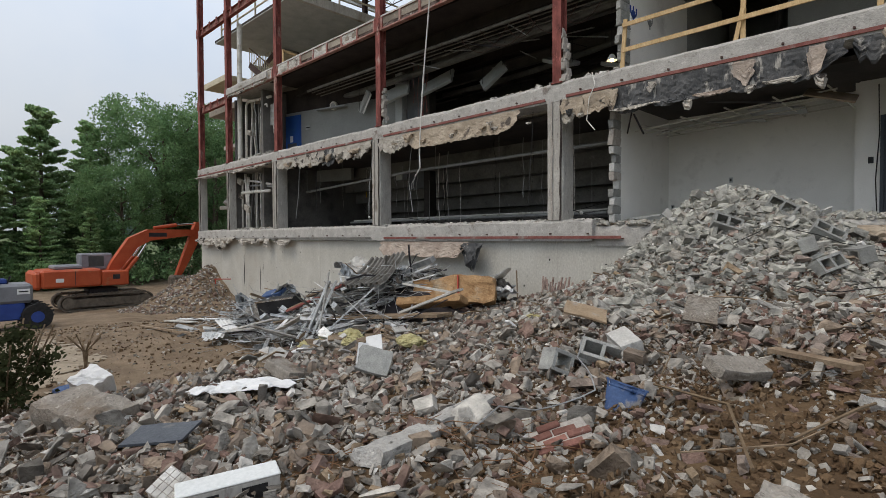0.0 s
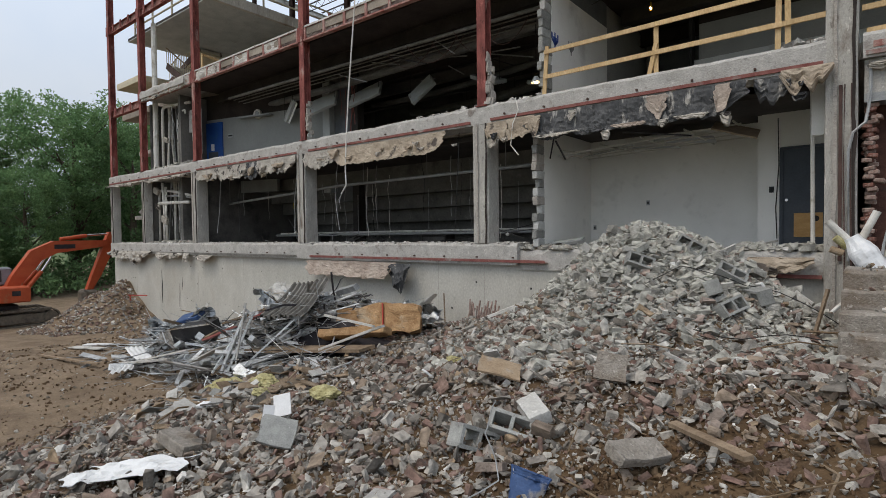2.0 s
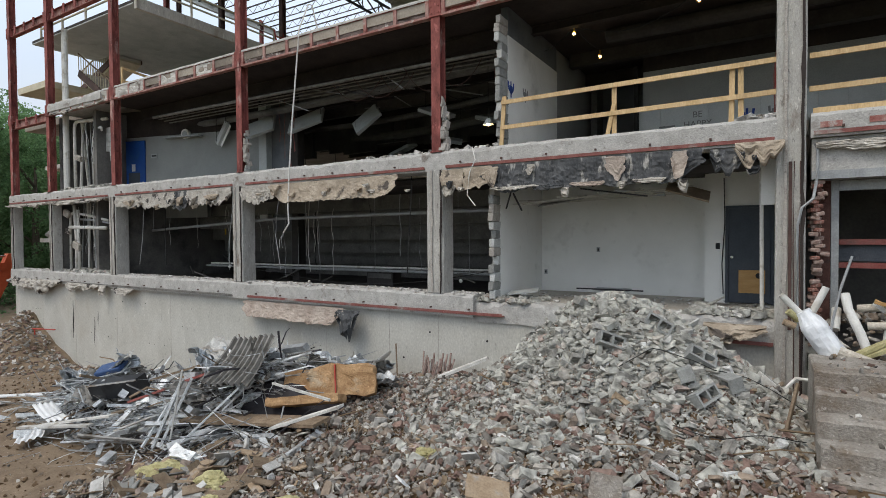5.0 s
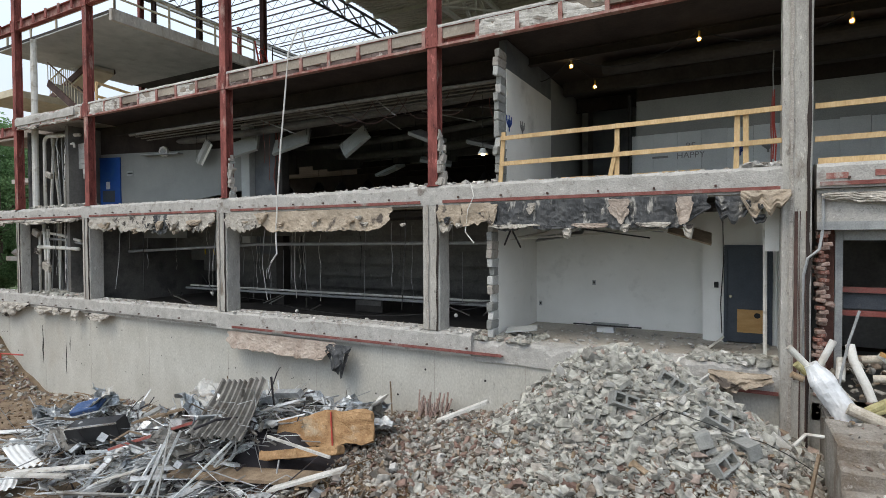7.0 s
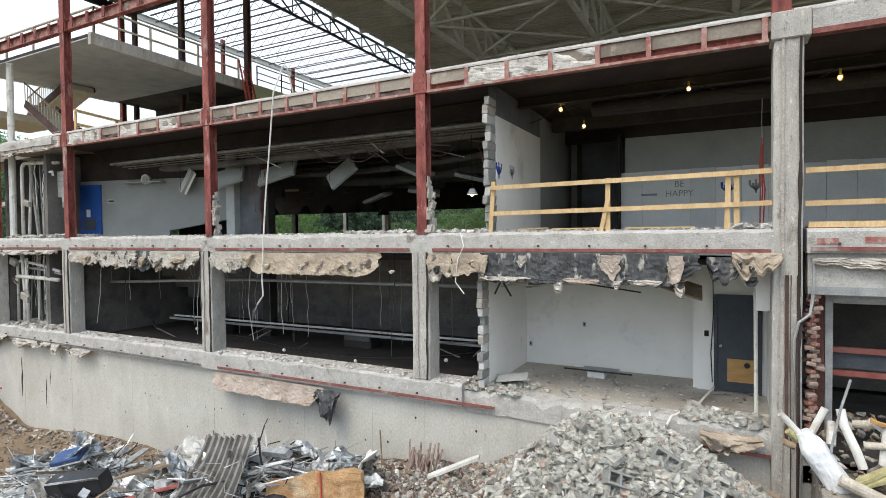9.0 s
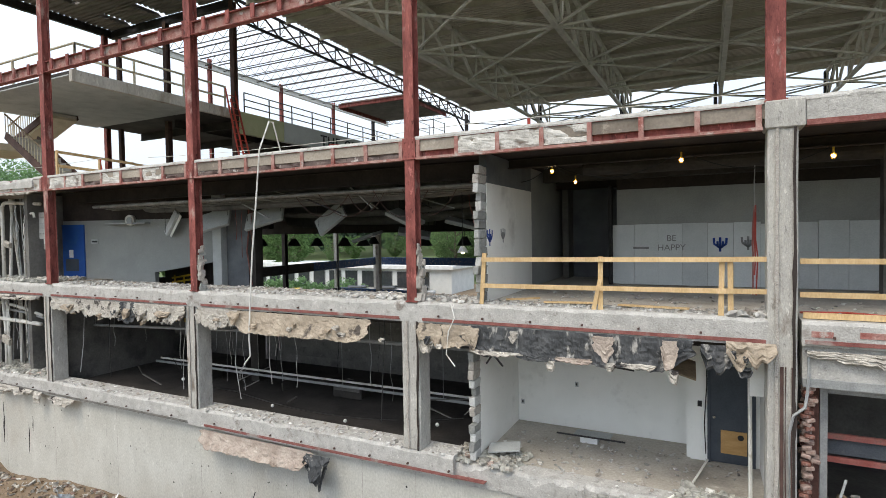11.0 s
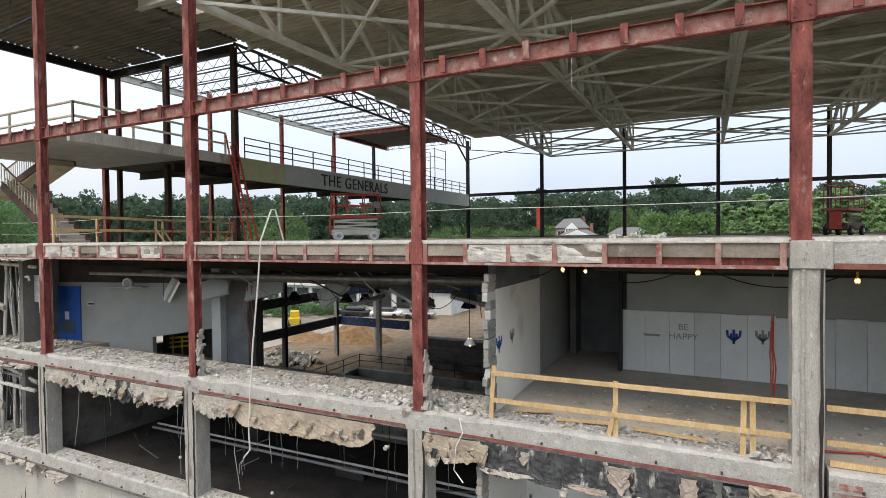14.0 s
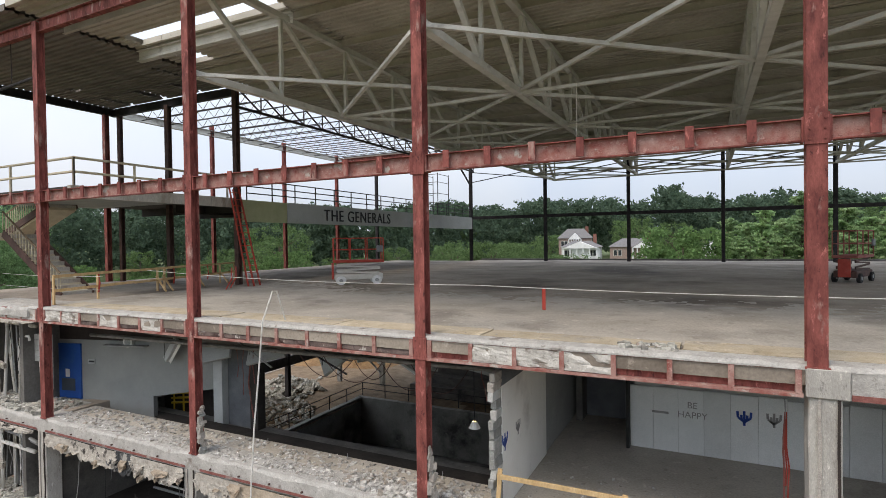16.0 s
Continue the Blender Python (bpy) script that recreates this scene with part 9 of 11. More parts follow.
litter = {}
for k in range(150):
    x, y = rnd.gauss(-0.6, 1.3), rnd.gauss(-6.6, 0.75)
    mat = rnd.choice((TAN_BOARD, TAN_BOARD, PALE_BOARD, OLD_WOOD, OLD_WOOD, BLOCK_GREY, CORRUGATED))
    w, d = rnd.uniform(0.12, 0.5), rnd.uniform(0.06, 0.25)
    bm = litter.setdefault(mat.name, (mat, bmesh.new()))[1]
    box(bm, -w / 2, w / 2, -d / 2, d / 2, -0.008, 0.012, m=pose(x, y, site_height(x, y) + rnd.uniform(0.04, 0.16), rnd.gauss(0, 22), rnd.gauss(0, 18), rnd.uniform(0, 360)))
for key in sorted(litter):
    mat, bm = litter[key]
    thing(part("board_litter", bm, mat), "splintered bits of board strewn on the rubble", "board litter", kind="stuff")

# ---- scrap metal heap ----
def heap_height(x, y):
    h = site_height(x, y) + 1.45 * math.exp(-(((x + 2.3) / 1.9) ** 2 + ((y + 3.3) / 1.25) ** 2))
    h += 0.75 * math.exp(-(((x + 5.2) / 1.9) ** 2 + ((y + 3.4) / 1.2) ** 2))
    return h + 0.95 * math.exp(-(((x + 8.9) / 1.9) ** 2 + ((y + 3.0) / 1.1) ** 2))


# black sheet below the strips, standing in for the heap's shaded voids
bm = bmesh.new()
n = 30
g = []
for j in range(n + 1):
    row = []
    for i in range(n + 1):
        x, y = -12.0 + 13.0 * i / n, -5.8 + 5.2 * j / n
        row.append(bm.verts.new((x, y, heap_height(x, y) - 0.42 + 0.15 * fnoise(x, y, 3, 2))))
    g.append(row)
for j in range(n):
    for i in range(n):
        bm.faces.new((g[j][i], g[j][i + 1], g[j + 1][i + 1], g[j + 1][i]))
thing(part("scrap_heap_core", bm, BLACK_STEEL), "dark sheet inside the scrap heap for the shade between pieces", "scrap heap", kind="stuff")


def tangle(name, mat, n, seed, label, thick=(0.012, 0.05), length=(0.35, 1.35)):
    rnd = random.Random(seed)
    bm = bmesh.new()
    for i in range(n):
        while True:
            x, y = (rnd.gauss(-2.3, 1.5) if rnd.random() < 0.58 else rnd.gauss(-7.6, 2.0)), rnd.gauss(-3.4, 0.9)
            low = 0.0
            if abs(x + 2.4) < 1.0 and -4.7 < y < -2.9:
                low = 0.24
            if x > -1.75 and -4.5 < y < -2.3:
                continue
            if -11.5 < x < 0.4 and -5.7 < y < -0.8:
                break
        z = heap_height(x, y) + rnd.uniform(-0.28, 0.1) - low
        a, el, ln = rnd.uniform(0, 6.283), rnd.gauss(0.02, 0.24), rnd.uniform(*length)
        w = rnd.uniform(*thick)
        p = Vector((x, y, z))
        k = 1 if rnd.random() < 0.5 else 3
        up = Vector((rnd.uniform(-1, 1), rnd.uniform(-1, 1), 1))
        for s in range(k):
            q = p + Vector((math.cos(a) * math.cos(el), math.sin(a) * math.cos(el), math.sin(el))) * ln / k
            bar(bm, p, q, w, max(0.005, w * rnd.choice((0.2, 0.4, 1.0))), up)
            p = q
            a += rnd.gauss(0, 0.5)
            el += rnd.gauss(-0.08, 0.3)
    return thing(part(name, bm, mat), label, "scrap metal", kind="stuff")


tangle("scrap_strips", GALV, 950, 1, "tangle of bent bright metal strips and studs", (0.008, 0.036), (0.3, 1.3))
tangle("scrap_wires", PIPE_GREY, 420, 12, "tangle of thin grey wires and rods", (0.006, 0.014), (0.5, 1.6))
tangle("scrap_conduit", PIPE_GREY, 150, 2, "tangle of grey conduit and rods", (0.012, 0.03), (0.6, 1.7))
tangle("scrap_dark", BLACK_STEEL, 260, 3, "tangle of dark strips and cables", (0.01, 0.045))
tangle("scrap_flats", GALV, 330, 5, "bent flat bright metal flashings", (0.06, 0.2), (0.4, 1.3))
tangle("scrap_grime", CORRUGATED, 420, 9, "tangle of dull grimy metal strips", (0.012, 0.06), (0.3, 1.4))
tangle("scrap_brown", OLD_WOOD, 90, 6, "splintered brown laths in the scrap heap", (0.02, 0.07), (0.4, 1.6))
tangle("scrap_white", PALE_BOARD, 36, 4, "pale painted strips in the scrap heap", (0.03, 0.09), (0.4, 1.4))


def crumple(x, y, s, mat, seed, label, name="crumpled_sheet"):
    z = heap_height(x, y) + 0.18
    bm = bmesh.new()
    n = 7
    m = pose(x, y, z, 35 * fnoise(seed, 1), 45 * fnoise(seed, 2), seed * 71)
    g = []
    for j in range(n + 1):
        g.append([bm.verts.new(m @ Vector(((i / n - 0.5) * s, (j / n - 0.5) * s * 0.6, 0.35 * s * fnoise(i * 0.45, j * 0.45, seed) + 0.12 * s * fnoise(i * 1.3, j * 1.3, seed + 4)))) for i in range(n + 1)])
    for j in range(n):
        for i in range(n):
            bm.faces.new((g[j][i], g[j][i + 1], g[j + 1][i + 1], g[j + 1][i]))
    o = part(name, bm, mat)
    sm = o.modifiers.new("thick", "SOLIDIFY")
    sm.thickness = 0.006
    return thing(o, label, "sheet", "crumpled sheets")


def folded_foil(x, y, s, mat, seed, label):
    """A sheet of metal crushed into sharp facets."""
    rnd = random.Random(seed)
    bm = bmesh.new()
    n = 9
    m = pose(x, y, heap_height(x, y) + 0.12 + 0.22 * s, rnd.uniform(-50, 50), rnd.uniform(-50, 50), rnd.uniform(0, 360))
    g = []
    for j in range(n + 1):
        row = []
        for i in range(n + 1):
            u, v = i / n - 0.5, j / n - 0.5
            fold = 0.3 * abs(fnoise(u * 2.2 + seed, v * 0.8, seed)) + 0.22 * abs(fnoise(v * 3.1, u * 1.3 + seed, seed + 2)) - 0.5 * u * u - 0.4 * v * v * math.sin(seed)
            row.append(bm.verts.new(m @ Vector((u * s + 0.06 * s * rnd.uniform(-1, 1), v * s * 0.7 + 0.06 * s * rnd.uniform(-1, 1), fold * s + 0.03 * s * rnd.uniform(-1, 1)))))
        g.append(row)
    for j in range(n):
        for i in range(n):
            bm.faces.new((g[j][i], g[j][i + 1], g[j + 1][i]))
            bm.faces.new((g[j][i + 1], g[j + 1][i + 1], g[j + 1][i]))
    o = part("folded_sheet", bm, mat)
    sm = o.modifiers.new("thick", "SOLIDIFY")
    sm.thickness = 0.005
    return thing(o, label, "sheet", "crushed metal sheets")


rnd = random.Random(18)
for k in range(46):
    if k < 16:
        x, y = rnd.uniform(-2.4, -0.3), rnd.uniform(-2.1, -1.2)
    elif k < 26:
        x, y = rnd.uniform(-5.2, -3.2), rnd.uniform(-4.6, -2.8)
    else:
        x, y = rnd.uniform(-10.4, -5.4), rnd.uniform(-4.4, -1.8)
    mt = (FOIL, FOIL, CORRUGATED, PALE_BOARD, FOIL, CORRUGATED)[k % 6]
    folded_foil(x, y, rnd.uniform(0.4, 1.1), mt, k + 300, "crushed pale sheet in the scrap heap" if mt is PALE_BOARD else "crushed dull metal sheet in the scrap heap")
rnd = random.Random(8)
for k in range(40):
    x, y = (rnd.gauss(-2.2, 1.3) if k % 2 else rnd.gauss(-8.2, 1.9)), rnd.gauss(-3.2, 0.8)
    x, y = max(-10.8, min(0.0, x)), max(-5.2, min(-1.2, y))
    if x > -1.9 and y < -2.4 or abs(x + 2.4) < 0.9 and -4.7 < y < -3.0:
        y = -2.1
    crumple(x, y, rnd.uniform(0.25, 0.75), GALV if k % 9 else WHITE_SHEET, k * 1.37, "crumpled bright metal sheet in the scrap heap" if k % 9 else "crumpled white sheet in the scrap heap")


def wavy_panel(x, y, z, w, d, rx, ry, rz, mat, label, pitch=0.12, amp=0.022):
    bm = bmesh.new()
    m = pose(x, y, z, rx, ry, rz)
    n = int(w / pitch) * 4
    prev = None
    for i in range(n + 1):
        u = -w / 2 + w * i / n
        zz = amp * (1 if i % 4 in (1, 2) else -1)
        cur = [bm.verts.new(m @ Vector((u, -d / 2, zz))), bm.verts.new(m @ Vector((u, 0, zz - 0.03 * d))), bm.verts.new(m @ Vector((u, d / 2, zz)))]
        if prev:
            for k in range(2):
                bm.faces.new((prev[k], prev[k + 1], cur[k + 1], cur[k]))
        prev = cur
    o = part("corrugated_panel", bm, mat)
    sm = o.modifiers.new("thick", "SOLIDIFY")
    sm.thickness = 0.004
    return thing(o, label, "metal panel", "corrugated panels")


def ribbed_panel(corner, u, v, mat, label, ribs=8, amp=0.035):
    """A torn ribbed deck panel from one corner along u (across the ribs) and v (along them)."""
    corner, u, v = Vector(corner), Vector(u), Vector(v)
    nrm = u.cross(v).normalized()
    bm = bmesh.new()
    prev = None
    for i in range(ribs * 4 + 1):
        a = i / (ribs * 4)
        zz = amp * (1 if i % 4 in (1, 2) else -1)
        cur = [bm.verts.new(corner + u * a + v * (b + 0.05 * fnoise(a * 6, b, 3)) + nrm * (zz + 0.12 * fnoise(a * 1.5, b * 1.5, 7) - 0.1 * math.sin(3.14 * b))) for b in (0, 0.2, 0.4, 0.6, 0.8, 1.0)]
        if prev:
            for k in range(5):
                bm.faces.new((prev[k], prev[k + 1], cur[k + 1], cur[k]))
        prev = cur
    o = part("corrugated_panel", bm, mat)
    sm = o.modifiers.new("thick", "SOLIDIFY")
    sm.thickness = 0.004
    return thing(o, label, "metal panel", "corrugated panels")


ribbed_panel((-2.65, -4.65, 1.5), (1.3, 0.1, 0.1), (-0.95, 1.55, 0.6), CORRUGATED, "dull ribbed metal decking panel on the scrap heap")
ribbed_panel((-4.5, -3.9, 1.02), (1.0, 0.5, 0.28), (-0.5, 1.0, 0.5), CORRUGATED, "dull ribbed metal decking panel under another one", 6)
wavy_panel(-7.7, -5.55, -0.2, 0.55, 0.7, 4, -10, 60, WHITE_SHEET, "small white ribbed sheet on the dirt")
wavy_panel(-8.9, -4.6, -0.12, 0.5, 1.7, 3, 6, 80, WHITE_SHEET, "white ribbed sheet on the dirt")
for (a, b, w, h, mat, lab) in (
        ((-2.76, -5.17, 0.5), (-2.6, -5.0, 1.82), 0.07, 0.03, PALE_BOARD, "slim pale board standing against the heap"),
        ((-3.2, -5.25, 0.3), (-2.75, -4.9, 1.6), 0.14, 0.05, GALV, "bundle of long metal studs leaning on the heap"),
        ((-3.05, -5.2, 0.32), (-2.6, -4.8, 1.62), 0.05, 0.05, GALV, "long metal stud leaning on the heap"),
        ((-3.5, -5.3, 0.25), (-3.3, -4.7, 1.2), 0.07, 0.04, GALV, "metal stud leaning on the heap"),
        ((-2.2, -5.3, 0.6), (-1.6, -4.5, 1.5), 0.05, 0.03, GALV, "bent metal strip leaning on the heap"),
        ((-0.1, -5.0, 1.16), (1.2, -4.75, 1.66), 0.2, 0.04, PALE_BOARD, "long pale metal trim lying on the rubble"),
        ((-1.0, -4.2, 1.6), (0.5, -4.25, 1.52), 0.04, 0.04, PALE_BOARD, "slim pale rod across the insulation"),
        ((-8.6, -5.05, -0.3), (-5.2, -4.95, 0.5), 0.2, 0.04, PALE_BOARD, "long pale board lying at the heap's foot"),
        ((-8.9, -5.3, -0.32), (-5.9, -5.1, 0.2), 0.16, 0.05, PALE_BOARD, "long pale board lying at the heap's foot"),
        ((-4.9, -5.0, 0.26), (-3.5, -5.0, 0.8), 0.26, 0.03, PALE_BOARD, "white panel propped in the heap"),
        ((-13.4, -4.6, -0.42), (-11.4, -3.2, -0.36), 0.25, 0.03, WHITE_SHEET, "long white board lying on the dirt"),
        ((-13.3, -5.0, -0.42), (-11.8, -4.6, -0.36), 0.3, 0.03, PALE_BOARD, "pale board lying on the dirt"),
        ((-12.6, -6.1, -0.4), (-9.2, -5.6, -0.3), 0.1, 0.05, OLD_WOOD, "grey timber lying on the dirt"),
        ((-10.9, -4.9, -0.35), (-8.9, -3.7, 0.2), 0.16, 0.03, PALE_BOARD, "pale board lying on the dirt"),
        ((0.9, -1.3, 1.3), (1.9, -0.9, 1.75), 0.16, 0.06, PALE_BOARD, "pale insulated pipe shell by the wall"),
        ((-0.7, -0.6, 0.6), (-0.9, -0.4, 1.7), 0.03, 0.05, OLD_WOOD, "brown stake leaning on the wall"),
        ((5.6, -3.7, 1.5), (6.9, -3.1, 1.9), 0.05, 0.05, OLD_WOOD, "grey pole lying on the rubble"),
        ((7.1, -3.6, 1.35), (7.35, -3.2, 2.5), 0.035, 0.035, OLD_WOOD, "grey stake standing in the rubble"),
        ((-5.5, -4.4, 0.62), (-3.9, -4.15, 1.2), 0.22, 0.05, RED_FADED, "faded red board in the scrap heap"),
        ((-3.95, -4.15, 1.2), (-3.1, -4.1, 1.5), 0.2, 0.05, RED_FADED, "faded red board in the scrap heap"),
        ((-5.9, -3.6, 0.9), (-3.2, -3.0, 1.75), 0.3, 0.05, OLD_WOOD, "brown board across the scrap heap"),
        ((-3.0, -4.6, 0.72), (0.2, -4.15, 1.05), 0.5, 0.06, OLD_WOOD, "brown door-like board under the insulation")):
    bm = bmesh.new()
    bar(bm, a, b, w, h)
    thing(part("loose_board", bm, mat), lab, "board")
# insulation board with its red strap
r = empty("insulation_board", (-0.75, -2.9, 1.0))
bm = bmesh.new()
box(bm, -0.95, 0.95, -0.12, 0.12, -0.34, 0.3)
bmesh.ops.subdivide_edges(bm, edges=bm.edges[:], cuts=9, use_grid_fill=True)
for v in bm.verts:
    v.co += Vector((0.05, 0.03, 0.07)) * fnoise(v.co.x * 2, v.co.z * 4, v.co.y * 4, 1.3) * 1.5
    if v.co.x > 0.6 and v.co.z > 0.1:
        v.co.z -= 0.2 * (v.co.x - 0.6)
m = pose(-0.75, -2.92, 1.36, -20, -7, 29)
bmesh.ops.transform(bm, matrix=m, verts=bm.verts)
part("foam", bm, FOAM, r)
bm = bmesh.new()
box(bm, 0.14, 0.165, -0.16, 0.14, -0.36, 0.32, m=m)
part("strap", bm, RED_PAINT, r, "red strap")
thing(r, "thick ochre insulation board leaning on the scrap heap", "insulation board")
slab("insulation_board", -0.6, -3.75, 1.5, 0.42, 0.16, FOAM, -22, -6, 24, "broken ochre insulation board", "insulation board", 0.5)
# blue casing and black cabinet
r = empty("blue_casing", (-8.3, -2.9, 0.6))
m = pose(-8.5, -3.3, 0.78, 24, -14, 24) @ Matrix.Scale(0.72, 4)
bm = bmesh.new()
box(bm, -0.55, 0.55, -0.3, 0.3, -0.08, 0.1, bevel=0.03, m=m)
part("shell", bm, BLUE_PLASTIC, r)
bm = bmesh.new()
box(bm, -0.6, 0.6, -0.33, 0.33, -0.13, -0.082, bevel=0.01, m=m)
part("trim", bm, GALV, r)
thing(r, "blue sheet metal casing in the scrap heap", "casing")
r = empty("black_cabinet", (-7.9, -3.4, 0.3))
m = pose(-7.05, -3.85, 0.6, 14, -9, 20) @ Matrix.Scale(0.78, 4)
bm = bmesh.new()
box(bm, -0.9, 0.9, -0.25, 0.25, -0.28, 0.28, bevel=0.02, m=m)
part("case", bm, BLACK_PAINT, r)
bm = bmesh.new()
box(bm, -0.93, 0.93, -0.275, -0.252, 0.24, 0.3, m=m)
part("edge_trim", bm, CHROME, r, "bright metal edge")
bm = bmesh.new()
box(bm, -0.93, -0.88, -0.275, -0.252, -0.28, 0.22, m=m)
part("edge_trim", bm, CHROME, r, "bright metal edge")
thing(r, "glossy black dented cabinet with bright edges", "cabinet")
r = empty("lath_bundle", (0.1, -0.7, 1.1))
rnd = random.Random(3)
for k in range(26):
    bm = bmesh.new()
    x, y = rnd.uniform(-0.1, 0.7), rnd.uniform(-0.9, -0.4)
    bar(bm, (x, y, 0.95), (x + rnd.uniform(-0.15, 0.15), y + 0.15, rnd.uniform(1.3, 1.6)), 0.035, 0.03)
    part("broken_lath", bm, BRICK_DUSTY, r)
thing(r, "clump of broken dusty red laths against the wall", "scrap")
bm = bmesh.new()
path_tube(bm, [(-23.0, -0.5, 0.3), (-21.0, -0.5, 0.42), (-18.6, -0.4, 0.55)], 0.03)
path_tube(bm, [(-22.6, -0.5, -0.4), (-22.6, -0.5, 0.35)], 0.025)
path_tube(bm, [(-20.2, -0.5, -0.4), (-20.2, -0.5, 0.48)], 0.025)
thing(part("red_barrier", bm, RED_PAINT), "low red pipe barrier before the wall", "barrier")

# ---- steps, landing and wrapped pipes at the east end ----
structure(part("floor_landing", boxes((7.72, 11.5, -1.25, -0.02, 0.3, 2.3), bevel=0.02), ROUGH_STEP), "broken concrete landing before the east opening")
structure(part("wall_landing", boxes((7.74, 11.5, -1.29, -1.255, 0.3, 2.15)), BRICK_SHADE), "brick face below the landing, its shade in the colour")
stairs = empty("concrete_steps", (8.8, -3.4, 1.0))
for i in range(7):
    yb = -3.4 - 0.33 * i
    bm = bmesh.new()
    box(bm, 7.5, 11.5, yb, -2.4 if i == 0 else yb + 0.36, 0.3, 2.74 - 0.2 * i, bevel=0.025)
    bmesh.ops.subdivide_edges(bm, edges=[e for e in bm.edges if abs(e.verts[0].co.x - e.verts[1].co.x) > 1], cuts=24)
    for v in bm.verts:
        v.co.x += 0.03 * fnoise(v.co.y, v.co.z, i + 8, 4.0)
        v.co.z += 0.035 * fnoise(v.co.x, v.co.y, i, 3.0) if v.co.z > 1 else 0
        v.co.y += 0.04 * fnoise(v.co.x, v.co.z, i + 4, 2.4)
    part("step", bm, ROUGH_STEP, stairs)
thing(stairs, "worn concrete steps covered with rubble and dust", "steps")


def on_steps(x, y):
    if y > -2.4:
        return 2.3
    return 2.74 - 0.2 * max(0, min(6, math.ceil((-3.4 - y) / 0.33)))


step_spots = []
for i in range(900):
    x, y = rng.uniform(7.6, 11), rng.uniform(-5.6, -0.1)
    if -2.45 < y < -1.2:
        continue
    s = 0.02 + 0.09 * rng.random() ** 2
    step_spots.append((x, y, on_steps(x, y) + s * 0.2, s, 0.6))
for i in range(420):
    x, y = rng.uniform(7.75, 11), rng.uniform(-0.9, 1.4)
    s = rng.uniform(0.06, 0.2)
    step_spots.append((x, y, 2.3 + 0.5 * smooth(-0.9, 0.6, y) + s * 0.2 + 0.1 * rng.random(), s, 0.6))
rubble("step_rubble", MIXED_BITS, "crumbs and broken bricks on the steps and landing", step_spots, LUMPS, 9)
slab("grey_boulder", 8.05, -4.9, 0.42, 0.26, 0.14, BLOCK_GREY, 10, 6, 10, "speckled grey lump on the steps", "lump", on_steps(8.05, -4.9) + 0.05 - site_height(8.05, -4.9))
r = empty("wrapped_pipe", (7.7, -0.7, 2.6))
a, b = Vector((7.5, -0.68, 3.1)), Vector((8.06, -0.72, 2.22))
bm = bmesh.new()
d = (b - a)
rings = []
q = d.to_track_quat("Z", "Y").to_matrix()
for i in range(25):
    t = i / 24
    rad = 0.235 * (0.55 + 0.45 * smooth(0, 0.3, t)) * (1.0 - 0.25 * smooth(0.93, 1.0, t))
    ring = []
    for k in range(36):
        w = 2 * math.pi * k / 36
        sq = 1 / (abs(math.cos(w)) ** 3 + abs(math.sin(w)) ** 3) ** (1 / 3)
        fold = 0.10 * fnoise(math.cos(w) * 1.5, math.sin(w) * 1.5, t * 2.5) - 0.10 * abs(fnoise(math.cos(w) * 3, math.sin(w) * 3 + 4, t * 5)) + 0.03 * fnoise(k * 1.3, t * 14, 6)
        ring.append(bm.verts.new(a.lerp(b, t + 0.06 * fnoise(math.cos(w), math.sin(w), 9) * t) + q @ Vector((math.cos(w), math.sin(w) * 0.8, 0)) * rad * sq * (1 + fold)))
    rings.append(ring)
for u, v in zip(rings, rings[1:]):
    for k in range(36):
        bm.faces.new((u[k], u[(k + 1) % 36], v[(k + 1) % 36], v[k]))
bm.faces.new(rings[0][::-1])
bm.faces.new(rings[-1])
part("white_wrapping", bm, WRAP, r, "crumpled white plastic wrapping")
for (p0, p1, mt) in (((7.52, -0.68, 3.0), (7.2, -0.72, 3.36), PIPE_WHITE), ((7.6, -0.64, 3.0), (7.82, -0.6, 3.5), PIPE_WHITE), ((7.45, -0.7, 2.95), (7.3, -0.75, 3.1), WOOL), ((7.4, -0.72, 2.85), (7.24, -0.75, 2.92), TAN_BOARD)):
    bm = bmesh.new()
    tube(bm, p0, p1, 0.055, sides=12)
    part("pipe_stub", bm, mt, r, "pale pipe end")
thing(r, "white plastic-wrapped bundle with pipe ends sticking out", "pipe bundle")
for k, (pts, rad) in enumerate((
        ([(7.95, -1.05, 2.55), (8.3, -1.1, 2.42), (8.9, -1.2, 2.2), (9.6, -1.4, 2.0)], 0.095), ([(8.12, 0.0, 3.35), (8.16, -0.1, 3.1), (8.3, -0.25, 2.75), (8.38, -0.3, 2.5)], 0.07),
        ([(8.3, 0.1, 3.1), (8.6, 0.05, 3.14), (8.85, 0.0, 3.12)], 0.065), ([(9.0, 0.1, 3.35), (8.85, 0.0, 3.3), (8.72, -0.1, 3.1), (8.66, -0.2, 2.7), (8.64, -0.25, 2.55)], 0.06),
        ([(8.4, -0.2, 2.86), (8.8, -0.25, 2.9), (9.3, -0.3, 2.85)], 0.06), ([(8.02, 0.12, 3.08), (8.0, 0.0, 2.9), (7.98, -0.1, 2.75)], 0.07), ([(9.2, 0.0, 3.2), (9.0, -0.1, 3.0), (8.9, -0.2, 2.7)], 0.07), ([(8.5, 0.05, 3.2), (8.9, -0.05, 2.95), (9.4, -0.15, 2.85)], 0.05))):
    bm = bmesh.new()
    path_tube(bm, pts, rad, 12)
    thing(part("insulated_pipe", bm, (LAGGING, PIPE_WHITE)[k % 2], smooth=False), "dirty white lagged pipe lying in the rubble", "pipe", "lagged pipes")
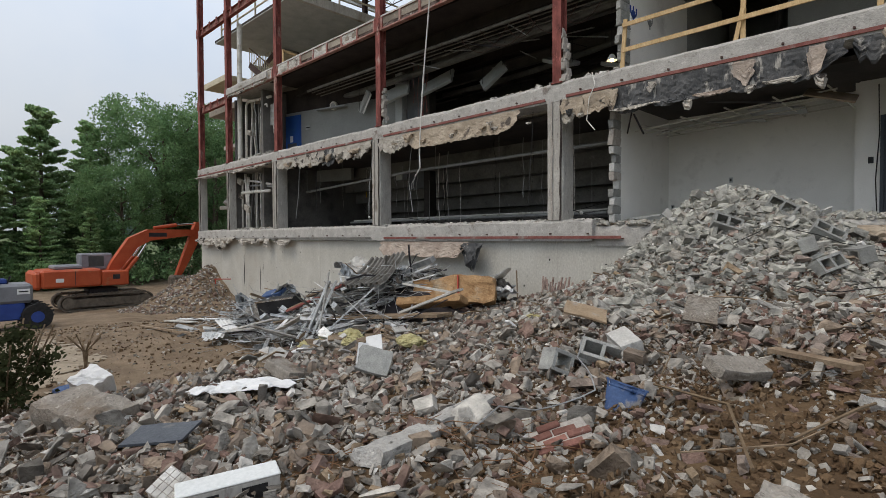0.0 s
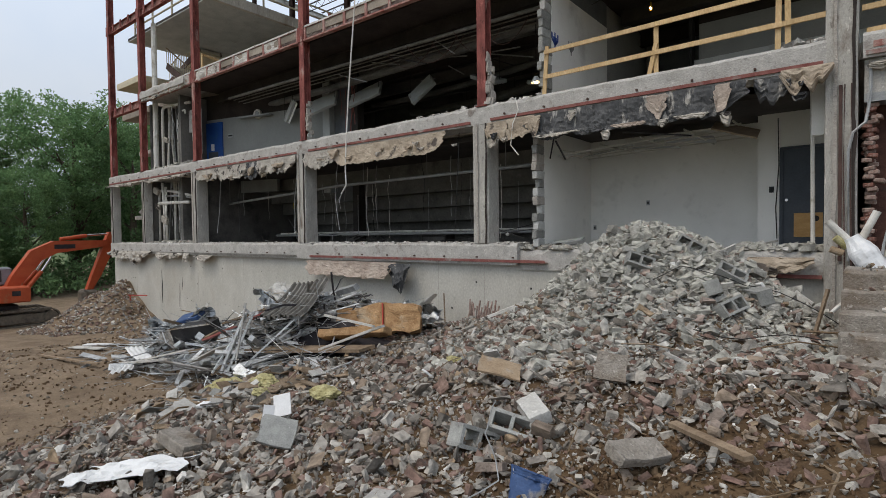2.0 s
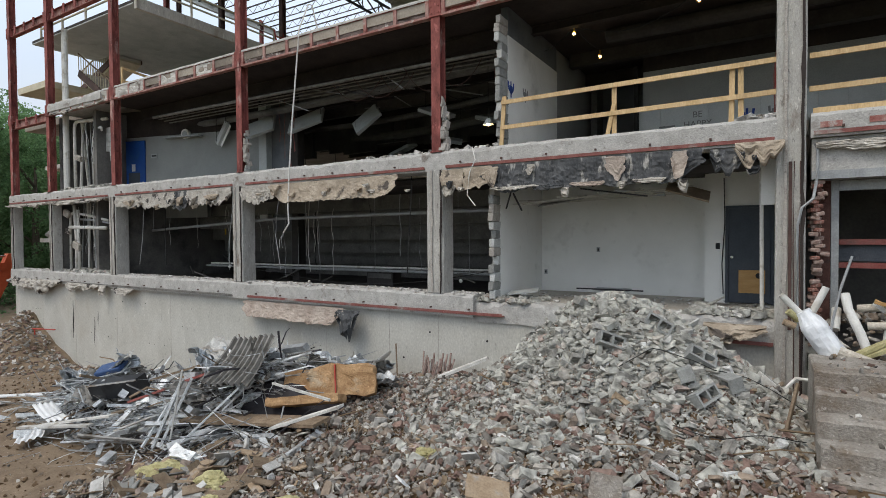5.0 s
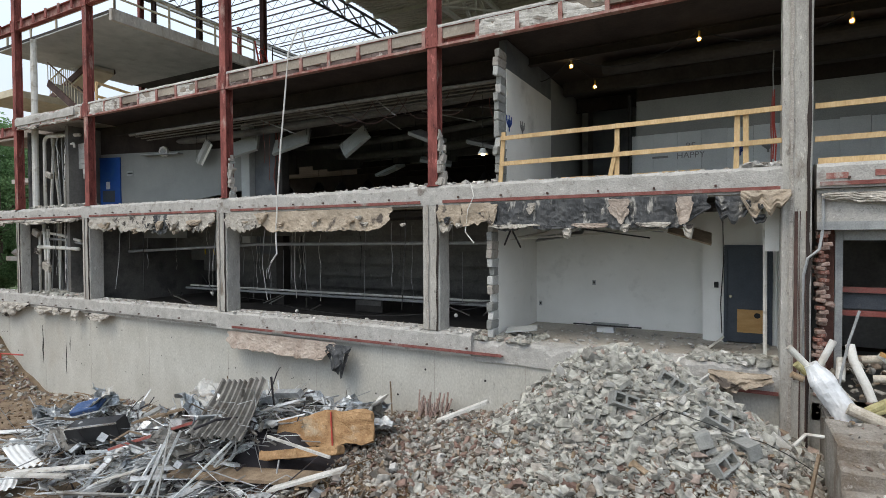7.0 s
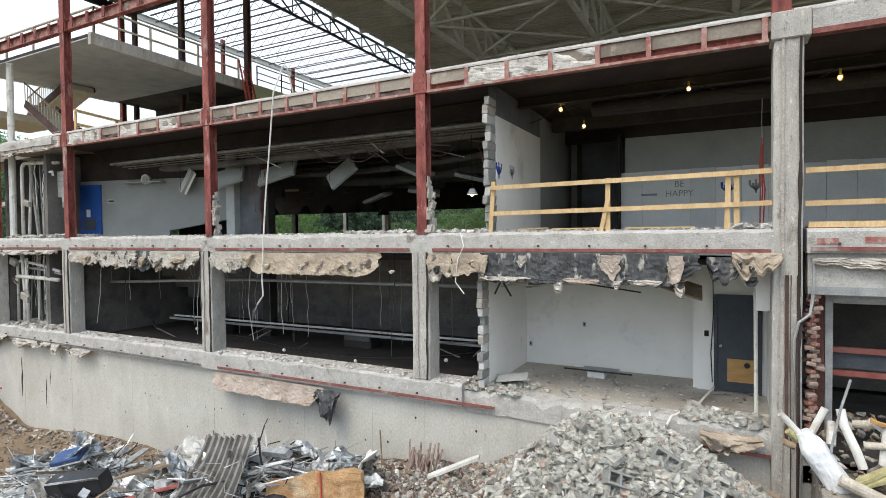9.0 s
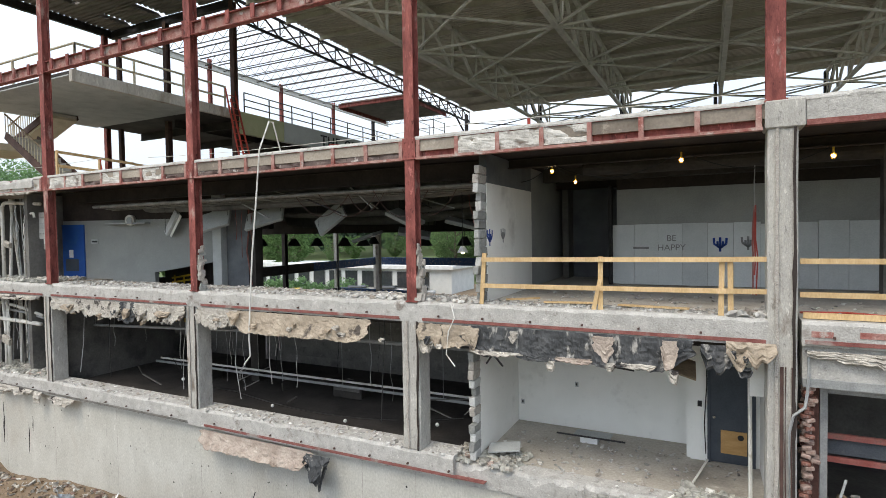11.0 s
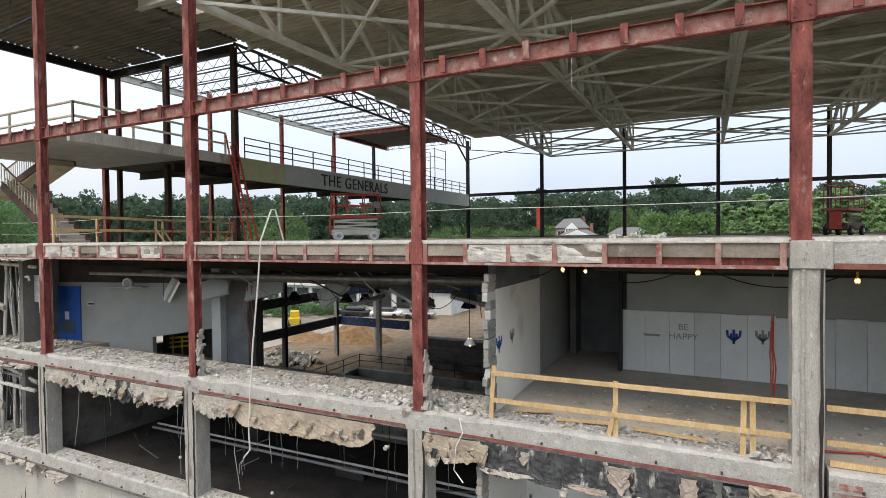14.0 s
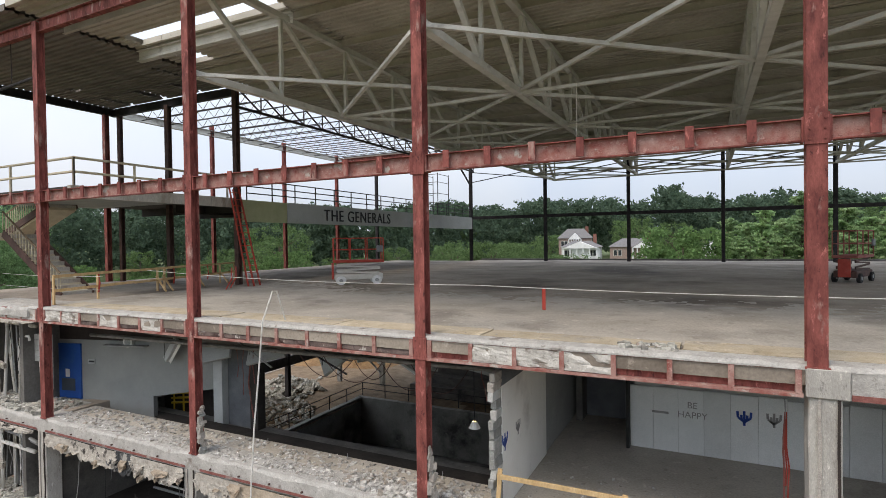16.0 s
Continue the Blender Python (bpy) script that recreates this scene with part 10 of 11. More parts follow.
for k, (p0, p1) in enumerate((((8.15, -1.0, 2.42), (8.95, -0.8, 2.85)), ((8.2, -0.95, 2.52), (8.9, -0.72, 2.9)), ((8.5, -0.1, 3.25), (8.75, -0.15, 3.2)))):
    bm = bmesh.new()
    bar(bm, p0, p1, 0.14, 0.05)
    bmesh.ops.subdivide_edges(bm, edges=bm.edges[:], cuts=4, use_grid_fill=True)
    for v in bm.verts:
        v.co += Vector((0.02, 0.02, 0.03)) * fnoise(v.co.x, v.co.y, v.co.z * 3 + k, 9)
    thing(part("wool_batt", bm, WOOL if k < 2 else PLYWOOD), "strip of yellow insulation lying on the landing" if k < 2 else "torn tan board on the pipes", "insulation" if k < 2 else "board", "insulation strips" if k < 2 else "")
bm = bmesh.new()
path_tube(bm, [(8.15, -0.6, 4.0), (8.0, -0.7, 3.5), (7.9, -0.75, 3.0), (7.85, -0.8, 2.6)], 0.02)
thing(part("bent_conduit", bm, PIPE_GREY), "bent grey conduit standing over the bundle", "conduit")
bm = bmesh.new()
path_tube(bm, [(7.7, -1.2, 2.1), (7.4, -1.2, 2.1), (7.22, -1.3, 1.9), (7.3, -1.5, 1.65), (7.6, -1.7, 1.55), (7.75, -1.8, 1.5)], 0.03)
thing(part("white_hose", bm, PIPE_WHITE), "white hose curling beside the steps", "hose")
bm = bmesh.new()
path_tube(bm, [(6.2, 1.9, 3.0), (5.9, 0.6, 2.92), (5.5, 0.0, 2.85), (5.35, -0.1, 2.55)], 0.025)
thing(part("white_hose", bm, PIPE_WHITE), "white conduit drooping over the ledge", "hose")

# ---- excavator ----
def excavator():
    X = -27.6
    root = empty("excavator", (X, -4.0, -1.28))
    G0 = -1.3
    for sx in (-1.15, 0.75):
        t = empty("track_assembly", (X + sx, -3.9, G0))
        bm = bmesh.new()
        prof = []
        n = 40
        for k in range(n):
            a = 2 * math.pi * k / n
            prof.append((-3.9 + 1.85 * (1 if math.cos(a) > 0 else -1) * (1 if abs(math.cos(a)) > 0.02 else 0) + 0.42 * math.cos(a), G0 + 0.44 + 0.42 * math.sin(a)))
        r0 = [bm.verts.new((X + sx, y, z)) for y, z in prof]
        r1 = [bm.verts.new((X + sx + 0.55, y, z)) for y, z in prof]
        for k in range(n):
            bm.faces.new((r0[k], r0[(k + 1) % n], r1[(k + 1) % n], r1[k]))
        o = part("track", bm, TRACK_STEEL, root, "muddy steel crawler track")
        sm = o.modifiers.new("thick", "SOLIDIFY")
        sm.thickness = 0.07
        bpy.data.objects.remove(t)
        bm = boxes((X + sx + 0.1, X + sx + 0.45, -5.6, -2.2, G0 + 0.18, G0 + 0.66), bevel=0.03)
        part("track_frame", bm, TRACK_STEEL, o)
        for y in (-5.75, -2.05):
            bm = bmesh.new()
            tube(bm, (X + sx + 0.02, y, G0 + 0.44), (X + sx + 0.58, y, G0 + 0.44), 0.3, sides=18)
            part("sprocket", bm, TRACK_STEEL, o)
        bm = bmesh.new()
        for k in range(22):
            y = -5.7 + k * 0.17
            box(bm, X + sx - 0.02, X + sx + 0.57, y, y + 0.1, G0 + 0.85, G0 + 0.91)
            box(bm, X + sx - 0.02, X + sx + 0.57, y, y + 0.1, G0 - 0.03, G0 + 0.03)
        tagged(part("track_shoes", bm, TRACK_STEEL, o), kind="stuff")
    part("turntable", boxes((X - 0.7, X + 0.7, -4.7, -3.3, G0 + 0.85, G0 + 1.15), bevel=0.05), BLACK_STEEL, root)
    part("engine_house", boxes((X - 1.35, X + 1.35, -6.9, -4.2, 0.0, 0.95), bevel=0.1), ORANGE, root, "orange engine housing")
    part("counterweight", boxes((X - 1.3, X + 1.3, -7.25, -6.85, -0.05, 0.9), bevel=0.14), ORANGE, root, "rounded orange counterweight")
    part("front_deck", boxes((X - 1.35, X + 1.35, -4.2, -2.9, 0.0, 0.8), bevel=0.06), ORANGE, root)
    part("hood_cover", boxes((X - 0.8, X + 0.9, -6.3, -5.0, 0.95, 1.16), bevel=0.06), MACHINE_GREY, root, "grey hood cover")
    part("door_seam", boxes((X + 1.352, X + 1.36, -5.45, -5.42, 0.1, 0.85)), BLACK_STEEL, root)
    part("badge", boxes((X + 1.352, X + 1.362, -3.7, -3.35, 0.35, 0.6)), BLACK_STEEL, root, "dark plain badge")
    part("badge", boxes((X + 1.352, X + 1.362, -6.3, -5.95, 0.3, 0.5)), WHITE_SHEET, root, "pale plain badge")
    cab = part("cab", boxes((X - 1.35, X - 0.35, -4.9, -3.3, 0.8, 1.75), bevel=0.08), MACHINE_GREY, root, "pale grey operator cab")
    part("window", boxes((X - 0.349, X - 0.34, -4.5, -3.75, 1.0, 1.6)), GLASS_DARK, cab)
    part("window", boxes((X - 1.2, X - 0.5, -3.3, -3.285, 0.95, 1.6)), GLASS_DARK, cab)
    # boom in profile
    boom = [(-3.6, 0.55), (-3.2, 1.15), (-2.35, 2.35), (-1.5, 2.78), (1.1, 2.95)]
    half = [0.20, 0.30, 0.36, 0.34, 0.17]
    bm = bmesh.new()
    left, right = [], []
    for i, (y, z) in enumerate(boom):
        y0, z0 = boom[max(0, i - 1)]
        y1, z1 = boom[min(len(boom) - 1, i + 1)]
        d = math.hypot(y1 - y0, z1 - z0)
        ny, nz = -(z1 - z0) / d, (y1 - y0) / d
        ring = [bm.verts.new((X + sx, y + s * ny * half[i], z + s * nz * half[i])) for sx, s in ((-0.3, 1), (0.3, 1), (0.3, -1), (-0.3, -1))]
        left.append(ring)
    for a, b in zip(left, left[1:]):
        for k in range(4):
            bm.faces.new((a[k], a[(k + 1) % 4], b[(k + 1) % 4], b[k]))
    bm.faces.new(left[0])
    bm.faces.new(left[-1][::-1])
    bmesh.ops.recalc_face_normals(bm, faces=bm.faces)
    bo = part("boom", bm, ORANGE, root, "long cranked orange boom")
    part("name_plate", boxes((X + 0.302, X + 0.31, -1.55, -0.55, 2.68, 2.92)), BLACK_STEEL, bo, "dark plain name panel")
    for sx in (-0.42, 0.42):
        bm = bmesh.new()
        tube(bm, (X + sx, -2.95, 0.5), (X + sx, -2.2, 1.5), 0.11, sides=10)
        c = part("lift_cylinder", bm, ORANGE, root)
        bm = bmesh.new()
        tube(bm, (X + sx, -2.2, 1.5), (X + sx, -1.75, 2.25), 0.06, sides=10)
        part("rod", bm, CHROME, c)
    bm = bmesh.new()
    tube(bm, (X, -1.2, 3.2), (X, 0.1, 3.4), 0.11, sides=10)
    c = part("arm_cylinder", bm, ORANGE, root)
    bm = bmesh.new()
    tube(bm, (X, 0.1, 3.4), (X, 1.35, 3.5), 0.055, sides=10)
    part("rod", bm, CHROME, c)
    bm = bmesh.new()
    pts = [(1.35, 3.6, 0.14), (1.3, 3.0, 0.32), (0.55, 1.2, 0.24), (0.1, 0.2, 0.14)]
    rings = []
    for (y, z, h) in pts:
        rings.append([bm.verts.new((X + sx, y + s * h, z)) for sx, s in ((-0.22, -1), (0.22, -1), (0.22, 1), (-0.22, 1))])
    for a, b in zip(rings, rings[1:]):
        for k in range(4):
            bm.faces.new((a[k], a[(k + 1) % 4], b[(k + 1) % 4], b[k]))
    bm.faces.new(rings[0])
    bm.faces.new(rings[-1][::-1])
    bmesh.ops.recalc_face_normals(bm, faces=bm.faces)
    part("stick", bm, ORANGE, root, "orange dipper stick")
    bm = bmesh.new()
    box(bm, X - 0.5, X + 0.5, -0.3, 0.5, -0.7, 0.3, bevel=0.12)
    part("bucket", bm, TRACK_STEEL, root, "worn steel bucket")
    for k in range(5):
        bm = bmesh.new()
        path_tube(bm, [(X + 0.2 - 0.1 * k, -3.3, 0.9), (X + 0.2 - 0.1 * k, -3.0, 1.6), (X + 0.2 - 0.1 * k, -2.4, 1.9 + 0.05 * k)], 0.03)
        part("hydraulic_hose", bm, BLACK_RUBBER, root)
    return thing(root, "orange crawler excavator with its boom raised", "excavator")


excavator()


def site_machine():
    X, G0 = -19.2, -0.95
    root = empty("blue_grey_machine", (X, -9.3, G0))
    part("hood", boxes((X - 0.7, X + 0.7, -10.8, -8.25, 0.1, 0.85), bevel=0.1), MACHINE_GREY, root, "grey sheet metal hood")
    part("lower_body", boxes((X - 0.7, X + 0.65, -10.8, -8.5, -0.55, 0.1), bevel=0.05), MACHINE_BLUE, root, "blue lower body")
    part("name_plate", boxes((X + 0.7, X + 0.71, -8.75, -8.35, 0.45, 0.65)), WHITE_SHEET, root, "pale plate with unreadable bars")
    part("plate_bar", boxes((X + 0.711, X + 0.716, -8.7, -8.4, 0.53, 0.58)), LETTER, root)
    part("seat", boxes((X - 0.3, X + 0.3, -9.6, -9.0, 0.85, 1.05), bevel=0.05), MACHINE_BLUE, root, "blue seat")
    part("seat_back", boxes((X - 0.3, X + 0.3, -9.65, -9.25, 1.05, 1.6), bevel=0.08), MACHINE_BLUE, root)
    for sx in (-0.75, 0.75):
        for y in (-8.15, -10.4):
            bm = bmesh.new()
            tube(bm, (X + sx - 0.2, y, G0 + 0.5), (X + sx + 0.2, y, G0 + 0.5), 0.5, sides=24)
            w = part("tyre", bm, BLACK_RUBBER, root, "chunky black tyre")
            bm = bmesh.new()
            for k in range(20):
                a = 2 * math.pi * k / 20
                p = Vector((X + sx, y + 0.5 * math.cos(a), G0 + 0.5 + 0.5 * math.sin(a)))
                bar(bm, p - Vector((0.2, 0, 0)), p + Vector((0.2, 0.06 * math.sin(a), 0.06 * math.cos(a))), 0.06, 0.06)
            tagged(part("tread_lugs", bm, BLACK_RUBBER, w), kind="stuff")
            bm = bmesh.new()
            tube(bm, (X + sx - 0.21, y, G0 + 0.5), (X + sx + 0.21, y, G0 + 0.5), 0.22, sides=14)
            part("rim", bm, MACHINE_BLUE, w)
    bm = bmesh.new()
    tube(bm, (X + 0.2, -9.0, 0.85), (X + 0.3, -8.9, 1.15), 0.03, sides=6)
    part("control_lever", bm, BLACK_STEEL, root)
    return thing(root, "blue and grey site roller with chunky black tyres", "site machine")


site_machine()

# ---- trees ----
def leaf_cloud(centres, radii, per, size, seed, squash=1.0, droop=0.0):
    rg = np.random.default_rng(seed)
    C = np.repeat(np.array(centres), per, axis=0)
    R = np.repeat(np.array(radii), per)
    n = len(C)
    d = rg.normal(size=(n, 3))
    d /= np.linalg.norm(d, axis=1)[:, None]
    P = C + d * (R * rg.random(n) ** 0.4)[:, None] * np.array((1, 1, squash))
    P[:, 2] -= droop * rg.random(n)
    u = rg.normal(size=(n, 3))
    u /= np.linalg.norm(u, axis=1)[:, None]
    v = np.cross(u, rg.normal(size=(n, 3)))
    v /= np.linalg.norm(v, axis=1)[:, None] + 1e-9
    s = size * (0.5 + rg.random(n))[:, None]
    quad = np.stack((P - u * s, P + v * s * 0.55, P + u * s, P - v * s * 0.55), axis=1).reshape(-1, 3)
    faces = np.arange(4 * n).reshape(-1, 4)
    return quad, faces


def broad_tree(name, height, radius, seed, leaf, per=42, clumps=150, size=0.26):
    rnd = random.Random(seed)
    root = empty(name)
    bm = bmesh.new()
    tube(bm, (0, 0, -0.3), (0.1, 0.05, height * 0.35), 0.03 * height, 0.02 * height, 9)
    tube(bm, (0.1, 0.05, height * 0.35), (0.0, 0.1, height * 0.8), 0.02 * height, 0.006 * height, 8)
    for k in range(9):
        a, z = k * 2.4, height * (0.25 + 0.055 * k)
        tube(bm, (0.05, 0.05, z), (radius * 0.7 * math.cos(a), radius * 0.7 * math.sin(a), z + height * 0.16), 0.009 * height, 0.003 * height, 6)
    part("trunk", bm, BARK, root)
    cs, rs = [], []
    for i in range(clumps):
        t = rnd.random()
        z = height * (0.2 + 0.78 * t)
        env = radius * math.sin(math.pi * min(1, 0.16 + 0.84 * (1 - t)) ** 0.8) ** 0.65
        a = rnd.uniform(0, 6.283)
        rr = env * (0.35 + 0.65 * rnd.random() ** 0.5) * (1 + 0.28 * fnoise(math.cos(a) * 1.5, math.sin(a) * 1.5 + t * 3, seed))
        cs.append((rr * math.cos(a), rr * math.sin(a), z))
        rs.append(rnd.uniform(0.08, 0.16) * radius + 0.25)
    q, f = leaf_cloud(cs, rs, per, size, seed, 0.75)
    me = bpy.data.meshes.new("crown")
    me.from_pydata(q.tolist(), [], f.tolist())
    link("crown", me, leaf, root)
    return root


def pine_tree(name, height, radius, seed, leaf, per=30, size=0.14):
    """A white pine: uneven whorls of long boughs with flat plumes of needles and gaps between them."""
    rnd = random.Random(seed)
    root = empty(name)
    bm = bmesh.new()
    tube(bm, (0, 0, -0.3), (0, 0, height), 0.018 * height, 0.003 * height, 8)
    cs, rs = [], []
    z = height * 0.05
    while z < height * 0.985:
        t = z / height
        env = radius * (1 - t) ** 0.62 * (0.8 + 0.5 * fnoise(z, seed, 2, 0.9)) + 0.2
        for k in range(7 if t < 0.8 else 5):
            a = rnd.uniform(0, 6.283)
            ln = env * rnd.uniform(0.45, 1.2)
            lift = ln * (0.05 + 0.35 * t) - (0.12 * ln if t < 0.4 else 0)
            tip = Vector((ln * math.cos(a), ln * math.sin(a), z + lift))
            tube(bm, (0, 0, z), tip, 0.03, 0.01, 5)
            n = max(2, int(ln / 0.33))
            for s in range(n):
                f = (s + 1.0) / n
                if f < 0.34:
                    continue
                w = 0.42 * ln * (1.15 - f)
                for side in (rnd.uniform(-w, 0), rnd.uniform(0, w)):
                    cs.append((tip.x * f - side * math.sin(a), tip.y * f + side * math.cos(a), z + lift * f + 0.1 * abs(side) + 0.12 * f * f))
                    rs.append(rnd.uniform(0.24, 0.42))
        z += height * rnd.uniform(0.022, 0.058) * (1.0 if t < 0.75 else 0.7)
    part("trunk", bm, BARK, root)
    q, f = leaf_cloud(cs, rs, per, size, seed, 0.42)
    me = bpy.data.meshes.new("crown")
    me.from_pydata(q.tolist(), [], f.tolist())
    link("crown", me, leaf, root)
    return root


def plant_at(src, x, y, z, s, rz):
    o = copy_thing(src, pose(x, y, z, 0, 0, rz))
    o.scale = (s, s, s * (0.92 + 0.16 * ((x * 7.3) % 1)))
    return o


OAK = thing(broad_tree("broadleaf_tree", 16.8, 5.8, 1, LEAF_NEAR, per=105, clumps=360, size=0.12), "dense dark green broadleaf tree", "tree", "broadleaf trees")
OAK.location = (-47.5, 5.6, -1.3)
MAPLE = thing(broad_tree("light_tree", 11.0, 4.6, 2, LEAF_LIGHT, per=42, clumps=170, size=0.2), "bright green leafy tree", "tree", "light green trees")
MAPLE.location = (-60, 62, -0.5)
ELM = thing(broad_tree("broadleaf_tree", 16.0, 6.0, 5, LEAF, per=42, clumps=230, size=0.2), "tall dark green broadleaf tree", "tree", "broadleaf trees")
ELM.location = (-70, 70, -0.5)
PINE = thing(pine_tree("pine_tree", 15.0, 4.4, 3, NEEDLE), "tall green pine with layered boughs", "tree", "pine trees")
PINE.location = (-49, -3.6, -1.3)

rnd = random.Random(17)
for (x, y, s) in ((-54, 11, 0.98), (-45, 9.5, 0.86), (-58, 17, 1.0), (-44, 1.2, 0.56), (-56, 0, 0.66)):
    plant_at(OAK, x, y, -1.3, s, rnd.uniform(0, 360))
for (x, y, s) in ((-46, -7.5, 0.72), (-54, -8, 0.92), (-51, 0.4, 0.94), (-43, -4.6, 0.5), (-50, -11, 0.8), (-57, -13, 0.85), (-41, -8.5, 0.42), (-42, -1.5, 0.42), (-47, -1.0, 0.66), (-53, -4.0, 0.8), (-47.5, -5.6, 0.78), (-44, -11, 0.6)):
    plant_at(PINE, x, y, -1.3, s, rnd.uniform(0, 360))


cs, rs = [], []
for k in range(420):
    t = rnd.random()
    x, y = -46 + rnd.gauss(0, 2.4), -16 + 36 * t
    cs.append((x, y, -1.2 + 3.6 * rnd.random() ** 0.9 * (0.75 + 0.5 * fnoise(x, y, 2, 0.3))))
    rs.append(rnd.uniform(0.6, 1.1))
q, f = leaf_cloud(cs, rs, 70, 0.12, 43, 0.8)
me = bpy.data.meshes.new("undergrowth")
me.from_pydata(q.tolist(), [], f.tolist())
thing(link("undergrowth", me, LEAF_NEAR), "dark green undergrowth below the trees", "undergrowth", kind="stuff")


def belt_height(x, y):
    far = math.hypot(x, y)
    return -0.7 + 9.5 * smooth(95, 175, y + 0.25 * x) * smooth(-70, 10, x) + 6 * smooth(170, 500, far) - 0.4


for k in range(30):
    a = radians(-62 + 92 * k / 29 + rnd.uniform(-1.2, 1.2))
    d = rnd.uniform(88, 118)
    x, y = 6 + d * math.sin(a), -10 + d * math.cos(a)
    if radians(-46) < a < radians(-27):
        continue
    plant_at(MAPLE if rnd.random() < 0.65 else ELM, x, y, belt_height(x, y), rnd.uniform(0.5, 0.8), rnd.uniform(0, 360))
for (a, d, s, src) in ((-3.9, 92, 1.15, MAPLE), (-2.6, 88, 1.3, MAPLE), (-0.9, 94, 1.25, MAPLE), (1.4, 96, 1.0, PINE), (2.8, 90, 0.95, PINE), (4.4, 94, 1.15, PINE), (5.8, 88, 1.0, PINE), (7.2, 92, 1.2, PINE), (8.8, 86, 1.05, PINE), (10.4, 92, 1.25, PINE), (12.0, 86, 1.05, PINE), (13.8, 92, 1.15, PINE), (15.6, 86, 1.2, PINE), (18.5, 84, 1.2, PINE), (22, 86, 1.2, PINE), (-17.8, 96, 0.62, ELM), (-21.5, 98, 0.8, ELM), (-25, 96, 0.8, ELM)):
    x, y = 6 + d * math.sin(radians(a)), -10 + d * math.cos(radians(a))
    plant_at(src, x, y, belt_height(x, y), s, rnd.uniform(0, 360))
for k in range(34):
    a = radians(-66 + 100 * k / 33 + rnd.uniform(-1.2, 1.2))
    d = rnd.uniform(135, 185)
    x, y = 6 + d * math.sin(a), -10 + d * math.cos(a)
    src = (ELM, ELM, MAPLE)[rnd.randrange(3)]
    plant_at(src, x, y, belt_height(x, y), rnd.uniform(0.5, 0.8), rnd.uniform(0, 360))
for k in range(26):
    a = radians(-66 + 104 * k / 25 + rnd.uniform(-1.2, 1.2))
    d = rnd.uniform(215, 300)
    x, y = 6 + d * math.sin(a), -10 + d * math.cos(a)
    plant_at(ELM, x, y, belt_height(x, y), rnd.uniform(0.8, 1.15), rnd.uniform(0, 360))
def far_wood():
    """The wood on the rising ground beyond: many leafy crowns, too far to tell apart."""
    rg = random.Random(31)
    cs, rs = [], []
    for k in range(820):
        a = radians(-68 + 108 * rg.random())
        d = rg.uniform(190, 320)
        x, y = 6 + d * math.sin(a), -10 + d * math.cos(a)
        g = belt_height(x, y)
        deg = math.degrees(a)
        rise = 0.068 + 0.016 * fnoise(deg * 0.13, 3) + 0.014 * fnoise(deg * 0.45, 8)
        rise += 0.024 * math.exp(-((deg + 16.8) / 1.3) ** 2) + 0.032 * math.exp(-((deg + 3.9) / 1.4) ** 2)
        top = 11.5 + d * rise * rg.uniform(0.78, 1.0)
        r = rg.uniform(4.0, 7.5)
        for i in range(18):
            t = rg.random() ** 0.8
            env = r * math.sin(math.pi * min(1, 0.12 + 0.88 * (1 - t))) ** 0.6
            b = rg.uniform(0, 6.283)
            rr = env * rg.random() ** 0.5
            cs.append((x + rr * math.cos(b), y + rr * math.sin(b), g + (top - g) * (0.15 + 0.85 * t)))
            rs.append(rg.uniform(1.3, 2.5))
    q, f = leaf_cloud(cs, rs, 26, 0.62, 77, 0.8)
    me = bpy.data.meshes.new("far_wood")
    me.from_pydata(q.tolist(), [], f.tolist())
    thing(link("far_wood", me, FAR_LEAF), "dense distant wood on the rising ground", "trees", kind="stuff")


far_wood()
for (x, y, s) in ((26, 62, 0.75), (33, 66, 0.85), (38, 60, 0.8), (21, 72, 0.7), (45, 70, 0.9)):
    plant_at(PINE, x, y, -0.7, s * 1.25, rnd.uniform(0, 360))
# low shrub at the bank's edge and a dry twig
root = empty("shrub", (-3.4, -10.6, -0.3))
bm = bmesh.new()
for k in range(12):
    a = k * 0.52
    path_tube(bm, [(-3.4, -10.6, -0.4), (-3.4 + 0.4 * math.cos(a), -10.6 + 0.4 * math.sin(a), 0.4), (-3.4 + 0.9 * math.cos(a), -10.6 + 0.7 * math.sin(a), 1.0 + 0.1 * (k % 3))], 0.014, 5)
tagged(part("stems", bm, TWIG, root), kind="stuff")
cs = [(-3.4 + rnd.gauss(0, 0.45), -10.75 + rnd.gauss(0, 0.4), 0.5 + rnd.gauss(0, 0.35)) for _ in range(60)]
q, f = leaf_cloud(cs, [0.24] * 60, 60, 0.045, 4, 0.8)
me = bpy.data.meshes.new("foliage")
me.from_pydata(q.tolist(), [], f.tolist())
link("foliage", me, SHRUB, root)
thing(root, "dark scrubby bush at the edge of the bank", "bush")
bm = bmesh.new()
for k in range(9):
    a = k * 0.8
    path_tube(bm, [(-6.4, -8.9, -0.5), (-6.4 + 0.05 * math.cos(a), -8.9 + 0.05 * math.sin(a), 0.1), (-6.4 + 0.35 * math.cos(a), -8.9 + 0.35 * math.sin(a), 0.35 + 0.06 * (k % 4))], 0.014, 5)
thing(part("dry_twig", bm, TWIG), "small bare dead shrub standing on the dirt", "shrub")

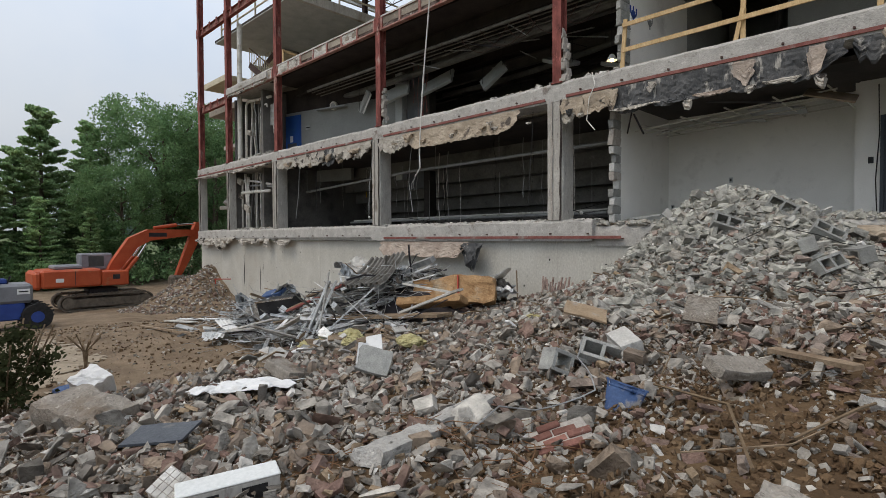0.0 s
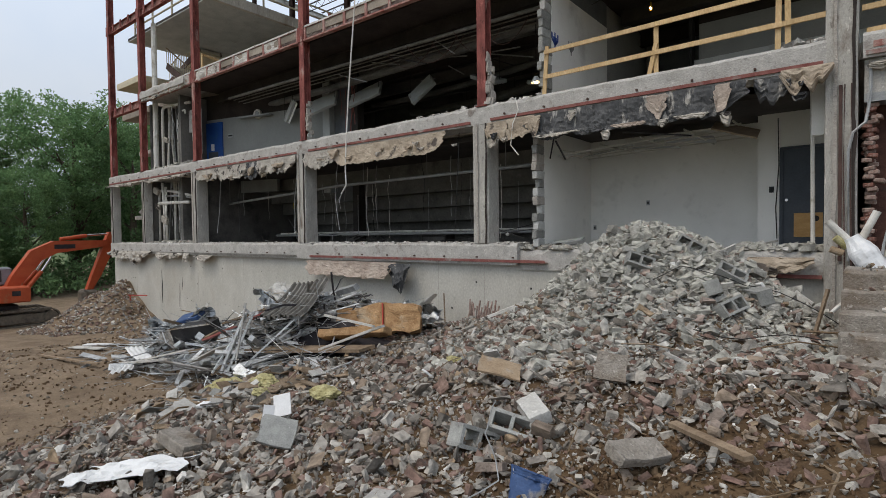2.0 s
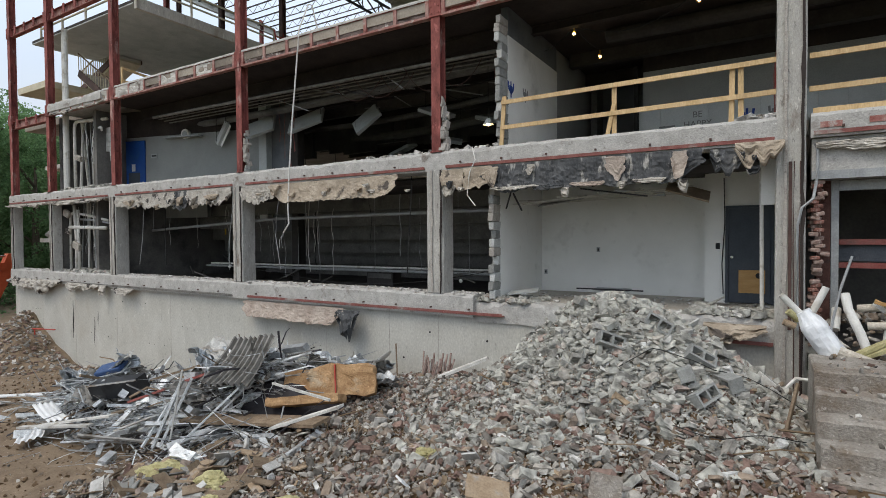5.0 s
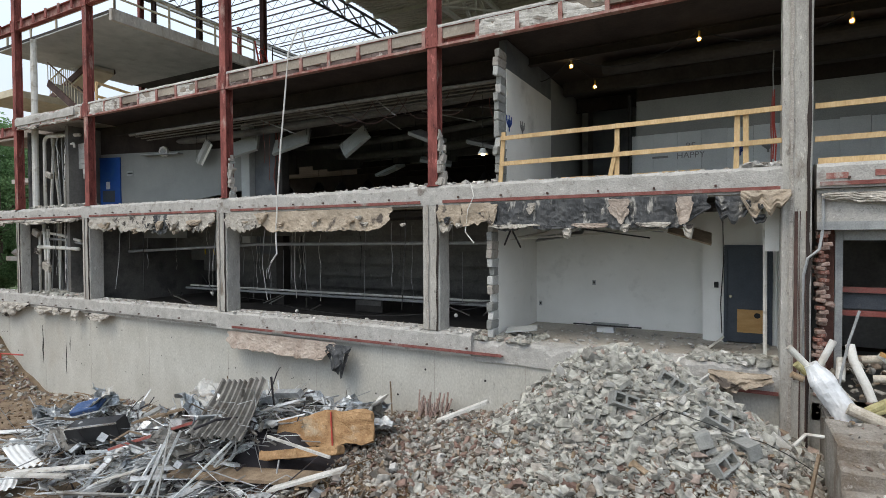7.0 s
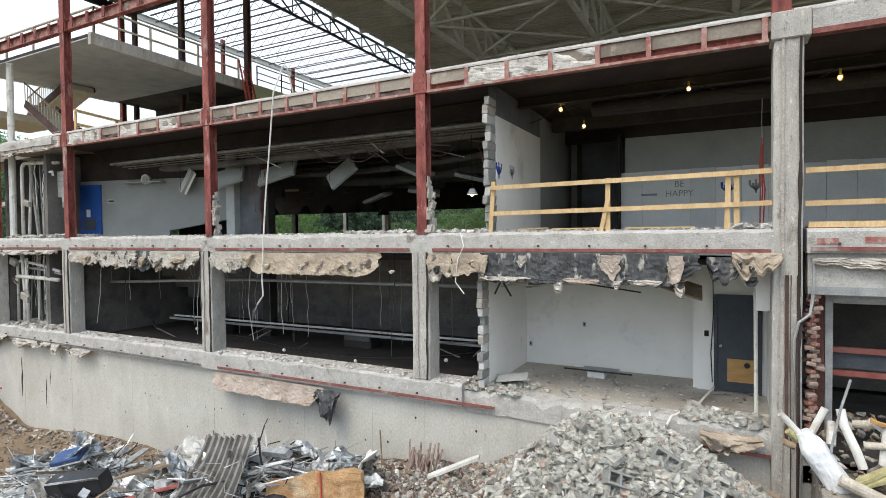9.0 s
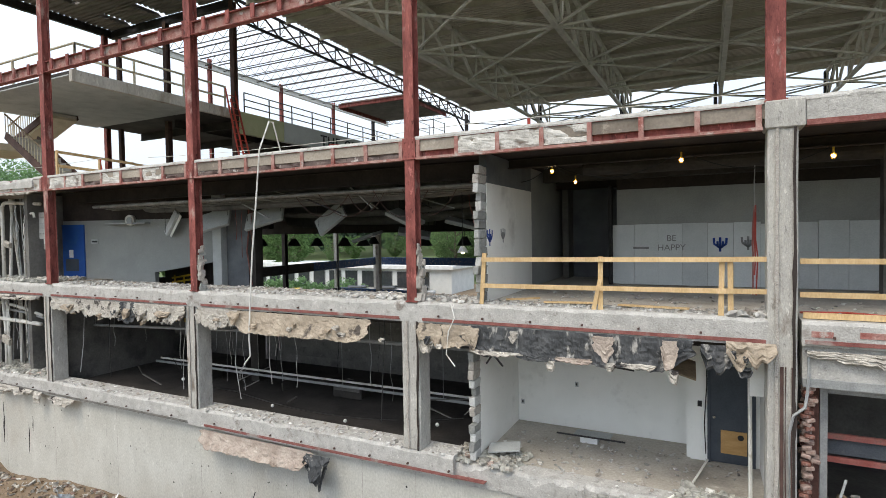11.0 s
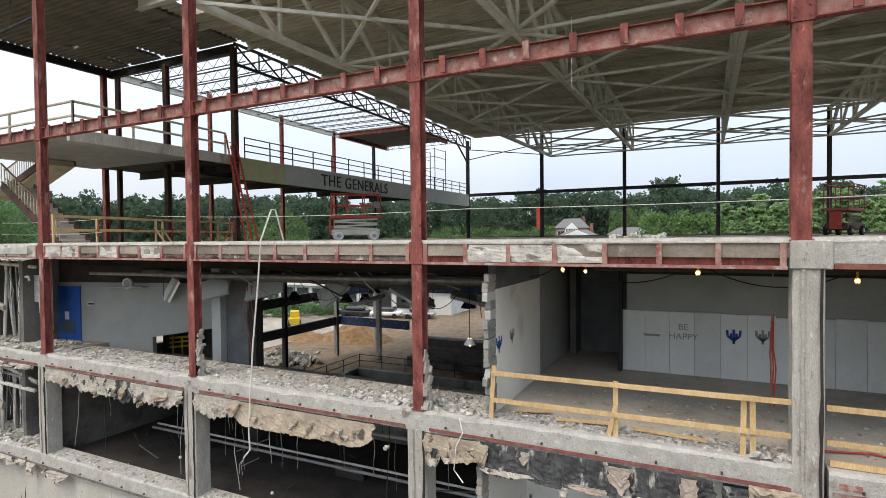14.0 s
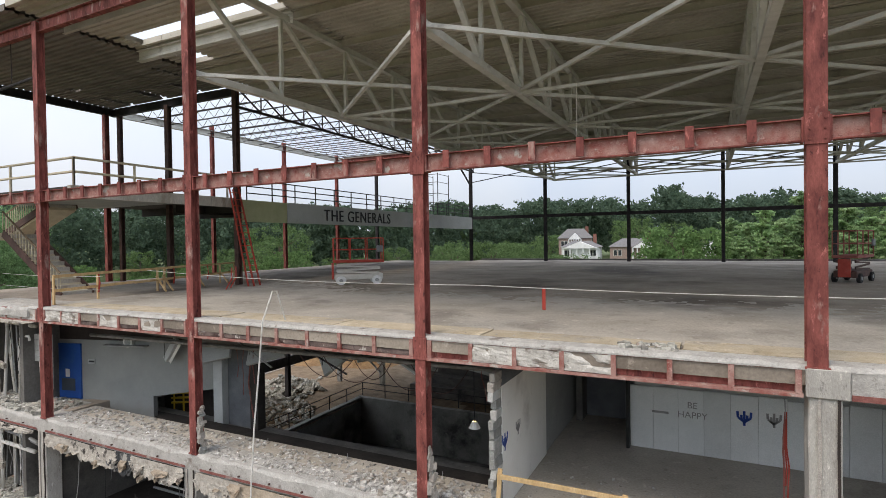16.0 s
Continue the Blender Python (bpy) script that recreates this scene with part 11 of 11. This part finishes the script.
# ---- houses and cars beyond ----
def house(x, y, z, w, d, h, rz, label, wall=None, porch=0.22, porch_at=0.0, ridge=2.6):
    root = empty("house", (0, 0, 0))
    pa = porch_at * w
    wl_ = part("wall", boxes((-w / 2, w / 2, -d / 2, d / 2, -3, h), bevel=0.02), wall or WHITE_SHEET, root)
    bm = bmesh.new()
    v = [bm.verts.new(p) for p in ((-w / 2 - 0.4, -d / 2 - 0.4, h), (w / 2 + 0.4, -d / 2 - 0.4, h), (w / 2 + 0.4, d / 2 + 0.4, h), (-w / 2 - 0.4, d / 2 + 0.4, h), (-w / 4, 0, h + ridge), (w / 4, 0, h + ridge))]
    for q_ in ((0, 1, 5, 4), (1, 2, 5), (2, 3, 4, 5), (3, 0, 4), (3, 2, 1, 0)):
        bm.faces.new([v[i] for i in q_])
    part("roof", bm, ROOF_GREY, root)
    bm = bmesh.new()
    v = [bm.verts.new(p) for p in ((pa - w * porch, -d / 2 - 1.2, h - 0.3), (pa + w * porch, -d / 2 - 1.2, h - 0.3), (pa, -d / 2 - 1.2, h + 1.4), (pa - w * porch, -d / 2 + 1, h - 0.3), (pa + w * porch, -d / 2 + 1, h - 0.3), (pa, -d / 2 + 1, h + 1.4))]
    for q_ in ((0, 1, 2), (0, 2, 5, 3), (1, 4, 5, 2), (0, 3, 4, 1), (3, 5, 4)):
        bm.faces.new([v[i] for i in q_])
    part("porch_gable", bm, WHITE_SHEET, root)
    for px in (-0.92, -0.55, -0.18, 0.18, 0.55, 0.92):
        px = porch_at + px * porch
        bm = bmesh.new()
        tube(bm, (px * w, -d / 2 - 1.0, -3), (px * w, -d / 2 - 1.0, h - 0.3), 0.16, sides=8)
        part("porch_column", bm, WHITE_SHEET, root)
    for px in (-0.38, -0.28, 0.28, 0.38):
        wn_ = part("window", boxes((px * w - 0.45, px * w + 0.45, -d / 2 - 0.05, -d / 2 - 0.01, h - 2.2, h - 0.7)), WHITE_STEEL, root)
        part("pane", boxes((px * w - 0.36, px * w + 0.36, -d / 2 - 0.07, -d / 2 - 0.052, h - 2.1, h - 0.8)), GLASS_DARK, wn_)
    part("chimney", boxes((w * 0.3, w * 0.3 + 0.8, 0, 0.8, h, h + 3.2)), BRICK, root)
    root.matrix_basis = pose(x, y, z, 0, 0, rz)
    return thing(root, label, "house", "houses beyond the trees")


house(-23.0, 126, 7.0, 9.0, 8, 3.1, 6, "white house with a columned gabled porch among trees", None, 0.47, 0.0, 1.5)
house(-27.0, 137, 8.6, 8.5, 8, 3.7, 10, "brick house with a hipped grey roof among trees", BRICK_DUSTY, 0.2, 0.0, 2.6)
house(-11.0, 128, 7.2, 10.5, 8, 2.9, 5, "brick house with a white gable among trees", BRICK_DUSTY, 0.26, 0.24, 2.0)
house(7.4, 135, 7.8, 6.0, 6, 2.4, -5, "small white house among trees", None, 0.35, 0.0, 1.2)


def car(x, y, z, rz, mat, label):
    root = empty("parked_car", (0, 0, 0))
    part("body", boxes((-2.2, 2.2, -0.9, 0.9, 0.3, 0.85), bevel=0.15), mat, root)
    part("cabin", boxes((-1.2, 1.3, -0.8, 0.8, 0.85, 1.45), bevel=0.2), GLASS_DARK, root)
    for sx in (-1.4, 1.4):
        for sy in (-0.85, 0.85):
            bm = bmesh.new()
            tube(bm, (sx, sy - 0.1, 0.33), (sx, sy + 0.1, 0.33), 0.33, sides=14)
            part("wheel", bm, BLACK_RUBBER, root)
    root.matrix_basis = pose(x, y, z, 0, 0, rz)
    return thing(root, label, "car", "parked cars")


def long_building(x0, x1, y, z, h):
    root = empty("long_building", ((x0 + x1) / 2, y, z))
    part("wall", boxes((x0, x1, y, y + 8, z, z + h)), PALE_PANEL, root)
    part("roof", boxes((x0 - 0.5, x1 + 0.5, y - 0.6, y + 8.6, z + h + 0.004, z + h + 0.5)), WHITE_SHEET, root, "white roof edge")
    x = x0 + 0.8
    while x < x1 - 3:
        w_ = part("window", boxes((x, x + 2.4, y - 0.06, y - 0.004, z + 0.6, z + h - 0.35)), PIPE_GREY, root)
        part("pane", boxes((x + 0.12, x + 2.28, y - 0.08, y - 0.062, z + 0.7, z + h - 0.45)), GLASS_DARK, w_)
        x += 3.1
    return thing(root, "long low white building with a row of dark windows", "building")


long_building(-76.0, -26.0, 57, -0.75, 3.5)
cs, rs = [], []
for k in range(190):
    t = 0.46 * rnd.random()
    x, y = -58 + 40 * t + rnd.gauss(0, 0.7), 39 + 32 * t + rnd.gauss(0, 0.8)
    cs.append((x, y, -0.6 + 2.6 * rnd.random() ** 0.8 * (0.7 + 0.5 * fnoise(x, y, 2, 0.4))))
    rs.append(rnd.uniform(0.5, 0.95))
q, f = leaf_cloud(cs, rs, 60, 0.14, 41, 0.8)
me = bpy.data.meshes.new("hedge")
me.from_pydata(q.tolist(), [], f.tolist())
thing(link("hedge", me, LEAF_NEAR), "loose green hedge along the road beyond the site", "hedge", kind="stuff")
for k in range(6):
    car(-52 + 4.6 * k, 51.5 + 0.8 * (k % 3), -0.72, 8 * k - 20, (WHITE_SHEET, PIPE_GREY, WHITE_SHEET, BLACK_PAINT)[k % 4], "parked pale car beyond the site" if k % 4 < 3 else "parked black car beyond the site")
r = empty("yellow_loader", (0, 0, 0))
part("body", boxes((-1.6, 1.6, -0.9, 0.9, 0.7, 1.9), bevel=0.1), YELLOW, r)
part("cab", boxes((-0.7, 0.7, -0.8, 0.8, 1.9, 3.0), bevel=0.08), YELLOW, r)
part("badge", boxes((-1.3, -0.5, -0.92, -0.9, 1.2, 1.6)), BLACK_STEEL, r, "dark plain badge")
for sx in (-1.1, 1.1):
    for sy in (-0.95, 0.95):
        bm = bmesh.new()
        tube(bm, (sx, sy - 0.2, 0.6), (sx, sy + 0.2, 0.6), 0.6, sides=16)
        part("tyre", bm, BLACK_RUBBER, r)
r.matrix_basis = pose(-39.5, 40.6, -0.68, 0, 0, -49) @ Matrix.Scale(0.68, 4)
thing(r, "small yellow wheel loader on the pale dirt", "loader")
# far wooded ridge
bm = bmesh.new()
prev = None
for i in range(61):
    a = radians(-80 + 130 * i / 60)
    d = 780
    h = 26 + 14 * fnoise(i * 0.16, 1, 2) + 3 * fnoise(i * 0.9, 2, 5)
    cur = [bm.verts.new((d * math.sin(a), d * math.cos(a), -6)), bm.verts.new((d * math.sin(a), d * math.cos(a), h)), bm.verts.new((1.2 * d * math.sin(a), 1.2 * d * math.cos(a), -6))]
    if prev:
        bm.faces.new((prev[0], cur[0], cur[1], prev[1]))
        bm.faces.new((prev[1], cur[1], cur[2], prev[2]))
    prev = cur
structure(part("backdrop_ridge", bm, HILL), "distant wooded ridge, its haze put into the colour")
